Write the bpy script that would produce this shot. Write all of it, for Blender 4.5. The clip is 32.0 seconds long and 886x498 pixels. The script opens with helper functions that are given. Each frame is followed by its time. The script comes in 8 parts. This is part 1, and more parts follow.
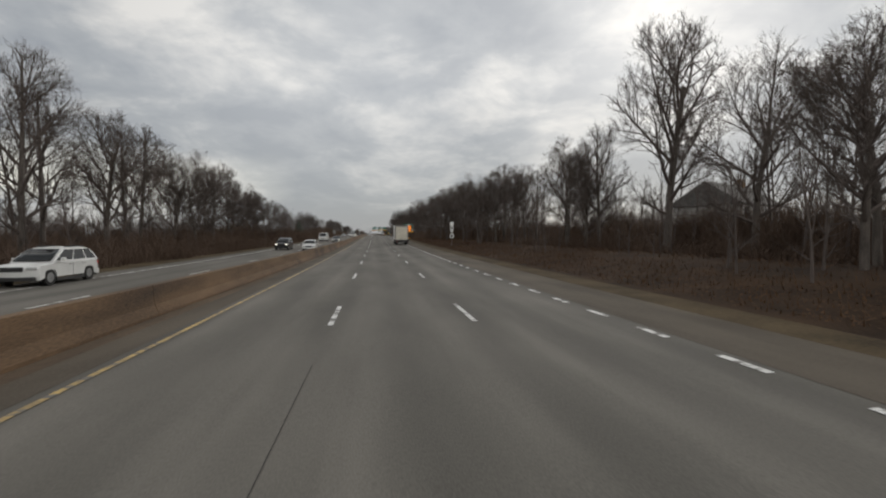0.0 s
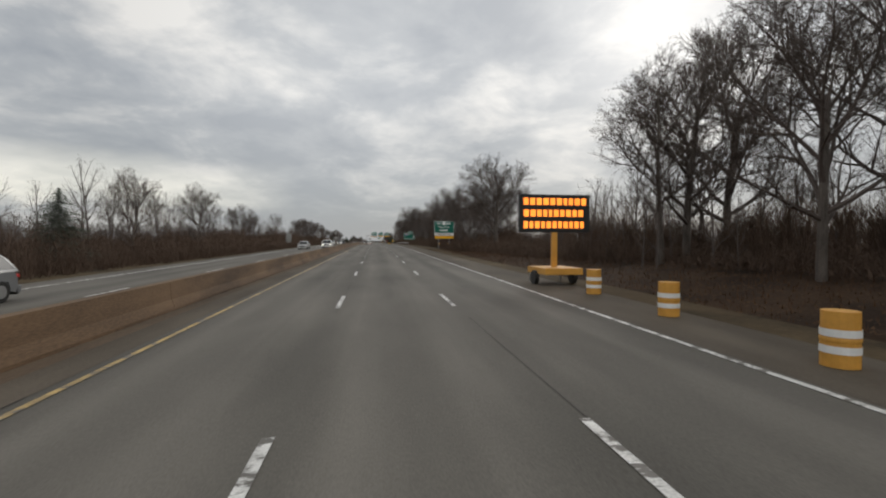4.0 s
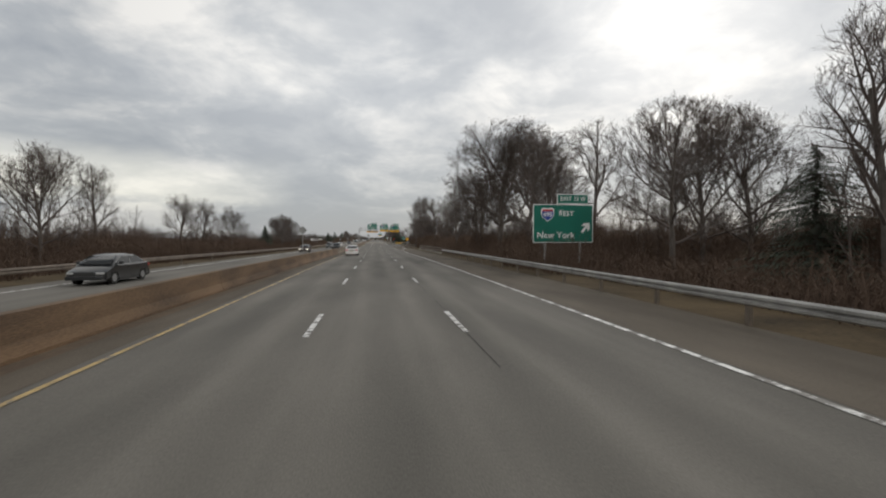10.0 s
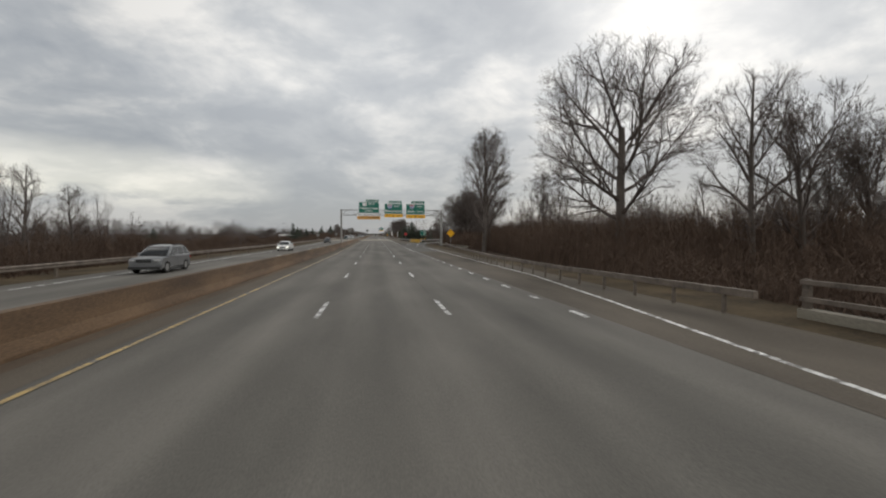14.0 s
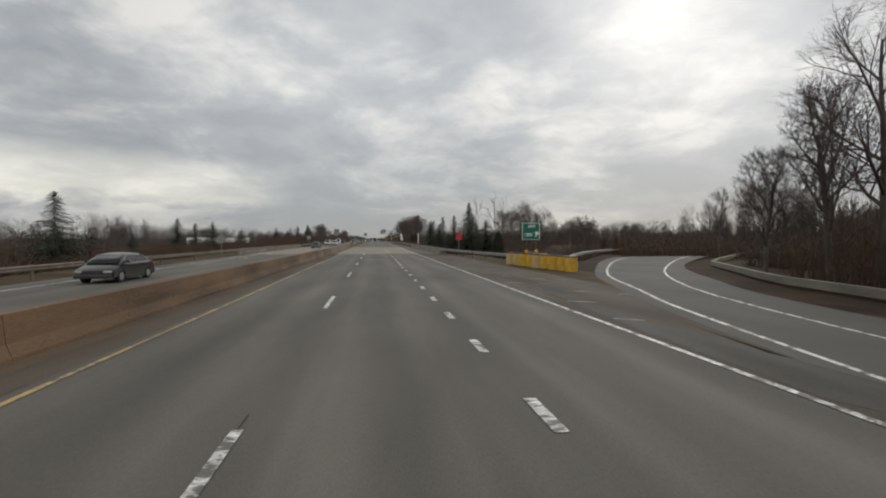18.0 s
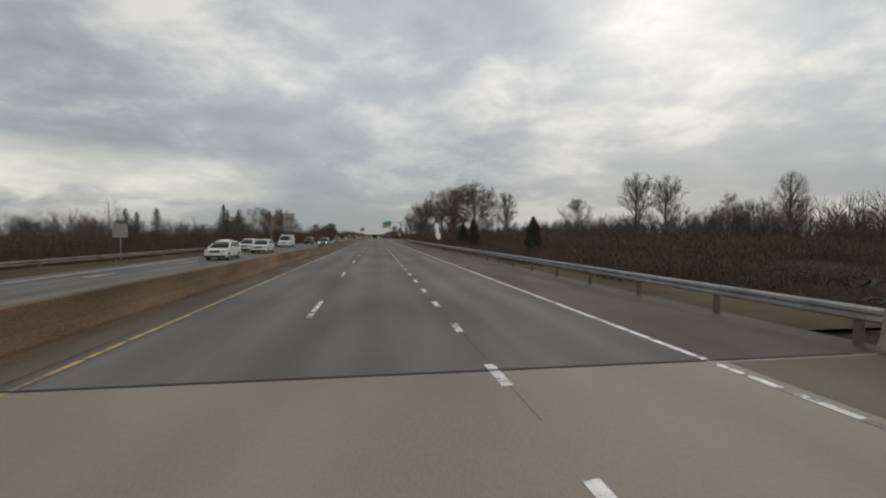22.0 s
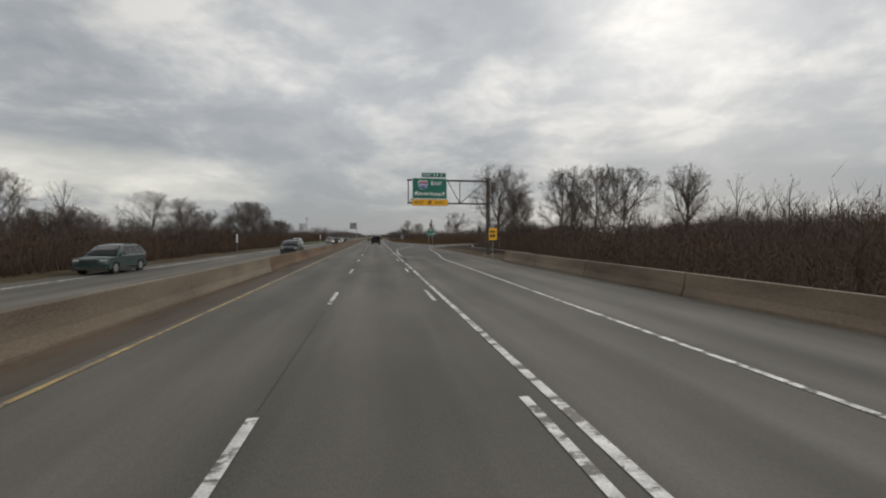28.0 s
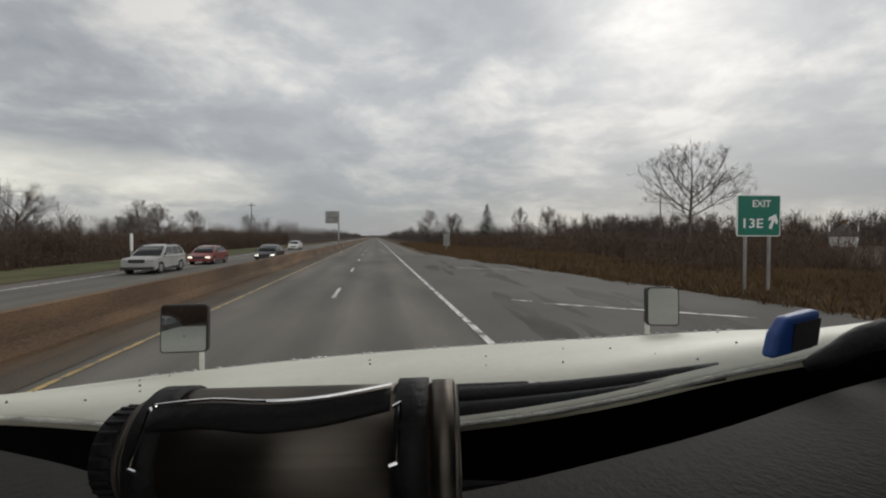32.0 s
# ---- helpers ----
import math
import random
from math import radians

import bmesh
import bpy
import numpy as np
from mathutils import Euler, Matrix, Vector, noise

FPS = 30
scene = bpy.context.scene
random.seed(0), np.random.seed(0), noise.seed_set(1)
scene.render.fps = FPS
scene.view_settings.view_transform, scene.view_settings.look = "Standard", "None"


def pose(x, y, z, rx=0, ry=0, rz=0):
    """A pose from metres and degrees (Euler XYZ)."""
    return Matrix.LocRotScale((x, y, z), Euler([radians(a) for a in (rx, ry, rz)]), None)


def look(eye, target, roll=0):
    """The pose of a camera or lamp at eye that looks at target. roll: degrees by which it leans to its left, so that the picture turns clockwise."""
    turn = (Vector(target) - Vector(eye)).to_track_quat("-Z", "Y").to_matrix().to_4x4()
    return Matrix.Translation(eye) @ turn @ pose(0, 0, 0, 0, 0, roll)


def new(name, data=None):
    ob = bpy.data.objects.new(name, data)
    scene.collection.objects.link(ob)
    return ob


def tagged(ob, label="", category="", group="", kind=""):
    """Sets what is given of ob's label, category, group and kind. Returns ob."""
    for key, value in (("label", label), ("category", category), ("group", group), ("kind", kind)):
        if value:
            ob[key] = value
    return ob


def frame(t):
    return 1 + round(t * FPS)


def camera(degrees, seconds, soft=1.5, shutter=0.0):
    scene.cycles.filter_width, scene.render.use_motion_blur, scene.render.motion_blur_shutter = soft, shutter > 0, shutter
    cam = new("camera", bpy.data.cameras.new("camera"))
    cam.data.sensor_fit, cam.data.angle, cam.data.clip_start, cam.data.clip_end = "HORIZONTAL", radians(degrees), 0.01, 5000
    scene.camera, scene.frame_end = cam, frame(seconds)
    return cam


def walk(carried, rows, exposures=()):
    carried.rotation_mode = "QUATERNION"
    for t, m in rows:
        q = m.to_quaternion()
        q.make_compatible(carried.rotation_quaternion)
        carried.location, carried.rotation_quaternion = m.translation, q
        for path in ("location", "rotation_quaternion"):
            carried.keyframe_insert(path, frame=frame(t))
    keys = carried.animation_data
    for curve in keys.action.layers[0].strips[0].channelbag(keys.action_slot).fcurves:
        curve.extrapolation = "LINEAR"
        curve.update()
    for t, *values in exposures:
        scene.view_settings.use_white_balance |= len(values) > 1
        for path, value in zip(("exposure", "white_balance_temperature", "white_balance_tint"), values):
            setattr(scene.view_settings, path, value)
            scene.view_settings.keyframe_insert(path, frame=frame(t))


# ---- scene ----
F_DEG = 2 * math.degrees(math.atan(784 / 800))
cam = camera(F_DEG, 32.0, soft=2.1, shutter=0.0)

# the road's gentle rise and fall along its length: slope at a distance
SLOPES = [(-400, -0.006), (0, -0.006), (90, 0.009), (200, 0.009), (320, -0.009), (400, -0.006), (470, 0.0), (3000, 0.0)]


def slope(y):
    return float(np.interp(y, [a for a, b in SLOPES], [b for a, b in SLOPES]))


_ys = np.arange(-400, 3001, 10.0)
_zs = np.concatenate([[0], np.cumsum(np.interp(_ys[:-1] + 5, [a for a, b in SLOPES], [b for a, b in SLOPES]) * 10.0)])
_zs -= np.interp(0, _ys, _zs)


def gz(y):
    return float(np.interp(y, _ys, _zs))


def ease(v):
    v = min(1.0, max(0.0, v))
    return v * v * (3 - 2 * v)


def rise(x, y):
    """How far the land beside the road lies above or below it: a low bank at the start, a hollow beside the bridge."""
    bank = 0.9 * ease((x - 10.5) / 11) * (1 - ease((y - 130) / 50))
    ramp = float(np.interp(x, [12, 15, 27, 51, 90], [508, 512, 532, 557, 580]))
    hollow = 4.2 * ease((x - 13.5) / 9) * ease((y - ramp - 5) / 14) * (1 - ease((y - 604) / 30)) * (1 - ease((x - 110) / 60))
    return bank - hollow


def gh(x, y):
    return gz(y) + rise(x, y)


# seconds, across, along, degrees down
ROWS = [(0.0, -0.72, -1.43, 1.53), (0.5, -0.83, 12.05, 1.59), (1.0, -0.56, 25.69, 1.53), (1.5, -0.44, 39.13, 1.19), (2.0, -0.43, 52.18, 1.54),
        (2.5, -0.51, 65.28, 1.53), (3.0, -0.60, 78.48, 1.55), (3.5, -0.65, 91.86, 1.50), (4.0, -0.67, 105.38, 1.46), (4.5, -0.66, 118.98, 1.43),
        (5.0, -0.63, 132.62, 1.40), (5.5, -0.58, 146.25, 1.37), (6.0, -0.53, 159.82, 1.40), (6.5, -0.51, 173.40, 1.54), (7.0, -0.48, 186.97, 1.39),
        (7.5, -0.44, 200.52, 1.31), (8.0, -0.38, 214.05, 1.46), (8.5, -0.32, 227.52, 1.47), (9.0, -0.26, 240.94, 1.54), (9.5, -0.26, 254.33, 1.50),
        (10.0, -0.28, 267.75, 1.35), (10.5, -0.32, 281.20, 1.34), (11.0, -0.37, 294.61, 1.31), (11.5, -0.43, 307.94, 1.28), (12.0, -0.46, 321.27, 1.22),
        (12.5, -0.43, 334.68, 1.43), (13.0, -0.35, 348.22, 1.46), (13.5, -0.28, 361.80, 1.27), (14.0, -0.23, 375.36, 1.50), (14.5, -0.24, 388.85, 1.62),
        (15.0, -0.26, 402.31, 1.55), (15.5, -0.28, 415.73, 1.51), (16.0, -0.29, 429.14, 1.48), (16.5, -0.28, 442.55, 1.46), (17.0, -0.26, 455.98, 1.41),
        (17.5, -0.27, 469.44, 1.29), (18.0, -0.26, 482.99, 1.29), (18.5, -0.17, 496.71, 1.24), (19.0, -0.10, 510.57, 1.21), (19.5, -0.20, 524.49, 1.34),
        (20.0, -0.31, 538.46, 1.08), (20.5, -0.29, 552.59, 0.81), (21.0, -0.21, 566.76, 1.32), (21.5, -0.14, 580.91, 1.37), (22.0, -0.07, 594.96, 1.75),
        (22.5, -0.02, 608.85, 1.34), (23.0, -0.00, 622.70, 0.98), (23.5, -0.05, 636.48, 1.31), (24.0, -0.09, 650.37, 1.48), (24.5, -0.09, 664.41, 1.36),
        (25.0, -0.08, 678.53, 1.20), (25.5, -0.14, 692.73, 1.31), (26.0, -0.22, 706.95, 1.39), (26.5, -0.30, 721.15, 1.47), (27.0, -0.34, 735.27, 1.56),
        (27.5, -0.37, 749.28, 1.68), (28.0, -0.37, 763.12, 1.68), (28.5, -0.36, 776.74, 1.47), (29.0, -0.37, 790.34, 1.72), (29.5, -0.40, 803.84, 1.35),
        (30.0, -0.37, 817.25, 1.46), (30.5, -0.43, 830.52, 1.32), (31.0, -0.49, 843.86, 1.35), (31.5, -0.45, 857.44, 1.58), (32.0, -0.34, 871.09, 1.59)]


EYE = 2.2
YAW = -8.53
PATH = [(t, pose(x, y, gz(y) + EYE, 90 - down + math.degrees(math.atan(slope(y))), 0, YAW)) for t, x, y, down in ROWS]
walk(cam, PATH, exposures=[(0.0, 0.0), (1.5, 0.06), (8.0, 0.11), (11.0, 0.19), (14.0, 0.11), (17.0, 0.06), (19.5, -0.04), (25.0, -0.1), (28.0, -0.08), (32.0, -0.07)])

# ---------------------------------------------------------------- world and light
SUN_AZ, SUN_EL = radians(36), radians(26)
world = bpy.data.worlds.new("overcast_sky")
scene.world = world
world.use_nodes = True
wt = world.node_tree
wt.nodes.clear()


def wn(kind, **kw):
    n = wt.nodes.new(kind)
    for k, v in kw.items():
        if k == "sky_type":
            n.sky_type = v
        elif k == "operation":
            n.operation = v
        elif k == "blend_type":
            n.data_type = "RGBA"
            n.blend_type = v
    return n


sky = wn("ShaderNodeTexSky", sky_type="NISHITA")
sky.sun_disc = False
sky.sun_elevation, sky.sun_rotation = SUN_EL, SUN_AZ
tc = wn("ShaderNodeTexCoord")
sep = wn("ShaderNodeSeparateXYZ")
wt.links.new(tc.outputs["Generated"], sep.inputs[0])
# the cloud layer lies in a level sheet: direction over height
hz = wn("ShaderNodeMath", operation="MAXIMUM")
wt.links.new(sep.outputs["Z"], hz.inputs[0])
hz.inputs[1].default_value = 0.0
hz2 = wn("ShaderNodeMath", operation="ADD")
wt.links.new(hz.outputs[0], hz2.inputs[0])
hz2.inputs[1].default_value = 0.26
dx = wn("ShaderNodeMath", operation="DIVIDE")
wt.links.new(sep.outputs["X"], dx.inputs[0])
wt.links.new(hz2.outputs[0], dx.inputs[1])
dy = wn("ShaderNodeMath", operation="DIVIDE")
wt.links.new(sep.outputs["Y"], dy.inputs[0])
wt.links.new(hz2.outputs[0], dy.inputs[1])
comb = wn("ShaderNodeCombineXYZ")
wt.links.new(dx.outputs[0], comb.inputs["X"])
wt.links.new(dy.outputs[0], comb.inputs["Y"])


def cloud_noise(scale, detail, rough, shift, distort=0.0):
    mp = wn("ShaderNodeMapping")
    wt.links.new(comb.outputs[0], mp.inputs["Vector"])
    mp.inputs["Location"].default_value = shift
    n = wn("ShaderNodeTexNoise")
    wt.links.new(mp.outputs[0], n.inputs["Vector"])
    n.inputs["Scale"].default_value = scale
    n.inputs["Detail"].default_value = detail
    n.inputs["Roughness"].default_value = rough
    n.inputs["Distortion"].default_value = distort
    return n


def ramp(src, stops):
    r = wn("ShaderNodeValToRGB")
    wt.links.new(src, r.inputs["Fac"])
    els = r.color_ramp.elements
    while len(els) < len(stops):
        els.new(0.5)
    for e, (pos, col) in zip(els, stops):
        e.position, e.color = pos, (*col, 1)
    return r


big = cloud_noise(0.75, 5, 0.55, (3.6, 1.2, 0), 0.1)
fine = cloud_noise(2.4, 8, 0.58, (7.3, 2.2, 0), 0.35)
tuft = cloud_noise(6.5, 6, 0.6, (1.7, 5.1, 0), 0.5)
addt = wn("ShaderNodeMath", operation="MULTIPLY_ADD")
wt.links.new(tuft.outputs["Fac"], addt.inputs[0])
addt.inputs[1].default_value = 0.16
wt.links.new(big.outputs["Fac"], addt.inputs[2])
addn = wn("ShaderNodeMath", operation="MULTIPLY_ADD")
wt.links.new(fine.outputs["Fac"], addn.inputs[0])
addn.inputs[1].default_value = 0.6
wt.links.new(addt.outputs[0], addn.inputs[2])
clouds = ramp(addn.outputs[0], [(0.74, (0.44, 0.47, 0.51)), (0.85, (0.56, 0.585, 0.61)), (0.93, (0.77, 0.775, 0.77)), (1.0, (1.0, 0.98, 0.94))])
# thin cloud near the hidden sun lets more light through
sund = Vector((math.sin(SUN_AZ) * math.cos(SUN_EL), math.cos(SUN_AZ) * math.cos(SUN_EL), math.sin(SUN_EL)))
dot = wn("ShaderNodeVectorMath")
dot.operation = "DOT_PRODUCT"
nrm = wn("ShaderNodeVectorMath")
nrm.operation = "NORMALIZE"
wt.links.new(tc.outputs["Generated"], nrm.inputs[0])
wt.links.new(nrm.outputs[0], dot.inputs[0])
dot.inputs[1].default_value = sund
glow = ramp(dot.outputs["Value"], [(0.76, (0, 0, 0)), (0.90, (0.08, 0.08, 0.08)), (0.97, (0.28, 0.275, 0.265)), (1.0, (0.48, 0.47, 0.455))])
mixg = wn("ShaderNodeMix", blend_type="ADD")
mixg.inputs["Factor"].default_value = 1.0
wt.links.new(clouds.outputs["Color"], mixg.inputs[6])
wt.links.new(glow.outputs["Color"], mixg.inputs[7])
# a thinner stretch of cloud high over the road ahead
lift_way = Vector((math.sin(radians(-7)) * math.cos(radians(21)), math.cos(radians(-7)) * math.cos(radians(21)), math.sin(radians(21))))
dot3 = wn("ShaderNodeVectorMath")
dot3.operation = "DOT_PRODUCT"
wt.links.new(nrm.outputs[0], dot3.inputs[0])
dot3.inputs[1].default_value = lift_way
lift = ramp(dot3.outputs["Value"], [(0.93, (0, 0, 0)), (0.975, (0.11, 0.108, 0.104)), (1.0, (0.21, 0.205, 0.195))])
mixl = wn("ShaderNodeMix", blend_type="ADD")
mixl.inputs["Factor"].default_value = 1.0
wt.links.new(mixg.outputs[2], mixl.inputs[6])
wt.links.new(lift.outputs["Color"], mixl.inputs[7])
# the cloud is thinner and brighter over the country behind
back = ramp(sep.outputs["Y"], [(0.0, (0.85, 0.82, 0.76)), (0.5, (0, 0, 0)), (1.0, (0, 0, 0))])
back_in = wn("ShaderNodeMath", operation="MULTIPLY_ADD")
wt.links.new(sep.outputs["Y"], back_in.inputs[0])
back_in.inputs[1].default_value, back_in.inputs[2].default_value = 0.5, 0.5
wt.links.new(back_in.outputs[0], back.inputs["Fac"])
mixk = wn("ShaderNodeMix", blend_type="ADD")
mixk.inputs["Factor"].default_value = 1.0
wt.links.new(mixl.outputs[2], mixk.inputs[6])
wt.links.new(back.outputs["Color"], mixk.inputs[7])
# a long pale, warm break in the cloud low on the other side
flat = wn("ShaderNodeVectorMath")
flat.operation = "MULTIPLY"
wt.links.new(tc.outputs["Generated"], flat.inputs[0])
flat.inputs[1].default_value = (1, 1, 0)
flat_n = wn("ShaderNodeVectorMath")
flat_n.operation = "NORMALIZE"
wt.links.new(flat.outputs[0], flat_n.inputs[0])
dot2 = wn("ShaderNodeVectorMath")
dot2.operation = "DOT_PRODUCT"
wt.links.new(flat_n.outputs[0], dot2.inputs[0])
dot2.inputs[1].default_value = (math.sin(radians(-40)), math.cos(radians(-40)), 0)
gap_wide = ramp(dot2.outputs["Value"], [(0.86, (0, 0, 0)), (0.95, (0.8, 0.8, 0.8)), (1.0, (1, 1, 1))])
wave = wn("ShaderNodeMath", operation="MULTIPLY_ADD")
wt.links.new(fine.outputs["Fac"], wave.inputs[0])
wave.inputs[1].default_value = 0.09
wt.links.new(sep.outputs["Z"], wave.inputs[2])
gap_high = ramp(wave.outputs[0], [(0.095, (0, 0, 0)), (0.125, (0.42, 0.39, 0.29)), (0.170, (0.36, 0.335, 0.255)), (0.205, (0, 0, 0))])
gap = wn("ShaderNodeMix", blend_type="MULTIPLY")
gap.inputs["Factor"].default_value = 1.0
wt.links.new(gap_wide.outputs["Color"], gap.inputs[6])
wt.links.new(gap_high.outputs["Color"], gap.inputs[7])
# lighter, slightly warm band low over the horizon
band = ramp(sep.outputs["Z"], [(0.0, (0.62, 0.62, 0.62)), (0.08, (0.45, 0.45, 0.45)), (0.30, (0, 0, 0))])
mixb = wn("ShaderNodeMix", blend_type="MIX")
bandf = wn("ShaderNodeRGBToBW")
wt.links.new(band.outputs["Color"], bandf.inputs[0])
wt.links.new(bandf.outputs[0], mixb.inputs["Factor"])
wt.links.new(mixk.outputs[2], mixb.inputs[6])
mixb.inputs[7].default_value = (0.475, 0.49, 0.495, 1)
bg_cloud = wn("ShaderNodeBackground")
mixw = wn("ShaderNodeMix", blend_type="ADD")
mixw.inputs["Factor"].default_value = 1.0
wt.links.new(mixb.outputs[2], mixw.inputs[6])
wt.links.new(gap.outputs[2], mixw.inputs[7])
wt.links.new(mixw.outputs[2], bg_cloud.inputs["Color"])
bg_cloud.inputs["Strength"].default_value = 0.755
bg_sky = wn("ShaderNodeBackground")
wt.links.new(sky.outputs[0], bg_sky.inputs["Color"])
bg_sky.inputs["Strength"].default_value = 0.06
mixs = wn("ShaderNodeMixShader")
mixs.inputs[0].default_value = 0.92
wt.links.new(bg_sky.outputs[0], mixs.inputs[1])
wt.links.new(bg_cloud.outputs[0], mixs.inputs[2])
wout = wn("ShaderNodeOutputWorld")
wt.links.new(mixs.outputs[0], wout.inputs["Surface"])

sun_data = bpy.data.lights.new("sun", "SUN")
sun_data.energy, sun_data.angle, sun_data.color = 0.7, radians(25), (1.0, 0.96, 0.90)
sun = new("sun", sun_data)
sun.matrix_world = look(sund * 100, (0, 0, 0))


# ---------------------------------------------------------------- materials
def mat(name, col, rough=0.7, metal=0.0, var=0.15, scale=3.0, fine=40.0, bump=0.0, island=0.0, col2=None, spec=0.5, stretch=(1, 1, 1), emit=0.0):
    """A painted or raw surface: base colour that varies at two scales, with fine relief."""
    m = bpy.data.materials.new(name)
    m.use_nodes = True
    nt = m.node_tree
    b = nt.nodes["Principled BSDF"]
    b.inputs["Roughness"].default_value, b.inputs["Metallic"].default_value = rough, metal
    b.inputs["Specular IOR Level"].default_value = spec
    t = nt.nodes.new("ShaderNodeTexCoord")
    mp = nt.nodes.new("ShaderNodeMapping")
    mp.inputs["Scale"].default_value = stretch
    nt.links.new(t.outputs["Object"], mp.inputs["Vector"])
    n1 = nt.nodes.new("ShaderNodeTexNoise")
    n1.inputs["Scale"].default_value, n1.inputs["Detail"].default_value = scale, 5
    n2 = nt.nodes.new("ShaderNodeTexNoise")
    n2.inputs["Scale"].default_value, n2.inputs["Detail"].default_value = fine, 3
    nt.links.new(mp.outputs[0], n1.inputs["Vector"])
    nt.links.new(mp.outputs[0], n2.inputs["Vector"])
    add = nt.nodes.new("ShaderNodeMath")
    add.operation = "MULTIPLY_ADD"
    nt.links.new(n2.outputs["Fac"], add.inputs[0])
    add.inputs[1].default_value = 0.5
    nt.links.new(n1.outputs["Fac"], add.inputs[2])
    fac = add.outputs[0]
    if island:
        g = nt.nodes.new("ShaderNodeNewGeometry")
        oi = nt.nodes.new("ShaderNodeObjectInfo")
        a3 = nt.nodes.new("ShaderNodeMath")
        a3.operation = "ADD"
        nt.links.new(g.outputs["Random Per Island"], a3.inputs[0])
        nt.links.new(oi.outputs["Random"], a3.inputs[1])
        a4 = nt.nodes.new("ShaderNodeMath")
        a4.operation = "MULTIPLY_ADD"
        nt.links.new(a3.outputs[0], a4.inputs[0])
        a4.inputs[1].default_value = island
        nt.links.new(fac, a4.inputs[2])
        fac = a4.outputs[0]
    r = nt.nodes.new("ShaderNodeValToRGB")
    nt.links.new(fac, r.inputs["Fac"])
    c2 = col2 or tuple(c * (1 - 2 * var) for c in col)
    r.color_ramp.elements[0].position, r.color_ramp.elements[0].color = 0.45, (*c2, 1)
    r.color_ramp.elements[1].position, r.color_ramp.elements[1].color = 1.05 if not island else 1.0 + island * 0.7, (*(min(1, c * (1 + var)) for c in col), 1)
    if r.color_ramp.elements[1].position > 1:
        r.color_ramp.elements[1].position = 1.0
    nt.links.new(r.outputs[0], b.inputs["Base Color"])
    if emit:
        nt.links.new(r.outputs[0], b.inputs["Emission Color"])
        b.inputs["Emission Strength"].default_value = emit
    if bump:
        bp = nt.nodes.new("ShaderNodeBump")
        bp.inputs["Strength"].default_value, bp.inputs["Distance"].default_value = bump, 0.02
        nt.links.new(n2.outputs["Fac"], bp.inputs["Height"])
        nt.links.new(bp.outputs[0], b.inputs["Normal"])
    return m


ASPHALT = mat("asphalt", (0.146, 0.135, 0.117), 0.85, spec=0.3, var=0.21, scale=0.45, fine=60, bump=0.25, stretch=(1, 0.25, 1))
ASPHALT_WORN = mat("worn_shoulder_asphalt", (0.122, 0.102, 0.080), 0.9, spec=0.2, var=0.25, scale=0.5, fine=50, bump=0.3, stretch=(1, 0.3, 1))
ASPHALT_RAMP = mat("dark_ramp_asphalt", (0.105, 0.098, 0.087), 0.85, spec=0.3, var=0.22, scale=0.35, fine=45, bump=0.3, col2=(0.080, 0.075, 0.067), stretch=(1, 0.5, 1))
DECK_DIRTY = mat("dirty_bridge_shoulder", (0.150, 0.128, 0.100), 0.9, spec=0.2, var=0.3, scale=0.4, fine=40, bump=0.3, col2=(0.105, 0.09, 0.072), stretch=(1, 0.3, 1))
def tyre_bands(m, period, depth):
    """Paler wheel tracks and a darker drip line along each lane."""
    nt = m.node_tree
    b = nt.nodes["Principled BSDF"]
    src = b.inputs["Base Color"].links[0].from_socket
    t = nt.nodes.new("ShaderNodeTexCoord")
    s = nt.nodes.new("ShaderNodeSeparateXYZ")
    nt.links.new(t.outputs["Object"], s.inputs[0])
    mp = nt.nodes.new("ShaderNodeMapping")
    mp.inputs["Scale"].default_value = (1.0, 0.04, 1.0)
    nt.links.new(t.outputs["Object"], mp.inputs["Vector"])
    n = nt.nodes.new("ShaderNodeTexNoise")
    n.inputs["Scale"].default_value, n.inputs["Detail"].default_value = 1.3, 6
    nt.links.new(mp.outputs[0], n.inputs["Vector"])

    def math_node(op, a, v):
        q = nt.nodes.new("ShaderNodeMath")
        q.operation = op
        nt.links.new(a, q.inputs[0])
        if isinstance(v, float):
            q.inputs[1].default_value = v
        else:
            nt.links.new(v, q.inputs[1])
        return q.outputs[0]

    wob = math_node("ADD", s.outputs["X"], math_node("MULTIPLY", n.outputs["Fac"], 0.5))
    c = nt.nodes.new("ShaderNodeMath")
    c.operation = "COSINE"
    nt.links.new(math_node("MULTIPLY", math_node("SUBTRACT", wob, 0.25), 2 * math.pi / period), c.inputs[0])
    k = math_node("SUBTRACT", math_node("MULTIPLY", math_node("MULTIPLY", c.outputs[0], n.outputs["Fac"]), -depth * 2), -1.0)
    streak = math_node("MULTIPLY", k, math_node("ADD", math_node("MULTIPLY", n.outputs["Fac"], 0.5), 0.75))
    mx = nt.nodes.new("ShaderNodeVectorMath")
    mx.operation = "SCALE"
    nt.links.new(src, mx.inputs[0])
    nt.links.new(streak, mx.inputs["Scale"])
    nt.links.new(mx.outputs[0], b.inputs["Base Color"])


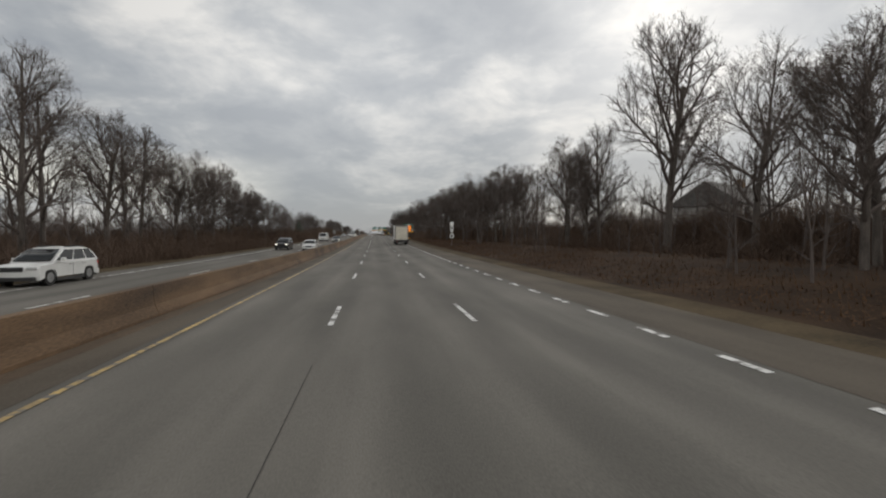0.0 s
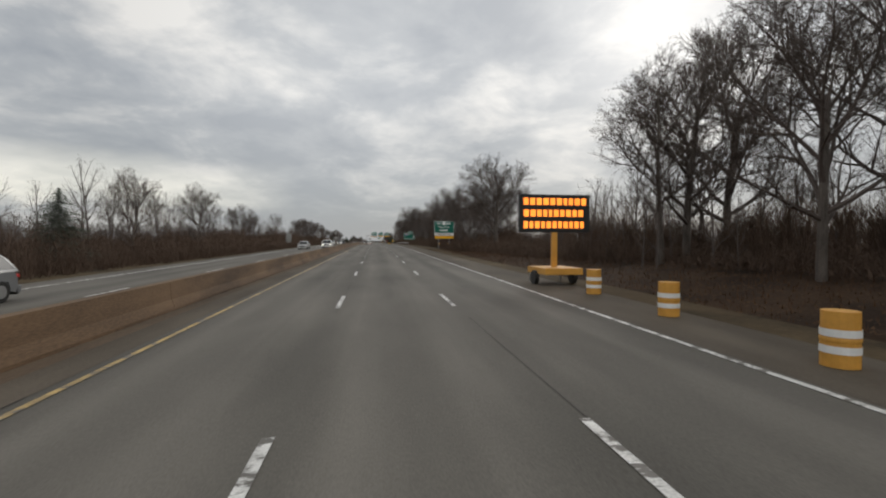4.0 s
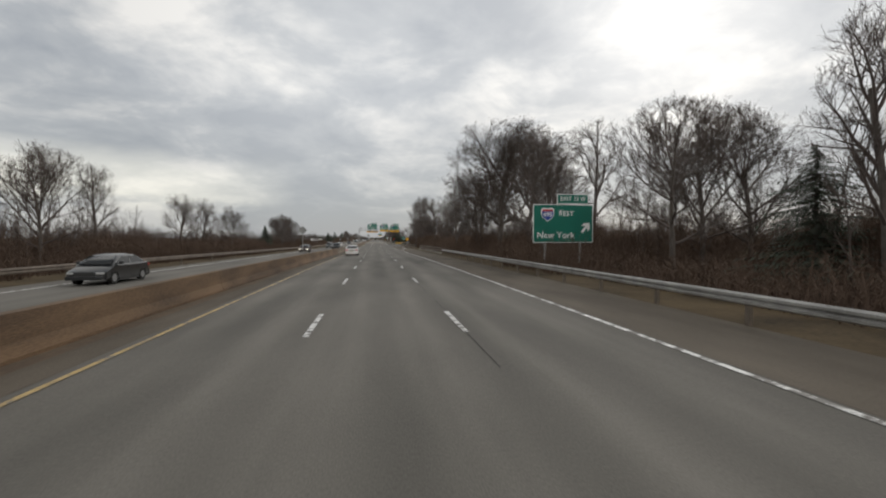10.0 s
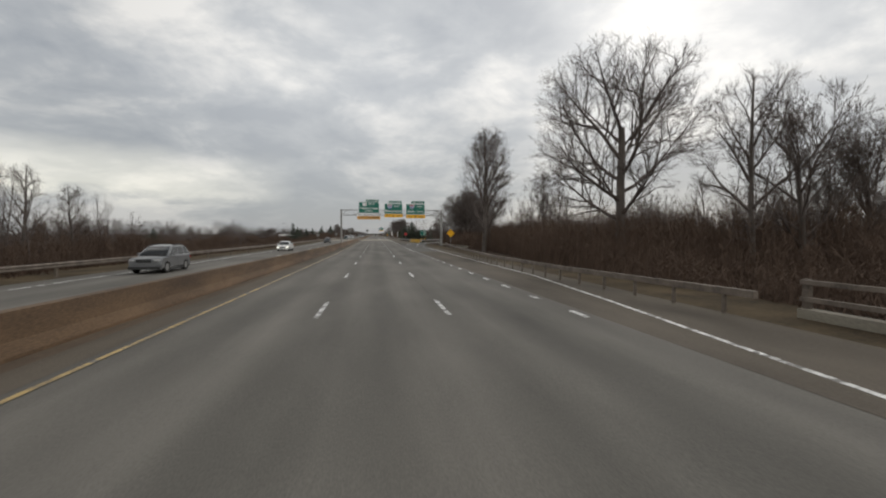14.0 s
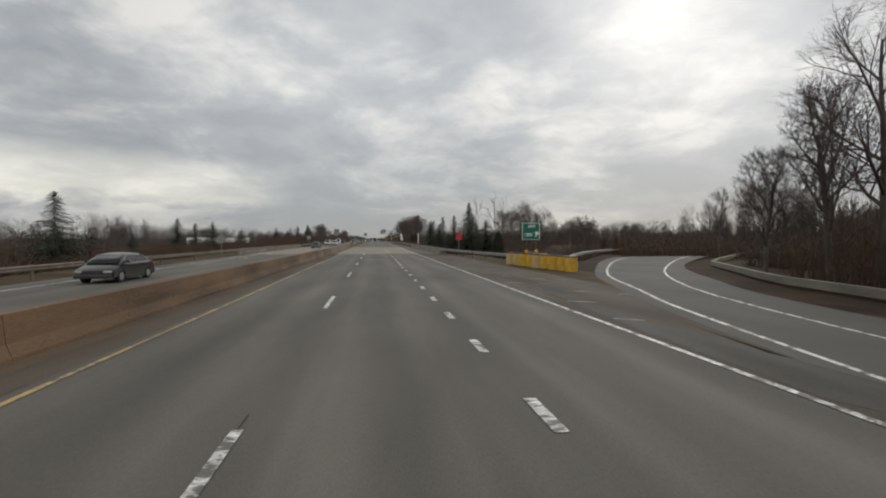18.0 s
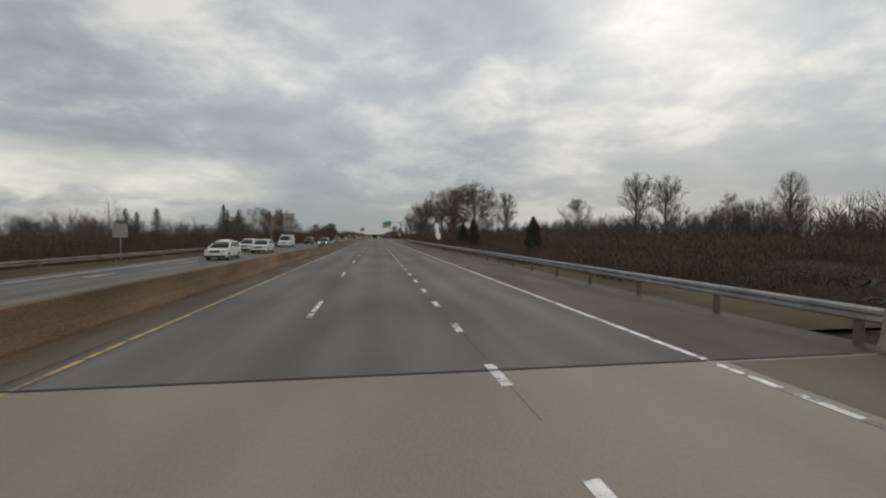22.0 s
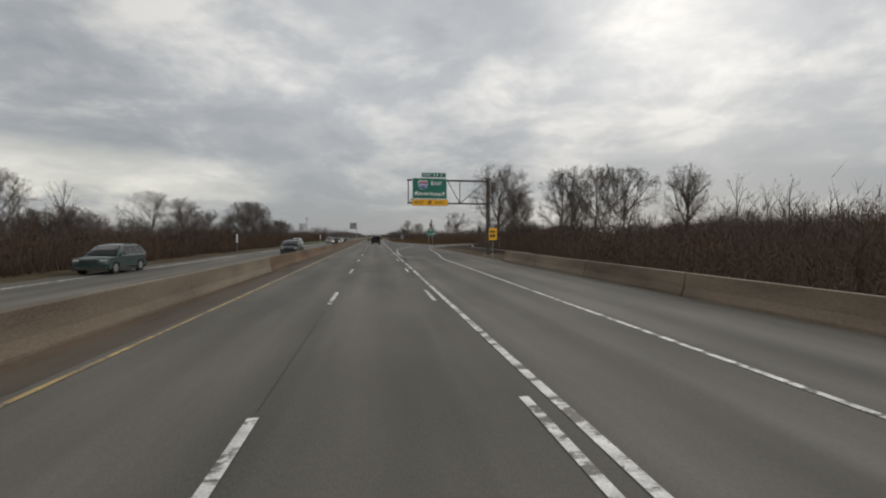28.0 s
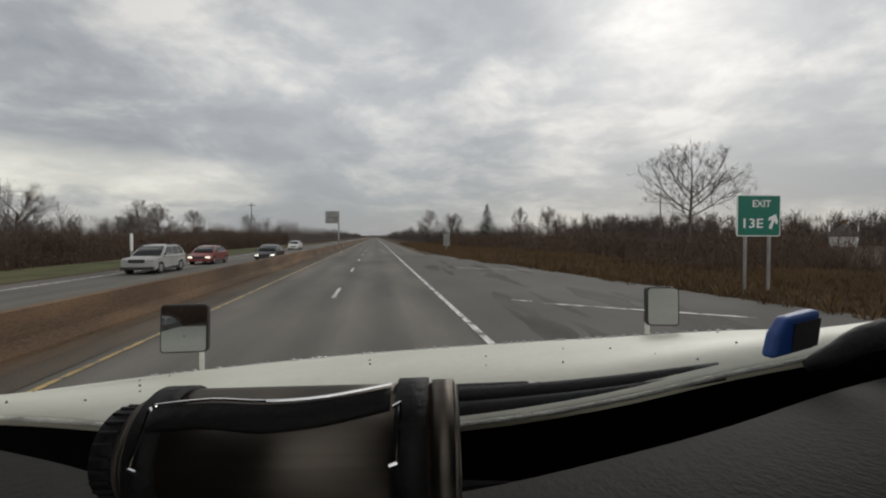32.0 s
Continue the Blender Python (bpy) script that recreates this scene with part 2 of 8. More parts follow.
tyre_bands(ASPHALT, 1.83, 0.11)
DECK = mat("concrete_deck", (0.245, 0.213, 0.168), 0.75, var=0.12, scale=0.4, fine=40, bump=0.2, stretch=(1, 0.3, 1))
TAR = mat("tar_seal", (0.056, 0.054, 0.051), 0.9, spec=0.2, var=0.2, scale=4, fine=50)
CONCRETE = mat("barrier_concrete", (0.150, 0.091, 0.047), 0.85, var=0.4, scale=0.7, fine=25, bump=0.3, col2=(0.040, 0.023, 0.012), stretch=(1, 0.30, 1.6))
CONCRETE_PALE = mat("pale_parapet_concrete", (0.235, 0.212, 0.168), 0.85, var=0.28, scale=0.6, fine=25, bump=0.3, col2=(0.105, 0.090, 0.070), stretch=(1, 0.35, 1.4))
CONCRETE_DIRTY = mat("stained_parapet_concrete", (0.20, 0.158, 0.112), 0.85, var=0.3, scale=0.6, fine=25, bump=0.3, col2=(0.085, 0.062, 0.043), stretch=(1, 0.35, 1.4))
PAINT_WHITE = mat("white_road_paint", (0.78, 0.77, 0.74), 0.6, var=0.2, scale=3, fine=30, bump=0.2, col2=(0.34, 0.33, 0.31))
PAINT_YELLOW = mat("yellow_road_paint", (0.52, 0.36, 0.13), 0.6, var=0.25, scale=2, fine=30, col2=(0.15, 0.115, 0.075))
STAIN = mat("dark_stained_asphalt", (0.070, 0.064, 0.056), 0.8, spec=0.3, var=0.3, scale=0.8, fine=40, bump=0.3, stretch=(1, 0.3, 1))


def chipped(m, lo, hi):
    """Paint worn through to the asphalt in chips and cross cracks."""
    nt = m.node_tree
    b = nt.nodes["Principled BSDF"]
    src = b.inputs["Base Color"].links[0].from_socket
    g = nt.nodes.new("ShaderNodeNewGeometry")
    mp = nt.nodes.new("ShaderNodeMapping")
    mp.inputs["Scale"].default_value = (0.7, 1.3, 1.0)
    nt.links.new(g.outputs["Position"], mp.inputs["Vector"])
    n = nt.nodes.new("ShaderNodeTexNoise")
    n.inputs["Scale"].default_value, n.inputs["Detail"].default_value, n.inputs["Roughness"].default_value = 2.6, 6, 0.68
    nt.links.new(mp.outputs[0], n.inputs["Vector"])
    r = nt.nodes.new("ShaderNodeMapRange")
    r.inputs["From Min"].default_value, r.inputs["From Max"].default_value = lo, hi
    nt.links.new(n.outputs["Fac"], r.inputs["Value"])
    mx = nt.nodes.new("ShaderNodeMix")
    mx.data_type = "RGBA"
    nt.links.new(r.outputs[0], mx.inputs["Factor"])
    mx.inputs[6].default_value = (0.14, 0.13, 0.115, 1)
    nt.links.new(src, mx.inputs[7])
    nt.links.new(mx.outputs[2], b.inputs["Base Color"])


chipped(PAINT_WHITE, 0.435, 0.50)
chipped(PAINT_YELLOW, 0.40, 0.47)
PAINT_FADED = mat("faded_white_road_paint", (0.50, 0.49, 0.46), 0.7, var=0.2, scale=3, fine=30, bump=0.2, col2=(0.22, 0.21, 0.20))
chipped(PAINT_FADED, 0.44, 0.60)
SOIL = mat("leaf_litter_ground", (0.052, 0.031, 0.018), 0.95, var=0.35, scale=0.35, fine=9, bump=0.8, col2=(0.017, 0.012, 0.009), spec=0.1)
GRIT = mat("washed_grit", (0.105, 0.072, 0.045), 0.95, var=0.35, scale=0.7, fine=14, bump=0.4, col2=(0.055, 0.038, 0.025), stretch=(1, 0.3, 1))
VERGE = mat("dry_grass_verge", (0.098, 0.072, 0.042), 0.95, var=0.3, scale=0.4, fine=9, bump=0.6, col2=(0.036, 0.028, 0.019), spec=0.1)
GRASS = mat("winter_grass", (0.105, 0.102, 0.052), 0.95, var=0.3, scale=0.3, fine=9, bump=0.6, col2=(0.055, 0.058, 0.030), spec=0.1)
LITTER = mat("dead_leaves", (0.085, 0.050, 0.030), 0.95, var=0.3, scale=0.6, fine=8, island=0.3, col2=(0.030, 0.019, 0.013), spec=0.1)
BARK = mat("grey_brown_bark", (0.125, 0.105, 0.090), 0.9, var=0.3, scale=3, fine=25, bump=0.5, stretch=(1, 1, 0.3))
TWIG = mat("bare_twigs", (0.088, 0.070, 0.061), 0.9, var=0.25, scale=1.0, fine=10, island=0.25)
BRUSH = mat("brown_brush_stems", (0.092, 0.064, 0.048), 0.95, var=0.3, scale=0.4, fine=4, island=0.3, col2=(0.036, 0.025, 0.019), spec=0.1)
NEEDLE = mat("spruce_needles", (0.0416, 0.0512, 0.0336), 0.85, var=0.35, scale=1.0, fine=8, island=0.3)
CEDAR_GREEN = mat("winter_cedar_foliage", (0.050, 0.052, 0.034), 0.9, var=0.35, scale=1.0, fine=8, island=0.3, col2=(0.022, 0.021, 0.015), spec=0.1)
STEEL = mat("galvanised_steel", (0.36, 0.35, 0.33), 0.55, 0.6, var=0.2, scale=1.5, fine=20)
RUST_STEEL = mat("weathered_rail_steel", (0.20, 0.165, 0.135), 0.7, 0.4, var=0.3, scale=1.5, fine=15)
DARK_STEEL = mat("dark_gantry_steel", (0.10, 0.085, 0.075), 0.7, 0.3, var=0.25, scale=1.5, fine=15)
WOODPOST = mat("weathered_timber", (0.16, 0.13, 0.10), 0.9, var=0.25, scale=2, fine=20)
SIGN_GREEN = mat("green_sign_sheet", (0.004, 0.150, 0.105), 0.45, var=0.08, scale=1, fine=10)
SIGN_WHITE = mat("white_sign_sheet", (0.84, 0.84, 0.82), 0.5, var=0.06, scale=1, fine=10)
SIGN_YELLOW = mat("yellow_sign_sheet", (0.97, 0.47, 0.006), 0.5, var=0.08, scale=1, fine=10)
SIGN_ORANGE = mat("faded_orange_sheet", (0.66, 0.33, 0.055), 0.6, var=0.12, scale=1, fine=10)
SIGN_BACK = mat("bare_aluminium_back", (0.27, 0.27, 0.26), 0.5, 0.5, var=0.12, scale=1, fine=12)
SIGN_RED = mat("red_sign_sheet", (0.50, 0.03, 0.03), 0.5, var=0.1, scale=1, fine=10)
SIGN_BLUE = mat("blue_shield_sheet", (0.02, 0.06, 0.30), 0.5, var=0.1, scale=1, fine=10)
BLACK = mat("black_lettering", (0.02, 0.02, 0.02), 0.6, var=0.1)
BARREL = mat("yellow_plastic_barrel", (0.66, 0.40, 0.04), 0.55, var=0.15, scale=2, fine=15)
BARREL_PALE = mat("faded_pale_barrel", (0.58, 0.42, 0.17), 0.6, var=0.15, scale=2, fine=15)


# ---------------------------------------------------------------- mesh helpers
def meshed(name, bm):
    me = bpy.data.meshes.new(name)
    bm.to_mesh(me)
    bm.free()
    return me


def part(name, bm, material, parent=None, label="", smooth=False):
    me = bm if isinstance(bm, bpy.types.Mesh) else meshed(name, bm)
    if smooth:
        for p in me.polygons:
            p.use_smooth = True
    if not me.materials:
        me.materials.append(material)
    ob = new(name, me)
    if parent:
        ob.parent = parent
    if label:
        ob["label"] = label
    return ob


def raw(name, verts, faces):
    me = bpy.data.meshes.new(name)
    me.from_pydata(verts, [], faces)
    me.update()
    return me


def box(bm, x0, x1, y0, y1, z0, z1, bevel=0.0):
    vs = [bm.verts.new(p) for p in ((x0, y0, z0), (x1, y0, z0), (x1, y1, z0), (x0, y1, z0), (x0, y0, z1), (x1, y0, z1), (x1, y1, z1), (x0, y1, z1))]
    fs = [bm.faces.new([vs[i] for i in q]) for q in ((3, 2, 1, 0), (4, 5, 6, 7), (0, 1, 5, 4), (1, 2, 6, 5), (2, 3, 7, 6), (3, 0, 4, 7))]
    if bevel:
        es = list({e for f in fs for e in f.edges})
        bmesh.ops.bevel(bm, geom=es, offset=bevel, segments=2, profile=0.7, affect="EDGES", clamp_overlap=True)
    return bm


def boxed(*a, bevel=0.0):
    return box(bmesh.new(), *a, bevel=bevel)


def tube(bm, a, b, r, r2=None, n=8, caps=True):
    a, b = Vector(a), Vector(b)
    r2 = r if r2 is None else r2
    d = (b - a).normalized()
    u = d.orthogonal().normalized()
    v = d.cross(u)
    ra = [bm.verts.new(a + (u * math.cos(k) + v * math.sin(k)) * r) for k in [2 * math.pi * i / n for i in range(n)]]
    rb = [bm.verts.new(b + (u * math.cos(k) + v * math.sin(k)) * r2) for k in [2 * math.pi * i / n for i in range(n)]]
    for i in range(n):
        bm.faces.new((ra[i], ra[(i + 1) % n], rb[(i + 1) % n], rb[i]))
    if caps:
        bm.faces.new(ra[::-1])
        bm.faces.new(rb)
    return bm


def prism(bm, outline, y0, y1, axis="y"):
    """An outline extruded along an axis. For x and y the outline is (the other level axis, z); for z it is (x, y)."""
    def at(p, w):
        return {"y": (p[0], w, p[1]), "x": (w, p[0], p[1]), "z": (p[0], p[1], w)}[axis]
    va = [bm.verts.new(at(p, y0)) for p in outline]
    vb = [bm.verts.new(at(p, y1)) for p in outline]
    n = len(outline)
    for i in range(n):
        bm.faces.new((va[i], va[(i + 1) % n], vb[(i + 1) % n], vb[i]))
    bm.faces.new(va[::-1])
    bm.faces.new(vb)
    bmesh.ops.recalc_face_normals(bm, faces=bm.faces)
    return bm


def rounded(x0, x1, z0, z1, r, n=4):
    pts = []
    for cx, cz, a0 in ((x1 - r, z1 - r, 0), (x0 + r, z1 - r, 90), (x0 + r, z0 + r, 180), (x1 - r, z0 + r, 270)):
        for i in range(n + 1):
            a = radians(a0 + 90 * i / n)
            pts.append((cx + r * math.cos(a), cz + r * math.sin(a)))
    return pts


def thing(name, label, category, m=None, group="", kind=""):
    ob = new(name)
    if m is not None:
        ob.matrix_world = m
    return tagged(ob, label, category, group, kind)


def stations(y0, y1, step=10.0):
    if step == 10.0:
        return [y0] + [10.0 * k for k in range(int(y0 // 10) + 1, int(math.ceil(y1 / 10))) if 10.0 * k > y0 + 0.01] + [y1]
    n = max(1, int(math.ceil((y1 - y0) / step)))
    return [y0 + (y1 - y0) * i / n for i in range(n + 1)]


def ribbon(name, x0, x1, y0, y1, dz, material, parent=None, step=10.0, xf=None):
    """A level strip along the road; x0 and x1 may be functions of the distance."""
    verts, faces = [], []
    for i, y in enumerate(stations(y0, y1, step)):
        a = x0(y) if callable(x0) else x0
        b = x1(y) if callable(x1) else x1
        verts += [(a, y, gz(y) + dz), (b, y, gz(y) + dz)]
        if i:
            k = 2 * i
            faces.append((k - 2, k - 1, k + 1, k))
    return part(name, raw(name, verts, faces), material, parent)


def swept(name, outline, y0, y1, material, parent=None, step=10.0, xf=None, zf=None):
    """A closed outline (across, height) carried along the road; xf shifts it across."""
    verts, faces = [], []
    n = len(outline)
    st = stations(y0, y1, step)
    for i, y in enumerate(st):
        sx = xf(y) if xf else 0.0
        for x, z in outline:
            verts.append((x + sx, y, gz(y) + z + (zf(y) if zf else 0.0)))
        if i:
            for k in range(n):
                a, b = (i - 1) * n + k, (i - 1) * n + (k + 1) % n
                faces.append((a, b, b + n, a + n))
    faces.append(tuple(range(n))[::-1])
    faces.append(tuple(range((len(st) - 1) * n, len(st) * n)))
    me = raw(name, verts, faces)
    bm = bmesh.new()
    bm.from_mesh(me)
    bmesh.ops.recalc_face_normals(bm, faces=bm.faces)
    bm.to_mesh(me)
    bm.free()
    return part(name, me, material, parent)


# ---------------------------------------------------------------- ground, road, barriers
def ground_sheet():
    xs = [-2500, -900, -300, -120, -60, -35, -24, -18, -10, 0, 8, 10.5, 12, 13.5, 15, 17, 19, 21, 23, 26, 30, 35, 40, 46, 53, 60, 70, 80, 95, 110, 130, 150, 175, 350, 1000, 2500]
    ys = [-2500, -900, -400, -200] + list(range(-100, 480, 20)) + list(range(480, 700, 6)) + list(range(700, 1101, 20)) + [1200, 1400, 1800, 2500, 3500, 4800]
    verts = [(x, y, gh(x, max(-400, min(3000, y))) - 0.10 + (0.25 * noise.noise((x * 0.08, y * 0.08, 3)) if x < -20 or x > 24 else 0)) for y in ys for x in xs]
    n = len(xs)
    faces = [(j * n + i, j * n + i + 1, (j + 1) * n + i + 1, (j + 1) * n + i) for j in range(len(ys) - 1) for i in range(n - 1)]
    g = part("ground", raw("ground", verts, faces), SOIL)
    for f in g.data.polygons:
        f.use_smooth = True
    return tagged(g, "brown leaf litter and bare winter soil beside the highway", "ground", kind="structure")


ground_sheet()


def lerp(y, *kn):
    return float(np.interp(y, [k[0] for k in kn], [k[1] for k in kn]))


# right edge of the paved way: shoulder, then the two exit tapers
def right_edge(y):
    return lerp(y, (-100, 8.3), (160, 8.3), (380, 9.6), (440, 11.0), (600, 9.8), (720, 9.8), (760, 11.0), (830, 10.6), (860, 8.5), (915, 5.6), (2000, 5.4))


def opp_edge(y):
    return lerp(y, (-100, -17.0), (480, -17.0), (560, -18.5), (700, -18.5), (800, -17.0), (2000, -17.0))


RY0, RY1 = -120.0, 1900.0
road = tagged(ribbon("road", -6.95, right_edge, RY0, RY1, 0.0, ASPHALT), "worn dark grey asphalt carriageway with three lanes", "road", kind="structure")
tagged(ribbon("road_opposite", opp_edge, -6.95, RY0, RY1, 0.0, ASPHALT), "worn grey asphalt carriageway of the opposite direction", "road", kind="structure")
tagged(ribbon("dirt_strip", -6.8, lambda y: -6.18 + 0.14 * noise.noise((0, y * 0.11, 7)), RY0, RY1, 0.009, GRIT), "brown dirt and grit washed against the barrier foot", "dirt", kind="structure")
tagged(ribbon("shoulder_left", -6.9, -5.4, RY0, RY1, 0.005, ASPHALT_WORN), "dirty brown asphalt inner shoulder along the barrier", "road shoulder", kind="structure")
tagged(ribbon("shoulder_right", 5.85, lambda y: right_edge(y), RY0, 549.4, 0.005, ASPHALT_WORN), "brownish worn asphalt outer shoulder", "road shoulder", kind="structure")
for ya, yb_ in ((RY0, 545.0), (604.0, RY1)):
    tagged(ribbon("verge", lambda y: right_edge(y), lambda y: right_edge(y) + lerp(y, (-100, 1.6), (150, 1.6), (200, 3.2), (2000, 3.2)), ya, yb_, 0.008, VERGE), "strip of dry brown grass along the shoulder", "verge", kind="structure")
tagged(ribbon("verge_opposite", lambda y: opp_edge(y) - 4, lambda y: opp_edge(y), RY0, RY1, 0.008, VERGE), "strip of dry grass beyond the opposite carriageway", "verge", kind="structure")
tagged(ribbon("grass_opposite", lambda y: opp_edge(y) - 7, lambda y: opp_edge(y) - 0.6, 845, 1010, 0.014, GRASS), "patch of green winter grass beyond the opposite carriageway", "grass", kind="structure")
tagged(ribbon("field", 36, 74, 225, 345, 0.17, GRASS, step=12), "pale green and tan lawn behind the roadside trees", "field", kind="structure")
tagged(ribbon("shoulder_right", 5.85, lambda y: right_edge(y), 602.1, 738.0, 0.005, ASPHALT_WORN), "brownish worn asphalt outer shoulder past the bridge", "road shoulder", kind="structure")
tagged(ribbon("bridge_shoulder", 5.95, lambda y: 9.78, 549.6, 601.9, 0.0095, DECK_DIRTY), "dirty brown-grey concrete shoulder of the bridge deck", "road shoulder", kind="structure")
deck = tagged(ribbon("bridge_deck", -6.0, 9.8, 549.5, 602.0, 0.006, DECK), "pale tan concrete bridge deck between asphalt approaches", "bridge deck", kind="structure")

tagged(ribbon("bridge_deck_opposite", lambda y: opp_edge(y) + 0.02, -7.3, 549.5, 602.0, 0.006, DECK), "pale concrete deck of the opposite bridge", "bridge deck", kind="structure")

# lane lines
CYC, PH = 12.19, 13.0
marks = thing("lane_marking", "worn white and yellow painted lane lines", "road marking", kind="structure")
dash_me = raw("dash", [(-0.07, -3.05, 0), (0.07, -3.05, 0), (0.07, 0, 0), (-0.07, 0, 0)], [(0, 1, 2, 3)])


def dash(x, y, dz=0.012, length=3.05, name="dash"):
    if length == 3.05:
        me = dash_me
    else:
        me = bpy.data.meshes.get("dot_mark") or raw("dot_mark", [(-0.09, -1.1, 0), (0.09, -1.1, 0), (0.09, 0, 0), (-0.09, 0, 0)], [(0, 1, 2, 3)])
    if not me.materials:
        me.materials.append(PAINT_WHITE)
    ob = new(name, me)
    ob.parent = marks
    ob.location = (x, y, gz(y) + dz)
    ob.rotation_euler = (math.atan((gz(y) - gz(y - length)) / length), 0, 0)


for k in range(-6, 100):
    y = PH + CYC * k
    if y < 1000:
        dash(-1.83, y)
        if y < 440:
            dash(1.83, y)
        dash(-11.2, y + 4)
        if 470 < y < 760:
            dash(-14.9, y + 1)
y = 448.65
while y < 745:
    dash(1.83, y, length=0.95, name="dot")
    y += 3.66
ribbon("line_yellow", -5.21, -5.10, RY0, RY1, 0.012, PAINT_YELLOW, marks)
ribbon("line_yellow", -8.15, -8.00, RY0, RY1, 0.012, PAINT_YELLOW, marks)
ribbon("line_white", lambda y: opp_edge(y) + 1.6, lambda y: opp_edge(y) + 1.75, RY0, RY1, 0.012, PAINT_WHITE, marks)


def white_edge(y):
    return lerp(y, (-100, 5.6), (372, 5.6), (384, 6.6), (450, 6.9), (460, 5.6), (760, 5.6), (800, 5.9))


ribbon("line_white", lambda y: white_edge(y), lambda y: white_edge(y) + 0.14, 96, 372, 0.012, PAINT_WHITE, marks)
y = -20.0
while y < 95:
    dash(5.55, y, length=0.95, name="dot")
    y += 2.6
ribbon("line_white", lambda y: white_edge(y), lambda y: white_edge(y) + 0.14, 486, 806, 0.012, PAINT_WHITE, marks)
ribbon("line_white", 1.93, 2.09, 762, 783, 0.012, PAINT_WHITE, marks)
y = 783.0
wear = random.Random(2)
while y < 880:
    seg = wear.uniform(1.2, 4.5)
    ribbon("line_white", 1.92 + wear.uniform(-0.03, 0.03), 2.1 + wear.uniform(-0.04, 0.03), y, y + seg, 0.012, PAINT_WHITE, marks)
    y += seg + wear.uniform(0.3, 2.2)
ribbon("line_white", 1.93, 2.09, 880, RY1, 0.012, PAINT_WHITE, marks)
for k in range(5):
    dash(1.62, 772 + k * 12.19 - 3)
y = 388.0
while y < 452:
    dash(5.5, y, length=0.95, name="dot")
    y += 3.66
ribbon("line_white", lambda y: lerp(y, (372, 5.6), (386, 7.2), (398, 8.6), (450, 9.2)), lambda y: lerp(y, (372, 5.74), (386, 7.34), (398, 8.74), (450, 9.34)), 372, 445, 0.012, PAINT_WHITE, marks)


# median barrier
def barrier():
    prof = [(-7.24, 0), (-7.24, 0.08), (-7.10, 0.33), (-7.03, 0.86), (-6.77, 0.86), (-6.72, 0.33), (-6.62, 0.08), (-6.62, 0)]
    t = thing("median_barrier", "long brown-stained concrete median barrier with sloping sides", "barrier", kind="structure")
    y = RY0
    i = 0
    while y < 1000:
        swept("barrier_section", prof, y, y + 11.985, CONCRETE_DIRTY if (545 < y < 595 or 725 < y < 790 or 340 < y < 375) else CONCRETE, t)
        y += 12.0
    swept("barrier_section", prof, y, RY1, CONCRETE, t, step=40)


barrier()


# guard rails
def w_rail(name, xf, y0, y1, side, label, step=3.81, metal=STEEL):
    t = thing(name, label, "guard rail", kind="")
    s = side
    prof = [(0, 0.52), (0.06 * s, 0.56), (0.06 * s, 0.62), (0, 0.665), (0.06 * s, 0.71), (0.06 * s, 0.77), (0, 0.82), (-0.012 * s, 0.82), (0.045 * s, 0.765), (0.045 * s, 0.715), (-0.012 * s, 0.665), (0.045 * s, 0.615), (0.045 * s, 0.565), (-0.012 * s, 0.52)]
    swept("rail", prof, y0, y1, metal, t, xf=xf)
    me = None
    y = y0 + 0.6
    while y < y1:
        if me is None:
            bm = boxed(-0.05, 0.05, -0.075, 0.075, -0.1, 0.78)
            me = meshed("post", bm)
        p = part("post", me, WOODPOST, t)
        p.location = (xf(y) - 0.07 * s, y, gz(y))
        y += step
    return t


w_rail("guard_rail", lambda y: lerp(y, (243, 9.4), (250, 8.9), (300, 9.1), (340, 10.3)), 243, 339, -1, "long galvanised guard rail on timber posts beside the shoulder")
w_rail("guard_rail", lambda y: lerp(y, (521, 12.6), (532, 10.6), (549, 9.3)), 521, 549, -1, "galvanised guard rail on posts leading to the bridge wall")
w_rail("guard_rail", lambda y: lerp(y, (607, 9.4), (720, 9.6), (735, 10.6)), 602, 735, -1, "long galvanised guard rail on posts beside the shoulder")
w_rail("guard_rail", lambda y: opp_edge(y) - 0.5, 250, 700, 1, "galvanised guard rail along the far edge of the opposite carriageway", step=7.62, metal=RUST_STEEL)


# ---------------------------------------------------------------- trees and brush
def limb_tubes(segs, verts, faces, sides):
    """Tapered branches, each a chain of points with radii; the finest are single slivers."""
    for pts in segs:
        if len(pts) == 2:
            (a, r), (b, _) = pts
            d = (b - a).normalized()
            u = d.orthogonal().normalized() * r * 1.15
            k = len(verts)
            verts += [tuple(a - u), tuple(a + u), tuple(b)]
            faces.append((k, k + 1, k + 2))
            continue
        n = sides if pts[0][1] > 0.035 else 3
        base = len(verts)
        for i, (p, r) in enumerate(pts):
            d = (pts[min(i + 1, len(pts) - 1)][0] - pts[max(i - 1, 0)][0])
            d = d.normalized() if d.length > 1e-6 else Vector((0, 0, 1))
            u = d.orthogonal().normalized()
            v = d.cross(u)
            if i == len(pts) - 1 and n == 3:
                verts.append(tuple(p))
                k = len(verts) - 1
                for j in range(n):
                    faces.append((base + (i - 1) * n + j, base + (i - 1) * n + (j + 1) % n, k))
                break
            for k in range(n):
                a = 2 * math.pi * k / n
                verts.append(tuple(p + (u * math.cos(a) + v * math.sin(a)) * r))
            if i:
                for k in range(n):
                    a, b = base + (i - 1) * n + k, base + (i - 1) * n + (k + 1) % n
                    faces.append((a, b, b + n, a + n))


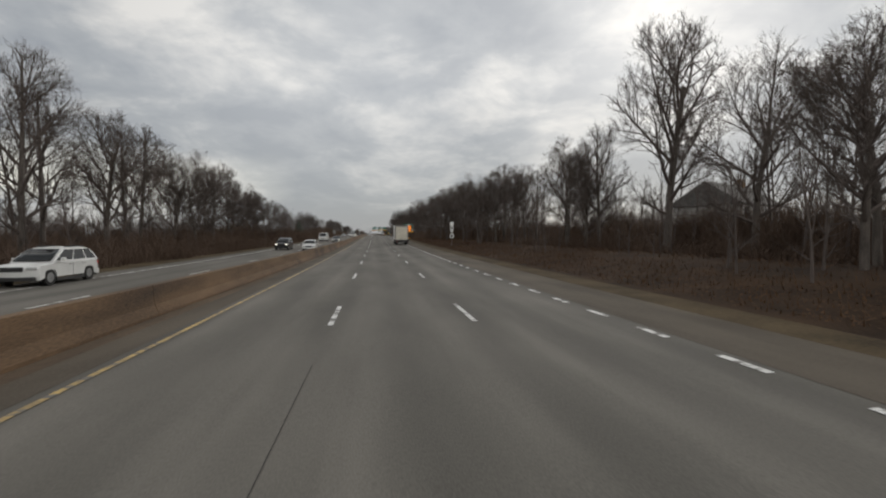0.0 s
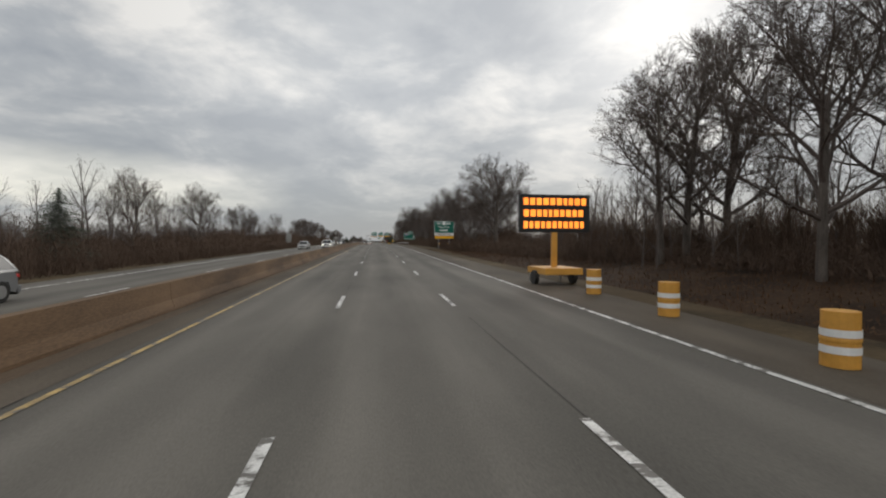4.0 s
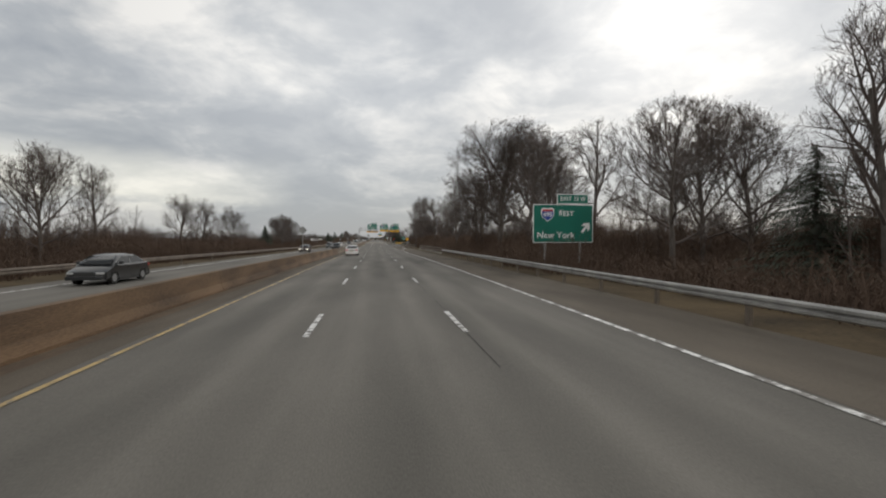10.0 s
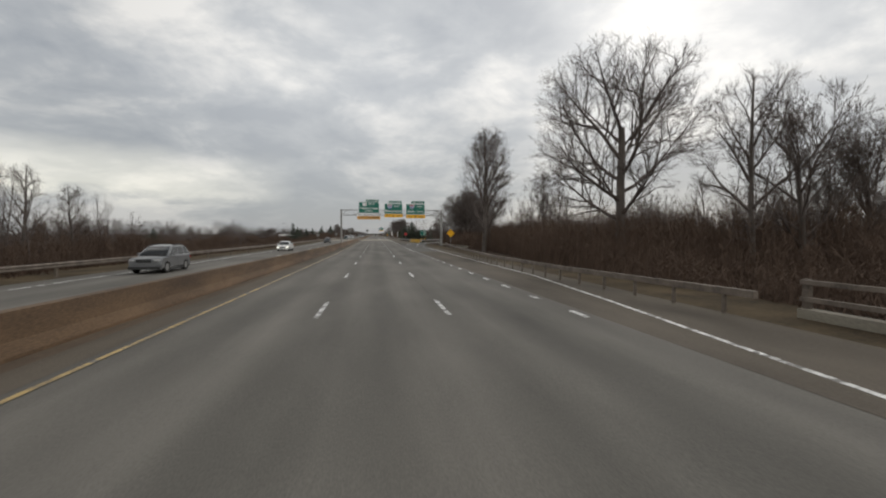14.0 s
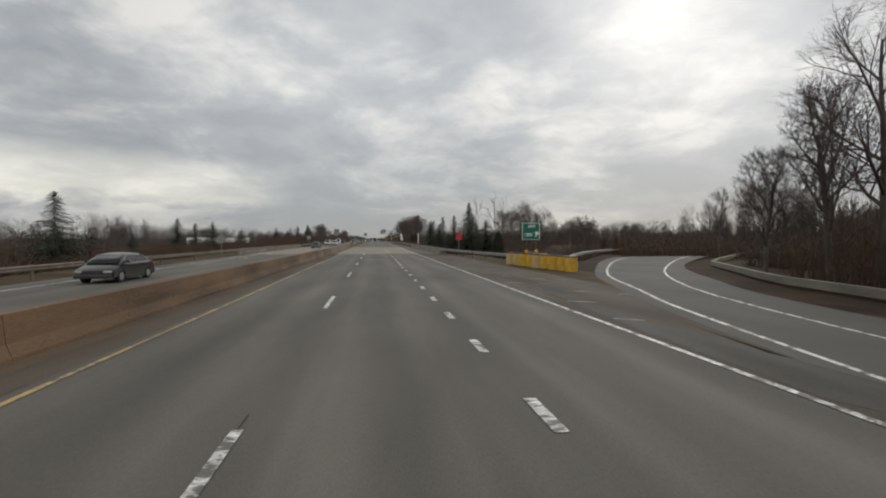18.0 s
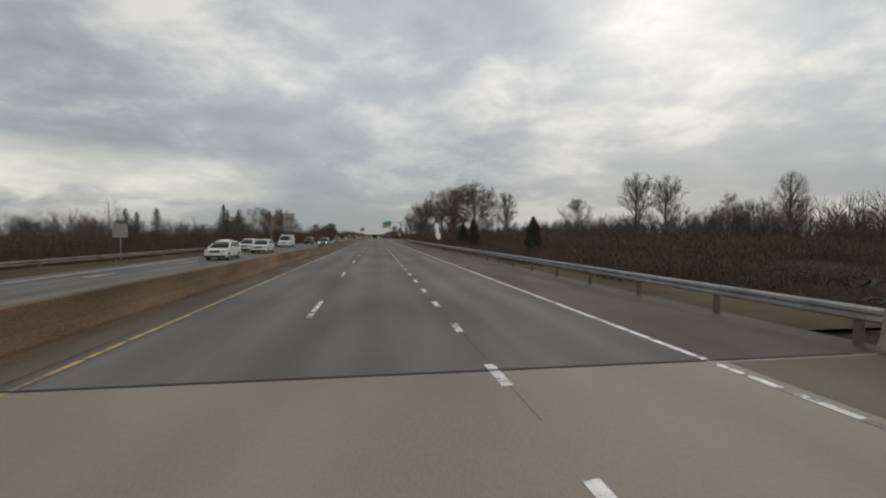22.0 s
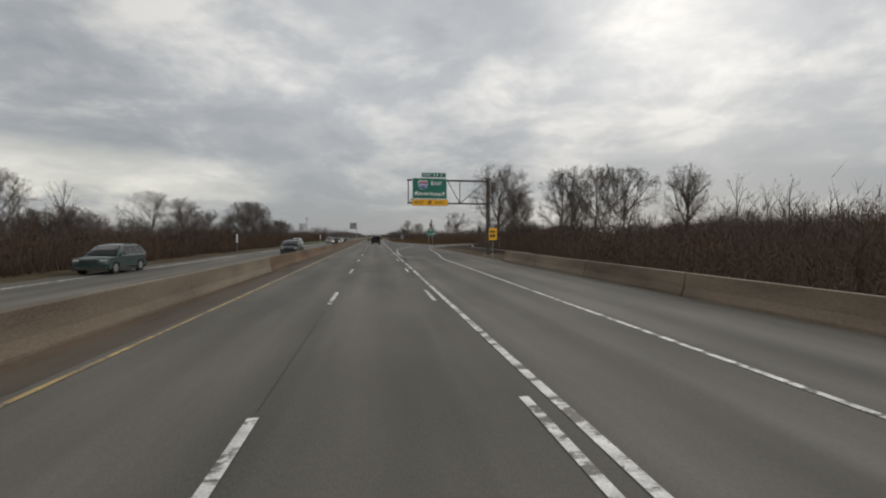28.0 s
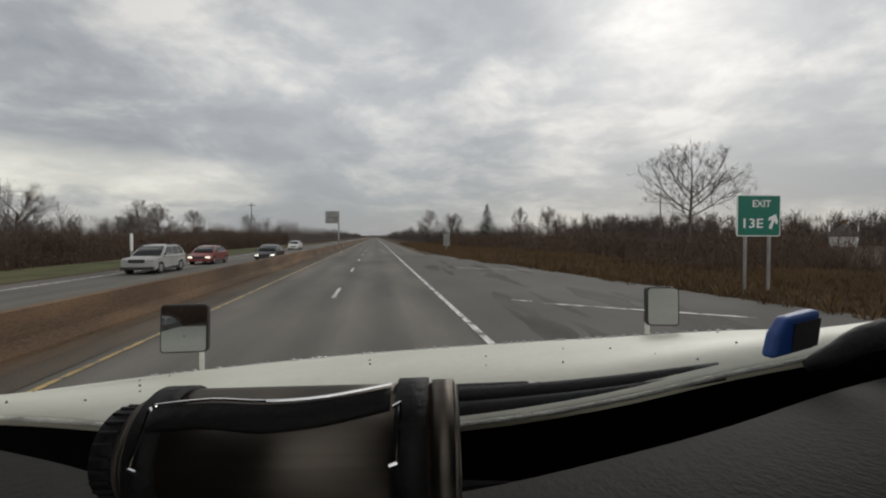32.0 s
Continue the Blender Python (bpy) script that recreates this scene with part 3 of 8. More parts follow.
def bare_tree(seed, wide, base, limbs, fork=1.0, flare=0.5, fine=1.0, height=14.0, girth=0.24):
    """A leafless tree 14 m high whose limbs fill a rounded crown: wide is the crown's radius and base its foot, in shares of the height;
    fork is where the leader ends, flare how far the lower limbs spread, fine how dense the twigs are."""
    rng = random.Random(seed)
    trunk, crown = [], []
    mid, tall, radius = height * (1 + base) / 2, height * (1 - base) / 2, wide * height

    def rv(s):
        return Vector((rng.uniform(-s, s), rng.uniform(-s, s), rng.uniform(-s, s)))

    def reach(p, d):
        """How far it is from p along d to the crown's outline."""
        q = Vector((p.x / radius, p.y / radius, (p.z - mid) / tall))
        e = Vector((d.x / radius, d.y / radius, d.z / tall))
        a, b, c = e.dot(e), q.dot(e), q.dot(q) - 1
        return (-b + math.sqrt(max(0.0, b * b - a * c))) / a if b * b > a * c else 0.4

    def chain(p, d, length, r0, r1, n, bend, up=0.0):
        pts = [(p.copy(), r0)]
        for i in range(n):
            d = (d + rv(bend) + Vector((0, 0, up))).normalized()
            p = p + d * (length / n)
            pts.append((p.copy(), r0 + (r1 - r0) * (i + 1) / n))
        return pts

    def along(pts, f):
        n = len(pts) - 1
        j = min(n - 1, int(f * n))
        return pts[j][0].lerp(pts[j + 1][0], f * n - j), pts[j][1], (pts[j + 1][0] - pts[j][0]).normalized()

    def aside(d, angle):
        u = d.orthogonal().normalized()
        v = d.cross(u)
        a = rng.uniform(0, 6.2832)
        return (d * math.cos(angle) + (u * math.cos(a) + v * math.sin(a)) * math.sin(angle) + Vector((0, 0, 0.10))).normalized()

    def twigs(parent, length):
        for k in range(max(3, int((2.2 + 3.4 * length) * fine))):
            q, r, d = along(parent, rng.uniform(0.2, 1.0))
            nd = aside(d, rng.uniform(0.4, 0.85))
            tip = q + nd * rng.uniform(0.3, 0.75)
            crown.append([(q, 0.0085), (tip, 0.002)])
            if fine > 0.7:
                e = aside(nd, 0.6)
                m = q.lerp(tip, 0.45)
                crown.append([(m, 0.007), (m + e * rng.uniform(0.2, 0.45), 0.002)])

    def fork_off(parent, length, level):
        kids = int((3 + 1.15 * length) * fine) if level == 2 else int((2.5 + 2.3 * length) * fine)
        for k in range(max(2, kids)):
            f = 0.18 + 0.82 * (k + rng.uniform(0.2, 1.0)) / max(2, kids)
            q, r, d = along(parent, min(f, 0.999))
            nd = aside(d, rng.uniform(0.5, 0.95))
            room = reach(q, nd)
            L = min(room * rng.uniform(0.8, 1.05), length * rng.uniform(0.38, 0.62) * (1.2 - 0.55 * f))
            if L < 0.25:
                continue
            if level == 2:
                b = chain(q, nd, L, min(r * 0.6, 0.06), 0.010, 4, 0.20, 0.03)
                crown.append(b)
                fork_off(b, L, 3)
            else:
                b = chain(q, nd, max(0.5, L), min(r * 0.65, 0.016), 0.006, 2, 0.22, 0.02)
                crown.append(b)
                twigs(b, max(0.5, L))

    leader = chain(Vector((0, 0, -0.3)), Vector((0, 0, 1)), height * fork + 0.3, girth, girth * (0.22 if fork > 0.8 else 0.55), 8, 0.055, 0.04)
    trunk.append(leader)
    low = base / fork * 0.92 + 0.03
    for k in range(limbs):
        f = low + (0.99 - low) * (k + rng.uniform(0.0, 0.9)) / limbs
        q, r, d = along(leader, f)
        share = (f - low) / (1 - low)
        a = k * 2.4 + rng.uniform(-0.4, 0.4) + seed
        lift = (0.55 + 1.5 * share) / flare * rng.uniform(0.75, 1.25)
        nd = Vector((math.cos(a), math.sin(a), 0.55 * lift)).normalized()
        L = reach(q, nd) * rng.uniform(0.80, 1.0)
        b = chain(q, nd, L, min(0.62 * r, 0.13), 0.016, 7, 0.13, 0.05)
        crown.append(b)
        fork_off(b, L, 2)
        twigs(b[4:], L * 0.4)
    top = max(p[0].z for c in crown for p in c)
    k = height / top
    tv, tf, cv, cf = [], [], [], []
    limb_tubes(trunk, tv, tf, 8)
    limb_tubes(crown, cv, cf, 5)
    a = raw("trunk", [tuple(c * k for c in v) for v in tv], tf)
    b = raw("crown", [tuple(c * k for c in v) for v in cv], cf)
    a.materials.append(BARK)
    b.materials.append(TWIG)
    return a, b


def spruce(seed, height=9.0, bushy=1.0, blunt=1.0):
    """An evergreen: whorls of drooping branches, uneven in reach, thick with small needle sprays."""
    rng = random.Random(seed)
    tv, tf = [], []
    limb_tubes([[(Vector((0, 0, -0.2)), 0.14), (Vector((0, 0, height * 0.5)), 0.08), (Vector((0, 0, height)), 0.012)]], tv, tf, 6)
    cv, cf = [], []
    z = 0.2
    swell = rng.uniform(0, 6.28)
    while z < height - 0.05:
        f = z / height
        lump = 1 + 0.18 * math.sin(swell + 9 * f) + 0.10 * math.sin(2.3 * swell + 23 * f)
        reach = (0.235 * height * (1 - f) ** blunt + 0.05) * bushy * lump
        for k in range(10):
            a = rng.uniform(0, 2 * math.pi)
            L = reach * rng.uniform(0.6, 1.1)
            tip = Vector((math.cos(a) * L, math.sin(a) * L, z - 0.22 * L + rng.uniform(-0.15, 0.2) + 0.16 * L * (1 - f)))
            root = Vector((0, 0, z + 0.10))
            way = (tip - root).normalized()
            across = Vector((-math.sin(a), math.cos(a), 0))
            m = 9
            for i in range(m):
                g0 = (i + 0.5) / m
                c = root.lerp(tip, g0)
                for s in (-1, 1):
                    w = (0.06 + 0.15 * L * (1 - 0.55 * g0)) * rng.uniform(0.6, 1.25)
                    o = c + across * s * w + way * w * 0.8 - Vector((0, 0, w * rng.uniform(0.1, 0.75)))
                    b = len(cv)
                    e = way * (0.022 + 0.022 * L)
                    cv += [tuple(c - e), tuple(c + e), tuple(o)]
                    cf.append((b, b + 1, b + 2))
        z += 0.21 * (1.15 - 0.45 * f)
    a, b = raw("trunk", tv, tf), raw("crown", cv, cf)
    a.materials.append(BARK)
    b.materials.append(NEEDLE)
    return a, b


def cedar(seed, height=4.0):
    """A columnar evergreen, dense from the ground up, with short upright sprays and a ragged pointed top."""
    rng = random.Random(seed)
    tv, tf, cv, cf = [], [], [], []
    limb_tubes([[(Vector((0, 0, -0.2)), 0.10), (Vector((0, 0, height * 0.5)), 0.06), (Vector((0, 0, height * 0.95)), 0.012)]], tv, tf, 6)
    swell = [rng.uniform(0, 6.28) for i in range(4)]
    for i in range(5200):
        f = rng.random() ** 0.85
        a = rng.uniform(0, 6.28)
        lump = 1 + 0.16 * math.sin(2 * a + swell[0] + 7 * f) + 0.12 * math.sin(5 * a + swell[1] - 13 * f) + 0.10 * math.sin(19 * f + swell[2])
        r = 0.19 * height * min(1.0, (f + 0.18) / 0.35) * (1 - f ** 2.2) ** 0.75 * lump * math.sqrt(rng.uniform(0.25, 1.0))
        c = Vector((r * math.cos(a), r * math.sin(a), f * height * 0.93))
        tip = c + Vector((math.cos(a) * rng.uniform(0.02, 0.16), math.sin(a) * rng.uniform(0.02, 0.16), rng.uniform(0.12, 0.34)))
        g, w = rng.uniform(0, 6.28), rng.uniform(0.02, 0.05)
        k = len(cv)
        cv += [(c.x - w * math.cos(g), c.y - w * math.sin(g), c.z), (c.x + w * math.cos(g), c.y + w * math.sin(g), c.z), tuple(tip)]
        cf.append((k, k + 1, k + 2))
    a, b = raw("trunk", tv, tf), raw("crown", cv, cf)
    a.materials.append(BARK)
    b.materials.append(CEDAR_GREEN)
    return a, b


DOMES = [bare_tree(11 + i, 0.44 + 0.03 * (i % 2), 0.16, 13, fork=0.62, flare=0.95, fine=1.25, girth=0.34) for i in range(3)]
OAKS = [bare_tree(21 + i, 0.35 + 0.05 * (i % 3), 0.14 + 0.04 * (i % 2), 12, fork=(0.6, 0.85)[i % 2], flare=0.72, fine=1.2) for i in range(6)]
VASES = [bare_tree(51 + i, 0.24 + 0.03 * (i % 3), 0.15, 14, fork=(0.96, 0.7)[i % 2], flare=0.48, fine=1.15) for i in range(5)]
THIN = [bare_tree(91 + i, 0.22 + 0.03 * (i % 2), 0.08, 11, fork=0.9, flare=0.45, fine=0.6, girth=0.15) for i in range(4)]
SPARSE = [bare_tree(71 + i, 0.50, 0.34, 10, fork=0.66, flare=1.15, fine=0.95, girth=0.22) for i in range(2)]
SPRUCES = [spruce(5 + i, 9.0, 1.85 + 0.15 * i, 0.78) for i in range(4)]
CEDARS = [cedar(25 + i) for i in range(3)]
TREE_LABEL = {"O": "very tall broad leafless oak with a wide domed crown", "o": "tall leafless broad-crowned tree with dark bare limbs beside the highway", "v": "tall slender leafless tree with upright bare branches in the roadside woods",
              "p": "small leafless tree with a sparse flat-topped crown", "t": "young leafless tree among the roadside brush", "s": "dark green spruce with layered drooping branches", "c": "dense dark evergreen cedar shrub among brown brush"}


def tree(x, y, h, kind, label=""):
    rng = random.Random(int(x * 31 + y * 17))
    name = {"o": "bare_tree", "O": "bare_tree", "v": "bare_tree", "t": "bare_tree", "p": "bare_tree", "s": "spruce_tree", "c": "cedar_shrub"}[kind]
    pool = {"o": OAKS, "O": DOMES, "v": VASES, "t": THIN, "p": SPARSE, "s": SPRUCES, "c": CEDARS}[kind]
    trunk, crown = pool[rng.randrange(len(pool))]
    k = (h - rise(x, y)) / {"o": 14.0, "O": 14.0, "v": 14.0, "t": 14.0, "p": 14.0, "s": 9.0, "c": 4.0}[kind]
    t = new(name)
    t.location = (x, y, gh(x, y) - 0.08)
    t.rotation_euler = (0, 0, rng.uniform(0, 6.28))
    wide = max(k, 0.55) if kind in "ovt" else k
    t.scale = (wide, wide, k)
    tagged(t, label or TREE_LABEL[kind], "tree" if kind != "c" else "shrub", "roadside trees")
    part("trunk", trunk, BARK, t)
    part("crown", crown, TWIG, t)
    return t


RIGHT_WOODS = [(24, 34, 21.0, "v"), (23, 44, 14.7, "v"), (22, 50, 14.4, "v"), (17, 121, 13.6, "o"), (17, 110, 13.0, "o"), (17.5, 132, 13.9, "o"), (26, 27, 16.1, "o"), (20, 15, 11.9, "o"), (24, 54, 12.9, "o"), (24, 49, 13.0, "v"), (22, 45, 10.5, "o"), (22, 77, 15.1, "v"), (24, 66, 12.6, "v"), (18, 80, 14.2, "o"), (24, 83, 12.4, "v"), (24, 97, 15.2, "o"), (26, 91, 14.5, "o"), (20, 75, 13.6, "v"), (21, 69, 13.7, "v"), (24, 71, 14.3, "v"), (22, 16, 12.9, "v"), (20, 103, 12.9, "o"), (18, 94, 9.7, "o"), (22, 122, 16.4, "o"), (20, 133, 16.6, "o"), (26, 105, 12.7, "v"), (24, 118, 16.6, "o"), (24, 112, 15.9, "o"), (23, 133, 17.5, "o"), (22, 103, 13.5, "o"), (20, 204, 10.2, "o"), (18, 190, 13.3, "v"), (24, 194, 12.9, "o"), (18, 218, 15.7, "o"), (20, 214, 12.5, "o"), (26, 218, 12.5, "o"), (18.5, 176, 15.8, "O"), (20.5, 184, 14.5, "o"), (22, 205, 10.5, "v"), (24, 241, 18.7, "v")]
RIGHT_WOODS_FAR = [(18, 232, 13.2, "o"), (19, 254, 15.0, "v"), (19, 267, 15.9, "o"), (24, 233, 12.1, "v"), (25, 256, 16.9, "v"), (17, 261, 13.2, "v"), (20, 261, 12.3, "v"), (18, 256, 11.1, "v"), (19, 270, 11.6, "o"), (20, 283, 12.3, "v"), (15, 308, 13.3, "o"), (17, 292, 10.8, "o"), (17, 329, 19.7, "O"), (19, 316, 11.9, "v"), (18, 349, 14.8, "o"), (16, 357, 13.5, "v"), (17.5, 342, 14.6, "O"), (19, 351, 12.3, "v"), (20, 327, 19.2, "o"), (22, 312, 15.2, "v"), (22, 296, 12.0, "o"), (24, 294, 11.4, "o"), (20, 338, 9.0, "o"), (18, 265, 6.2, "s"), (20, 286, 6.7, "s")]
RIGHT_BRIDGE = [(15, 438, 17.7, "v"), (20, 397, 11.9, "v"), (45, 414, 11.2, "o"), (50, 409, 10.7, "o"), (34, 385, 4.9, "s"), (40, 387, 8.3, "v"), (18, 407, 16.6, "O"), (18, 447, 21.0, "v"), (22, 396, 10.4, "o"), (26, 396, 9.0, "v"), (17, 485, 10.6, "o"), (24, 439, 12.2, "v"), (24, 508, 8.3, "v"), (26, 503, 15.9, "o"), (23, 490, 14.8, "o"), (22, 493, 14.1, "o"), (22, 482, 12.8, "o"), (26, 481, 13.4, "o"), (24, 486, 13.3, "v"), (26, 484, 12.4, "v"), (24, 478, 11.4, "v"), (24, 476, 10.5, "v"), (24, 504, 11.5, "v"), (40, 531, 8.8, "v"), (30, 513, 7.7, "o")]
RIGHT_OPEN = [(11.7, 551.5, 5.9, "s"), (13.8, 550.2, 7.8, "s"), (16.5, 550.5, 5.2, "s"), (18.2, 549.5, 3.4, "c"), (11.2, 553.5, 2.9, "c"), (26, 560, 9.4, "o"), (50, 588, 8.6, "o"), (16, 598, 6.2, "s"), (16.5, 556, 9.4, "t"), (19.5, 554, 10.0, "t"), (15.5, 556, 6.2, "s"), (17.2, 552, 2.9, "c"), (14.6, 554, 3.2, "c"), (14.2, 602, 6.8, "s"), (17.7, 603, 8.2, "s"), (14, 634, 4.0, "c"), (60, 692, 17.3, "v"), (62, 684, 15.7, "v"), (70, 676, 11.4, "v"), (64, 657, 12.8, "v"), (18, 677, 12.7, "o"), (24, 677, 10.6, "v"), (15, 672, 4.5, "c"), (16, 675, 3.9, "c"), (15.5, 666, 4.8, "c"), (16, 667, 4.1, "c"), (40, 682, 10.2, "o"), (16, 752, 14.6, "o")]
RIGHT_END = [(28, 608, 6.1, "s"), (34, 547, 2.4, "c"), (37, 549, 2.5, "c"), (40.5, 551, 2.6, "c"), (17, 698, 14.2, "O"), (19, 701, 13.6, "v"), (17, 741, 13.8, "o"), (19, 722, 12.6, "o"), (20, 711, 10.5, "o"), (22, 721, 9.6, "v"), (26, 702, 7.9, "o"), (22, 816, 10.9, "v"), (22, 807, 9.9, "o"), (23, 803, 9.1, "o"), (24, 796, 8.3, "v"), (26, 844, 10.6, "o"), (18, 829, 13.9, "o"), (22, 813, 10.8, "v"), (26, 820, 7.7, "o"), (26, 843, 9.1, "o"), (22, 835, 10.7, "o"), (26, 846, 4.6, "s"), (25.3, 905, 10.3, "p"), (26, 976, 10.1, "s"), (34, 976, 9.8, "v"), (36, 963, 8.9, "v"), (22, 1002, 9.8, "o"), (18, 1025, 11.6, "o")]
LEFT_WOODS = [(-26, 46, 14.6, "v"), (-26.5, 51, 13.8, "v"), (-25, 71, 13.0, "v"), (-27, 75, 13.2, "v"), (-26, 86, 12.6, "v"), (-26, 100, 11.4, "v"), (-25, 34, 16.2, "v"), (-27, 39, 15.2, "v"), (-27, 54, 15.1, "v"), (-26, 60, 14.2, "o"), (-25, 65, 14.2, "o"), (-26, 81, 13.9, "o"), (-25, 91, 11.1, "o"), (-25, 80, 10.9, "v"), (-25, 95, 11.2, "v"), (-25, 105, 10.7, "o"), (-25, 113, 9.9, "o"), (-25, 121, 9.4, "o"), (-26, 132, 8.3, "o"), (-25, 155, 9.5, "o"), (-25, 172, 10.0, "o"), (-24, 143, 6.0, "s")]
LEFT_MIDDLE = [(-28, 204, 9.5, "o"), (-27, 210, 7.4, "v"), (-28, 236, 9.4, "o"), (-27, 262, 8.8, "v"), (-26, 274, 9.6, "O"), (-28, 284, 10.7, "v"), (-28, 293, 10.0, "v"), (-26, 307, 10.1, "o"), (-28, 318, 10.4, "v"), (-27, 335, 9.0, "v"), (-26, 354, 8.8, "o"), (-26, 402, 9.8, "o")]
LEFT_RAIL = [(-28, 346, 9.5, "v"), (-22.5, 381, 9.0, "o"), (-25, 394, 9.5, "O"), (-26, 380, 5.6, "s"), (-27, 384, 6.2, "s"), (-24, 405, 8.2, "o"), (-28, 416, 8.6, "v"), (-28, 422, 7.5, "v"), (-26, 433, 3.3, "s"), (-26, 524, 6.2, "s"), (-28, 540, 2.9, "s"), (-30, 557, 5.4, "s"), (-30, 564, 4.9, "s"), (-28, 566, 5.2, "s"), (-30, 536, 2.6, "s")]
LEFT_OPEN = [(-60, 643, 5.6, "o"), (-60, 653, 6.5, "o"), (-40, 624, 4.8, "s"), (-40, 675, 6.7, "s"), (-40, 726, 9.2, "s"), (-44, 641, 5.3, "s"), (-34, 666, 5.7, "s"), (-34, 672, 6.6, "s"), (-30, 691, 8.5, "s"), (-40, 655, 4.6, "o"), (-28, 709, 9.4, "o"), (-32, 708, 8.4, "s"), (-32, 705, 6.9, "o"), (-30, 728, 10.0, "v"), (-30, 745, 11.2, "v"), (-28, 720, 8.6, "v"), (-28, 722, 8.1, "v"), (-28, 733, 9.1, "v"), (-28, 740, 10.0, "v"), (-28, 758, 8.3, "o"), (-26, 798, 7.3, "o")]
LEFT_END = [(-28, 808, 5.3, "o"), (-24, 815, 7.4, "o"), (-24, 825, 6.6, "o"), (-24, 850, 8.9, "o"), (-24, 872, 6.2, "o"), (-30, 840, 8.7, "o"), (-28, 843, 6.8, "o"), (-25, 861, 9.7, "o"), (-26, 852, 6.9, "o"), (-26, 892, 7.2, "v"), (-30, 861, 6.6, "v"), (-27, 871, 9.8, "o"), (-28, 911, 6.9, "o"), (-28, 884, 6.5, "v"), (-30, 893, 7.2, "v"), (-40, 956, 8.9, "o"), (-40, 962, 8.8, "o"), (-42, 983, 8.8, "o"), (-40, 1022, 9.9, "o"), (-44, 960, 6.9, "o")]

for group in (RIGHT_WOODS, RIGHT_WOODS_FAR, RIGHT_BRIDGE, RIGHT_OPEN, RIGHT_END, LEFT_WOODS, LEFT_MIDDLE, LEFT_RAIL, LEFT_OPEN, LEFT_END):
    for x, y, h, kind in group:
        tree(x, y, h, kind)


def brush_patch(seed, length=10.0, depth=3.5, high=3.0, stems=330):
    """A thicket of thin upright stems and fine twigs, 10 m long, with an uneven soft top."""
    rng = random.Random(seed)
    verts, faces = [], []

    def sliver(a, b, w):
        k = len(verts)
        g = rng.uniform(0, 6.28)
        u = Vector((w * math.cos(g), w * math.sin(g), 0))
        verts.extend([tuple(a - u), tuple(a + u), tuple(b)])
        faces.append((k, k + 1, k + 2))

    for i in range(stems):
        x, y = rng.uniform(-depth / 2, depth / 2), rng.uniform(-length / 2, length / 2)
        hh = high * rng.uniform(0.4, 0.95) * (0.82 + 0.25 * math.sin(y * 1.1 + seed) * math.sin(y * 0.5 + 2 * seed))
        if rng.random() < 0.06:
            hh *= rng.uniform(1.1, 1.4)
        foot = Vector((x, y, -0.1))
        top = Vector((x + rng.uniform(-0.22, 0.22) * hh, y + rng.uniform(-0.25, 0.25) * hh, hh))
        sliver(foot, top, rng.uniform(0.014, 0.030))
        for j in range(13):
            f = rng.uniform(0.08, 0.98)
            c = foot.lerp(top, f)
            a, L = rng.uniform(0, 6.28), rng.uniform(0.25, 0.75)
            sliver(c, c + Vector((math.cos(a) * L * 0.7, math.sin(a) * L * 0.7, L * rng.uniform(0.25, 0.95))), rng.uniform(0.006, 0.015))
    for i in range(500):
        c = Vector((rng.uniform(-depth / 2, depth / 2), rng.uniform(-length / 2, length / 2), rng.uniform(0.0, 0.15)))
        a = rng.uniform(0, 6.28)
        sliver(c, c + Vector((0.3 * math.cos(a), 0.3 * math.sin(a), rng.uniform(0.3, 1.0))), rng.uniform(0.02, 0.05))
    me = raw("brush", verts, faces)
    me.materials.append(BRUSH)
    return me


BRUSHES = [brush_patch(3 + i) for i in range(4)]


def thicket_patch(seed, high=6.0):
    """A tall thicket, 10 m long and 6 m high: crowded bushes, each a fan of fine upright twigs."""
    rng = random.Random(seed)
    verts, faces = [], []

    def sliver(a, b, w):
        k = len(verts)
        g = rng.uniform(0, 6.28)
        u = Vector((w * math.cos(g), w * math.sin(g), 0))
        verts.extend([tuple(a - u), tuple(a + u), tuple(b)])
        faces.append((k, k + 1, k + 2))

    for i in range(15):
        foot = Vector((rng.uniform(-2.2, 2.2), rng.uniform(-4.8, 4.8), -0.1))
        top, spread = high * rng.uniform(0.5, 1.0), rng.uniform(0.8, 1.5)
        for j in range(26):
            a, lean = rng.uniform(0, 6.28), spread * math.sqrt(rng.random())
            L = top * rng.uniform(0.7, 1.0) * math.sqrt(max(0.2, 1 - (lean / 2.0) ** 2))
            tip = foot + Vector((math.cos(a) * lean, math.sin(a) * lean, L))
            bow = foot.lerp(tip, 0.5) + Vector((0, 0, 0.12 * L)) - Vector((math.cos(a), math.sin(a), 0)) * 0.2 * lean
            sliver(foot, bow + (tip - bow) * 0.3, rng.uniform(0.016, 0.032))
            sliver(bow, tip, rng.uniform(0.009, 0.016))
            for k in range(13):
                f = rng.uniform(0.2, 1.0)
                c = foot.lerp(bow, f * 2) if f < 0.5 else bow.lerp(tip, f * 2 - 1)
                g, m = rng.uniform(0, 6.28), rng.uniform(0.3, 0.9)
                sliver(c, c + Vector((math.cos(g) * 0.5 * m, math.sin(g) * 0.5 * m, m * rng.uniform(0.5, 1.0))), rng.uniform(0.006, 0.012))
    me = raw("thicket", verts, faces)
    me.materials.append(BRUSH)
    return me


THICKETS = [thicket_patch(40 + i) for i in range(4)]


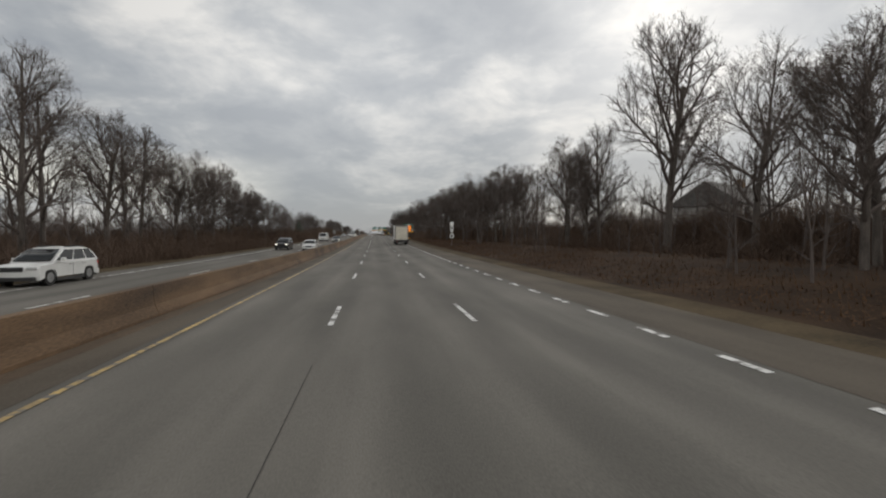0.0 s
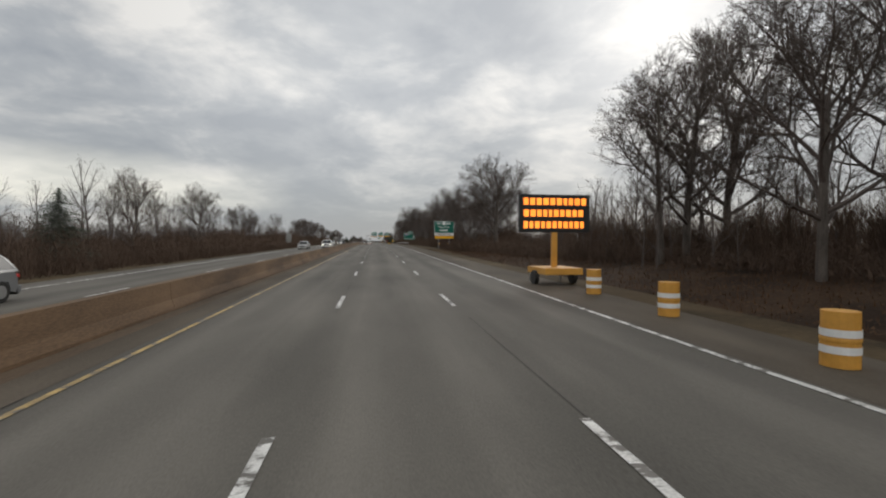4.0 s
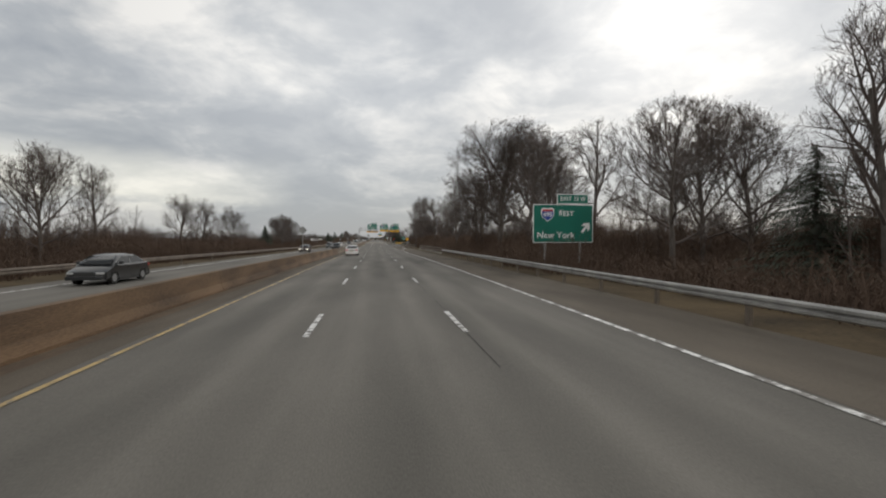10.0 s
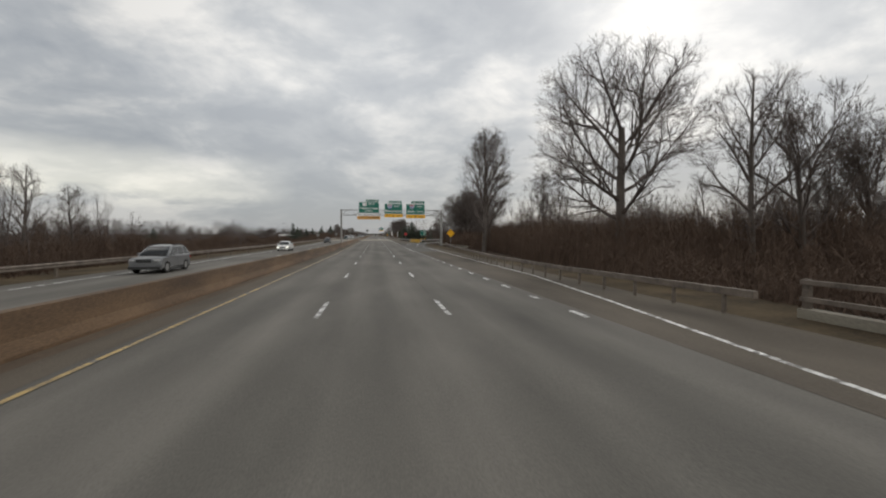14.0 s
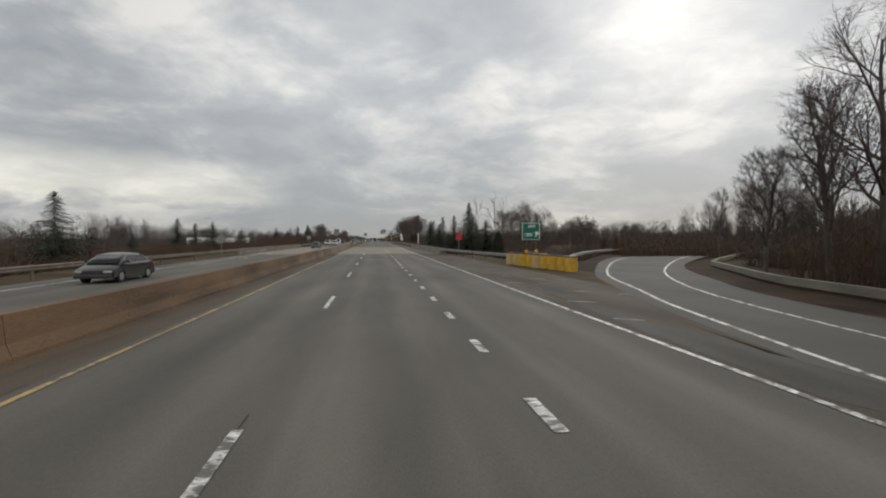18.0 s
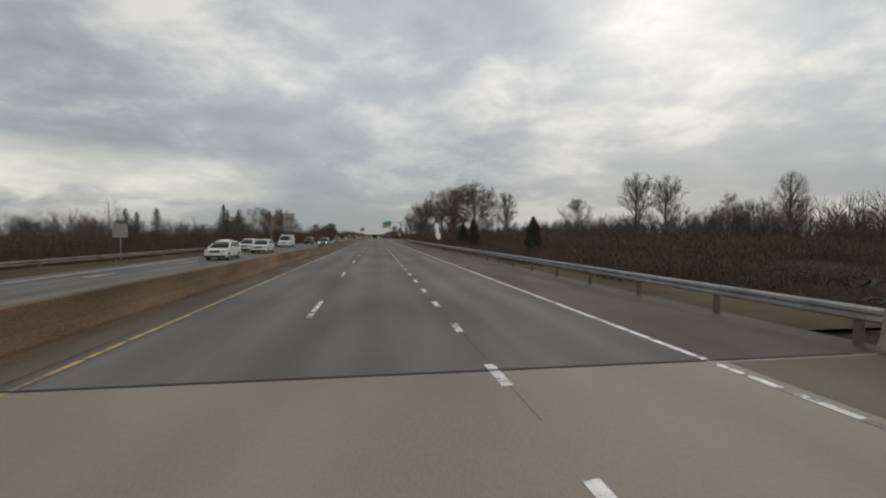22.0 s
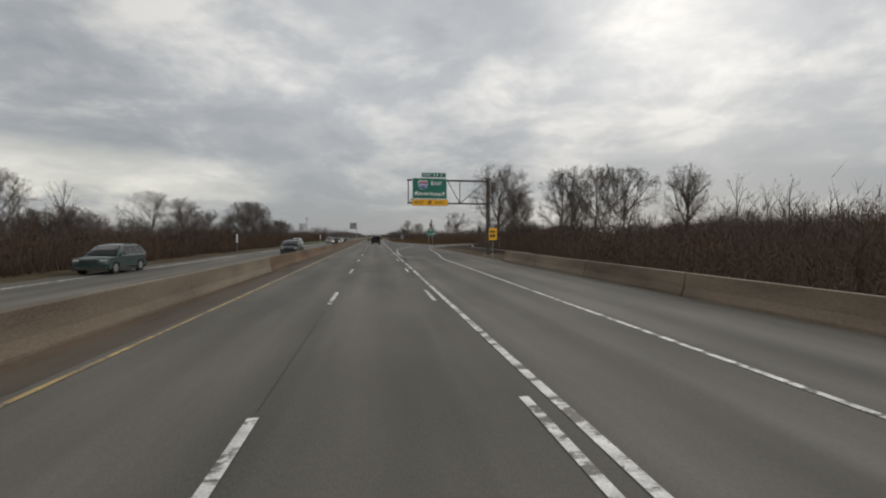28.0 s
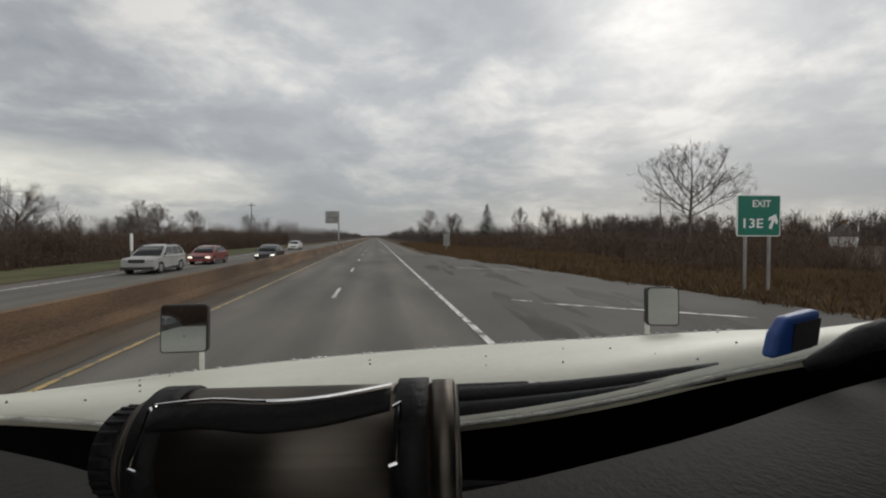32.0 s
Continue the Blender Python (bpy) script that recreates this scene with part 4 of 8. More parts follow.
def thicket(x, y, h, label="tall dense thicket of fine leafless brown twigs under the trees"):
    ob = new("thicket", THICKETS[rng.randrange(4)])
    ob.location = (x, y, gh(x, y) - 0.1)
    ob.rotation_euler = (0, 0, math.pi * rng.randrange(2) + rng.uniform(-0.1, 0.1))
    k = h / 6.0
    ob.scale = (max(0.8, k), 1.1, k)
    return tagged(ob, label, "brush", "roadside thickets", "stuff")



def brush(x, y, h, wide=1.0, long=1.0, label="dense tangle of leafless brown brush beside the road"):
    rng = random.Random(int(x * 7 + y * 13))
    ob = new("brush", BRUSHES[rng.randrange(4)])
    ob.location = (x, y, gh(x, y) - 0.1)
    ob.rotation_euler = (0, 0, math.pi * rng.randrange(2) + rng.uniform(-0.08, 0.08))
    ob.scale = (wide, long, h / 3.0)
    return tagged(ob, label, "brush", "roadside brush", "stuff")


rng = random.Random(4)
y = -10.0
while y < 1010:
    # near edge of the thicket and its height on both sides
    xr = lerp(y, (0, 24.0), (95, 22.5), (140, 17.5), (190, 14.5), (220, 14.5), (300, 13.0), (345, 14.5), (380, 14.5), (410, 15.5), (440, 19.0), (465, 18.6), (478, 18.0), (486, 18.2), (497, 22.0), (505, 26.5), (516, 37.0), (526, 50), (533, 38), (545, 30), (585, 30), (600, 22), (612, 15.5), (625, 13.5), (645, 13), (730, 14), (798, 14.8), (806, 19.5), (842, 20.5), (850, 21.5), (860, 27), (870, 33), (880, 41.5), (890, 53), (900, 20), (910, 26), (1000, 16))
    hr = lerp(y, (0, 2.5), (140, 2.2), (200, 2.2), (290, 2.4), (320, 3.0), (350, 2.6), (400, 3.4), (430, 4.2), (508, 4.2), (520, 2.6), (532, 2.6), (600, 2.6), (615, 2.2), (640, 2.3), (700, 3.2), (790, 2.9), (840, 2.7), (858, 3.3), (890, 3.3), (900, 2.5), (1000, 3.0))
    for dx, k in ((0, 1.0), (4.5, 1.25), (11, 1.6)):
        brush(xr + dx + rng.uniform(-0.6, 0.6), y + rng.uniform(-1, 1), hr * k * rng.uniform(0.5, 1.3), 1.2 + dx * 0.06, 1.1)
    xl = lerp(y, (0, -20.6), (245, -20.2), (275, -21.8), (480, -22), (520, -24), (600, -30), (640, -24.5), (800, -22), (860, -22), (900, -26), (1000, -26))
    hl = lerp(y, (0, 3.4), (150, 3.2), (350, 2.8), (480, 1.8), (600, 1.8), (650, 3.0), (1000, 3.2))
    for dx, k in ((0, 1.0), (5.0, 1.4)):
        brush(xl - dx + rng.uniform(-0.6, 0.6), y + rng.uniform(-1, 1), hl * k * rng.uniform(0.5, 1.3), 1.2 + dx * 0.06, 1.1)
    y += 10.0


def litter_patch(seed):
    """Dead leaves and short dry stalks on 10 m of open ground."""
    rng = random.Random(seed)
    verts, faces = [], []
    for i in range(2600):
        x, y = rng.uniform(-5.5, 5.5), rng.uniform(-5, 5)
        a, L, up = rng.uniform(0, 6.28), rng.uniform(0.06, 0.16), rng.uniform(0.01, 0.07)
        if rng.random() < 0.3:
            L, up = rng.uniform(0.03, 0.10), rng.uniform(0.10, 0.32)
        k = len(verts)
        w = 0.35 * L
        verts += [(x - w * math.sin(a), y + w * math.cos(a), 0.0), (x + w * math.sin(a), y - w * math.cos(a), 0.0), (x + L * math.cos(a), y + L * math.sin(a), up)]
        faces.append((k, k + 1, k + 2))
    me = raw("leaf_litter", verts, faces)
    me.materials.append(LITTER)
    return me


LITTERS = [litter_patch(60 + i) for i in range(3)]
for i in range(22):
    y = -15 + 9.5 * i
    x = lerp(y, (0, 16.5), (130, 15.5), (200, 13.5))
    ob = new("leaf_litter", LITTERS[i % 3])
    tilt = math.atan((gh(x + 5, y) - gh(x - 5, y)) / 10)
    ob.location, ob.rotation_euler = (x, y, (gh(x + 5, y) + gh(x - 5, y)) / 2 - 0.06), (0, -tilt, math.pi * (i % 2) * 0)
    tagged(ob, "dead brown leaves and dry stalks on open ground", "leaf litter", "leaf litter", "stuff")

DRY_GRASS = mat("dry_grass_blades", (0.105, 0.070, 0.038), 0.95, var=0.3, scale=0.6, fine=6, island=0.35, col2=(0.060, 0.042, 0.024), spec=0.1)


def grass_patch(seed):
    """Tussocks of dead grass on 8 m of verge, 0.2 to 0.6 m tall."""
    rng = random.Random(seed)
    verts, faces = [], []
    for i in range(420):
        cx, cy, s = rng.uniform(-2.4, 2.4), rng.uniform(-4.2, 4.2), rng.uniform(0.2, 0.6)
        for j in range(11):
            a, g = rng.uniform(0, 6.28), rng.uniform(0, 6.28)
            L, w = s * rng.uniform(0.5, 1.0), rng.uniform(0.012, 0.028)
            x, y = cx + 0.10 * math.cos(a), cy + 0.10 * math.sin(a)
            k = len(verts)
            verts += [(x - w * math.cos(g), y - w * math.sin(g), -0.03), (x + w * math.cos(g), y + w * math.sin(g), -0.03), (x + 0.5 * L * math.cos(a), y + 0.5 * L * math.sin(a), L)]
            faces.append((k, k + 1, k + 2))
    me = raw("dry_grass", verts, faces)
    me.materials.append(DRY_GRASS)
    return me


GRASSES = [grass_patch(80 + i) for i in range(3)]


def dry_grass(x, y, k=1.0):
    ob = new("dry_grass", GRASSES[rng.randrange(3)])
    ob.location, ob.rotation_euler, ob.scale = (x, y, gh(x, y)), (0, 0, math.pi * rng.randrange(2)), (1.1, 1.1, k)
    tagged(ob, "tussocks of dead tan grass on the verge", "grass", "dry grass", "stuff")


# the open ground past the second exit
for x, y in ((23.0, 857), (27.0, 863.5), (31.5, 869), (36.5, 874), (42, 879)):
    dry_grass(x, y, 0.8)
for y in range(886, 1010, 8):
    x = lerp(y, (886, 14.6), (902, 12.4), (925, 9.6), (1010, 9.0))
    while x < lerp(y, (886, 21), (894, 27), (910, 26), (1000, 16)):
        dry_grass(x + rng.uniform(-0.5, 0.5), y + rng.uniform(-0.5, 0.5), rng.uniform(0.7, 1.2))
        x += 4.6

# taller growth behind the brush: start and end of the stretch, side, nearest distance across, lowest and highest
for ya, yb_, side, near_x, lo, hi in ((10, 100, 1, 26, 3.5, 6.0), (95, 215, 1, 20.5, 4.0, 7.0), (215, 236, 1, 19, 3.4, 5.4), (236, 285, 1, 18.0, 5.0, 8.0), (240, 300, 1, 22, 4.5, 7.0), (285, 345, 1, 17.5, 4.0, 7.0), (340, 400, 1, 19, 2.6, 4.0), (400, 470, 1, 18, 4.0, 6.0), (395, 465, 1, 21, 4.0, 6.5),
                                      (655, 700, 1, 17, 2.8, 4.4), (690, 800, 1, 18, 3.2, 5.2), (805, 850, 1, 22, 3.2, 4.4), (904, 1010, 1, 25, 2.6, 4.0),
                                      (0, 180, -1, -25, 3.6, 6.0), (180, 330, -1, -25, 3.8, 5.4), (330, 430, -1, -25, 3.0, 4.6), (430, 520, -1, -26, 2.4, 3.6), (645, 1010, -1, -26, 3.2, 5.2)):
    y = ya + 4.0
    while y < yb_:
        thicket(near_x + side * rng.uniform(0, 4.5), y + rng.uniform(-1.5, 1.5), rng.uniform(lo, hi))
        if rng.random() < 0.6:
            thicket(near_x + side * rng.uniform(6, 12), y + rng.uniform(-2, 2), rng.uniform(lo, hi) * 1.15)
        y += 8.5
# growth before the first house
for x, y, h in ((24.5, 26, 4.2), (27, 34, 5.2), (29, 39, 5.6), (31, 33, 5.8)):
    thicket(x, y, h)
# growth on the inner side of the second ramp
for x, y, h in ((28, 856, 3.8), (32.5, 863, 4.2), (38, 869, 4.0), (44.5, 876, 4.2), (52, 882, 4.4), (34, 857, 4.6), (41, 865, 4.6)):
    thicket(x, y, h)
# scrub in the hollow beside the bridge
for i in range(85):
    y = rng.uniform(548, 668)
    brush(rng.uniform(19, 78), y, rng.uniform(1.6, 3.2), rng.uniform(1.2, 2.4), rng.uniform(0.9, 1.3), "low leafless scrub in the hollow beside the bridge")
for i in range(16):
    thicket(rng.uniform(30, 85), rng.uniform(545, 690), rng.uniform(2.6, 4.6), "thicket of fine leafless twigs in the hollow beside the bridge")


def far_wood_patch(seed):
    """A belt of distant leafless trees, 30 m long and 9 m high: stems under rounded crowns of fine twigs."""
    rng = random.Random(seed)
    verts, faces = [], []

    def sliver(a, b, w):
        k = len(verts)
        d = (b - a).normalized()
        u = d.cross(Vector((1, 0, 0)))
        u = (u.normalized() if u.length > 0.1 else Vector((0, 1, 0))) * w
        verts.extend([tuple(a - u), tuple(a + u), tuple(b)])
        faces.append((k, k + 1, k + 2))

    for i in range(54):
        c = Vector((rng.uniform(-5, 5), rng.uniform(-15, 15), 0))
        h = rng.uniform(4.5, 9.0)
        sliver(c, c + Vector((rng.uniform(-0.4, 0.4), rng.uniform(-0.4, 0.4), h)), rng.uniform(0.10, 0.18))
        rad = h * rng.uniform(0.22, 0.34)
        for j in range(85):
            z = h * rng.uniform(0.25, 0.95)
            a = rng.uniform(0, 6.28)
            r = rad * math.sqrt(max(0.05, 1 - ((z / h - 0.62) / 0.42) ** 2)) * rng.uniform(0.5, 1.05)
            q = c + Vector((r * math.cos(a) * 0.35, r * math.sin(a) * 0.35, z * 0.86))
            sliver(q, c + Vector((r * math.cos(a), r * math.sin(a), z + rng.uniform(0.2, 0.8))), rng.uniform(0.02, 0.05))
    for i in range(750):
        c = Vector((rng.uniform(-6, 6), rng.uniform(-15.5, 15.5), -0.2))
        sliver(c, c + Vector((rng.uniform(-1, 1), rng.uniform(-1, 1), rng.uniform(1.5, 5.4))), rng.uniform(0.06, 0.18))
    me = raw("woods", verts, faces)
    me.materials.append(TWIG)
    return me


FAR_WOODS = [far_wood_patch(70 + i) for i in range(4)]


def far_woods(x, y, k=1.0, turn=0.0):
    ob = new("woods", FAR_WOODS[rng.randrange(4)])
    ob.location = (x, y, gh(x, y) - 0.1)
    ob.rotation_euler = (0, 0, turn + math.pi * rng.randrange(2))
    ob.scale = (1, 1.1, k)
    return tagged(ob, "belt of distant leafless grey-brown woods", "woods", "distant woods", "stuff")


def woodlot_mesh(seed):
    """Five slender leafless trees and saplings in one clump."""
    rng = random.Random(seed)
    vs, fs = [], []
    for i in range(5):
        cx, cy, k, a = rng.uniform(-4, 4), -8 + 3.4 * i + rng.uniform(-1, 1), rng.uniform(0.6, 1.0), rng.uniform(0, 6.28)
        for me in THIN[rng.randrange(4)]:
            b = len(vs)
            for v in me.vertices:
                x, y = v.co.x * k, v.co.y * k
                vs.append((cx + x * math.cos(a) - y * math.sin(a), cy + x * math.sin(a) + y * math.cos(a), v.co.z * k))
            fs += [tuple(b + j for j in p.vertices) for p in me.polygons if len(p.vertices) == 4 or rng.random() < 0.72]
    me = raw("clump", vs, fs)
    me.materials.append(TWIG)
    return me


LOTS = [woodlot_mesh(30 + i) for i in range(4)]


def woodlot(x, y, h, label="clump of slender leafless trees deeper in the roadside woods"):
    ob = new("tree_clump", LOTS[rng.randrange(4)])
    ob.location = (x, y, gh(x, y) - 0.1)
    ob.rotation_euler = (0, 0, math.pi * rng.randrange(2))
    k = h / 14.0
    ob.scale = (max(k, 0.4), max(k, 0.45), k)
    return tagged(ob, label, "trees", "woods behind the verge", "stuff")


# far woods that close the view
for i in range(46):
    y = -60 + i * 33
    if not 885 < y < 985:
        far_woods(75 + 12 * rng.random(), y, rng.uniform(0.9, 1.3))
    far_woods(-78 - 12 * rng.random(), y, rng.uniform(0.8, 1.2))
for i in range(28):
    y = 1020 + i * 31
    far_woods(22 + 3 * rng.random() + i * 0.3, y, rng.uniform(0.8, 1.3))
    far_woods(-29 - 3 * rng.random() - i * 0.2, y, rng.uniform(0.7, 1.2))
for i in range(13):
    far_woods(100 + 16 * rng.random(), 520 + i * 32, rng.uniform(1.1, 1.5))
for i in range(10):
    a = radians(24 + 6 * i)
    far_woods(178 * math.sin(a), 844 + 178 * math.cos(a), rng.uniform(1.0, 1.3), math.pi / 2 - a)
for i in range(24):
    far_woods(-330 + i * 28, 2030 + 10 * (i % 3), rng.uniform(0.6, 1.0), math.pi / 2)
# clumps deeper in the woods, and saplings in the brush
for i in range(26):
    y = -5 + 13.5 * i
    if not 215 < y < 320:
        woodlot(rng.uniform(26, 34), y, rng.uniform(9, 12.5))
    if i % 2 and not 205 < y < 330:
        woodlot(rng.uniform(38, 48), y, rng.uniform(11, 15))
    woodlot(-rng.uniform(28, 36), y + 4, rng.uniform(9, 13) * lerp(y, (0, 1.25), (130, 0.9), (320, 0.75)))
for i in range(8):
    woodlot(rng.uniform(25, 32), 395 + 10 * i, rng.uniform(9, 12))
for i in range(24):
    y = 3 + 14 * i
    woodlot(lerp(y, (0, 17), (345, 18)) + rng.uniform(0, 4), y, rng.uniform(5, 8), "thicket of leafless saplings at the edge of the woods")
for i in range(12):
    y = 640 + 16 * i
    woodlot(lerp(y, (640, 19), (800, 21), (835, 23)) + rng.uniform(0, 5), y, rng.uniform(4.5, 7), "thicket of leafless saplings at the edge of the woods")
for i in range(9):
    woodlot(rng.uniform(24, 32), 914 + 12 * i, rng.uniform(3.8, 5.8), "thicket of leafless saplings at the edge of the woods")
for i in range(60):
    y = 3 + 17 * i
    if 470 < y < 640:
        continue
    woodlot(-rng.uniform(25, 31), y, rng.uniform(5, 8), "thicket of leafless saplings at the edge of the woods")


# ---------------------------------------------------------------- exit ramps, walls and rails
def between(name, left, right, dz, material, label="", n=28):
    """A paved sheet between two lines across the ground, each given by a few corners that are rounded off."""
    def smooth(pts):
        p = [Vector((*q, 0)) for q in pts]
        out = []
        for i in range(n + 1):
            t = i / n * (len(p) - 1)
            k = min(len(p) - 2, int(t))
            f = t - k
            a, b, c, d = p[max(k - 1, 0)], p[k], p[k + 1], p[min(k + 2, len(p) - 1)]
            out.append(0.5 * ((2 * b) + (c - a) * f + (2 * a - 5 * b + 4 * c - d) * f * f + (3 * b - a - 3 * c + d) * f ** 3))
        return out
    la, ra = smooth(left), smooth(right)
    verts, faces = [], []
    for i, (a, b) in enumerate(zip(la, ra)):
        verts += [(a.x, a.y, gz(a.y) + dz), (b.x, b.y, gz(b.y) + dz)]
        if i:
            k = 2 * i
            faces.append((k - 2, k - 1, k + 1, k))
    ob = part(name, raw(name, verts, faces), material)
    return tagged(ob, label, "ramp", kind="structure") if label else ob, la, ra


def line_along(pts, width, material, dz=0.016):
    verts, faces = [], []
    for i, p in enumerate(pts):
        q = (pts[min(i + 1, len(pts) - 1)] - pts[max(i - 1, 0)]).normalized()
        nrm2 = Vector((q.y, -q.x, 0)) * width / 2
        for s in (1, -1):
            verts.append((p.x + nrm2.x * s, p.y + nrm2.y * s, gz(p.y) + dz))
        if i:
            k = 2 * i
            faces.append((k - 2, k - 1, k + 1, k))
    part("ramp_line", raw("ramp_line", verts, faces), material, marks)


_, la, ra = between("exit_ramp", [(5.2, 440), (5.4, 465), (6.0, 482), (8.4, 495), (10.5, 502), (14.6, 512), (27, 532), (51, 557)], [(9.6, 440), (10.2, 465), (11.0, 476), (11.8, 485), (14.4, 497), (17.4, 504), (25.0, 517), (42, 535), (67, 557)], 0.009, ASPHALT_RAMP, "curved asphalt exit ramp that bends away from the highway")
_, lb, rb = between("exit_ramp", [(5.3, 440), (5.6, 465), (6.4, 482), (8.9, 494.5), (11, 501), (15.2, 511.5), (28, 531), (52, 556)], [(9.2, 440), (9.1, 465), (9.0, 474), (9.8, 484), (11.2, 493), (14.5, 503), (22, 515), (39, 535), (64, 558)], -0.3, ASPHALT)
bpy.data.objects.remove(_)
line_along(lb[9:], 0.14, PAINT_WHITE)
line_along(rb, 0.12, PAINT_WHITE)
line_along([p + Vector((-0.1, 0, 0)) for p in lb[:5]], 0.11, PAINT_WHITE)
line_along([p + Vector((-0.1, 0, 0)) for p in lb[6:8]], 0.11, PAINT_FADED)
ra2 = between("exit_ramp", [(2.2, 812), (2.7, 827), (3.4, 835), (6.0, 850), (9.5, 858.5), (15.0, 870.5), (23.5, 884), (38, 899.5), (59.5, 914.5), (90, 930)], [(8.6, 812), (8.7, 828), (9.0, 836), (10.8, 846), (15.0, 857), (19.0, 864.5), (27, 875), (42, 889), (64, 904), (94, 919)], 0.009, ASPHALT_RAMP, "curved asphalt exit ramp that bends away from the highway", 36)[2]
_, lb2, rb2 = between("exit_ramp", [(2.35, 812), (2.65, 827), (3.4, 836), (6.15, 850), (9.8, 858), (15.5, 869.5), (24, 882.5), (38.5, 898), (60, 913), (90, 928)], [(5.97, 806), (7.2, 818), (8.1, 832), (9.4, 844), (13.4, 857), (17.2, 865.5), (25, 876.5), (41, 892), (63, 907), (93, 922)], -0.3, ASPHALT, "", 36)
bpy.data.objects.remove(_)
for i in range(0, 9):
    line_along([lb2[i], lb2[i].lerp(lb2[i + 1], 0.55 + 0.35 * (i * 7 % 3) / 2)], 0.24, PAINT_WHITE)
line_along(lb2[9:], 0.22, PAINT_WHITE)
line_along(rb2, 0.15, PAINT_WHITE)
between("gore_asphalt", [(2.0, 822), (2.0, 850), (2.0, 870), (2.0, 886), (2.0, 902), (2.0, 925)], [(3.0, 826), (8.0, 854), (13.5, 874), (12.2, 886), (10.2, 902), (7.0, 925)], 0.0105, ASPHALT_RAMP, "patched dark asphalt gore between the lane and the exit ramp")
# worn hatching across the gore: start, end across, distance at the start
for xa, xb, y in ((6.5, 8.1, 867.4), (6.3, 8.4, 865.4), (5.2, 6.6, 862.5), (6.1, 7.6, 859.0), (4.5, 5.3, 857.0), (4.5, 5.3, 853.4), (4.4, 5.4, 860.4), (6.7, 8.1, 861.6), (6.2, 6.8, 855.3),
                  (4.9, 5.4, 870.4), (5.1, 9.8, 885.2), (4.3, 4.9, 886.1), (5.3, 9.5, 902.2), (6.5, 8.3, 916.3), (3.2, 4.0, 848.0), (3.0, 3.5, 843.0), (4.0, 6.2, 864.2), (7.4, 9.2, 872.4), (5.6, 7.0, 874.8), (8.6, 10.4, 877.6), (3.6, 4.8, 866.8), (7.0, 8.6, 863.6)):
    line_along([Vector((xa, y, 0)), Vector((xb, y - 0.72 * (xb - xa), 0))], 0.15, PAINT_WHITE)
# faint worn hatching in the first gore
for xa, xb, y in ((6.6, 8.6, 511.4), (7.2, 8.4, 509.0), (7.8, 8.9, 507.1), (6.1, 7.0, 505.0), (7.7, 8.2, 504.2), (9.3, 9.8, 506.0), (6.5, 7.0, 502.2), (9.3, 9.7, 499.7), (6.4, 7.3, 498.0), (7.6, 8.6, 501.0), (6.2, 6.9, 494.5)):
    line_along([Vector((xa, y, 0)), Vector((xb, y - 0.5 * (xb - xa), 0))], 0.13, PAINT_FADED)
between("gore_asphalt", [(5.75, 462), (5.75, 485), (5.75, 505), (5.75, 522)], [(6.2, 484), (8.4, 497), (11.6, 508), (13.0, 522)], 0.0075, ASPHALT_WORN, "patched brownish asphalt gore before the crash barrels")

# cross joints and patches sealed with tar
tar = thing("tar_seal", "dark tar-sealed cross joints and patches in the asphalt", "road patch", kind="structure")
for y0, w in ((361.4, 0.14), (339.0, 0.10), (376.5, 0.13), (549.38, 0.05), (575.5, 0.05), (602.0, 0.08), (791.0, 0.12), (300.0, 0.05)):
    ribbon("joint", -5.9, 8.6, y0, y0 + w, 0.0145, TAR, tar)
rngp = random.Random(9)
# open seams along the lane joints
for k in range(70):
    y0 = 13.0 * k + rngp.uniform(0, 3)
    for x0 in (-1.83, 1.83, -5.45):
        if rngp.random() < 0.45 and y0 < 880:
            w = rngp.uniform(0.004, 0.011)
            x0 += rngp.uniform(-0.05, 0.05)
            ribbon("seam", x0 - w, x0 + w, y0, y0 + rngp.uniform(5, 12), 0.0095, TAR, tar)

# dark ragged stains and old patches across the second gore and along the worn lane joint
for i in range(44):
    y0 = 797 + rngp.uniform(0, 105)
    wide = lerp(y0, (797, 0.25), (826, 0.5), (850, 3.0), (870, 7.5), (905, 6.5))
    x0 = 2.15 + rngp.uniform(0.0, 1.0) * wide - (0.12 if y0 < 830 else 0)
    w, L, s = rngp.uniform(0.2, 0.75), rngp.uniform(4, 13), rngp.uniform(0, 50)
    edge = lambda y, side, x0=x0, w=w, L=L, s=s, y0=y0: x0 + 0.05 * (y - y0) * (1 if x0 > 2.6 else 0) + side * w * math.sin(math.pi * min(1, max(0.02, (y - y0) / L))) ** 0.5 * (0.75 + 0.9 * noise.noise((s + side, y * 0.55, 4)))
    ribbon("stain", lambda y, e=edge: e(y, -1), lambda y, e=edge: e(y, 1), y0, y0 + L, 0.0111 + 0.00002 * i, STAIN, tar, step=0.7)
for i in range(12):
    y0 = 470 + rngp.uniform(0, 42)
    wide = lerp(y0, (470, 0.3), (490, 1.8), (510, 5.0))
    x0 = 6.1 + rngp.uniform(0, 1) * wide
    w, L, s = rngp.uniform(0.25, 0.8), rngp.uniform(3, 9), rngp.uniform(0, 50)
    edge = lambda y, side, x0=x0, w=w, L=L, s=s, y0=y0: x0 + side * w * math.sin(math.pi * min(1, max(0.02, (y - y0) / L))) ** 0.5 * (0.75 + 0.9 * noise.noise((s + side, y * 0.55, 4)))
    ribbon("stain", lambda y, e=edge: e(y, -1), lambda y, e=edge: e(y, 1), y0, y0 + L, 0.0111 + 0.00002 * i, STAIN, tar, step=0.7)


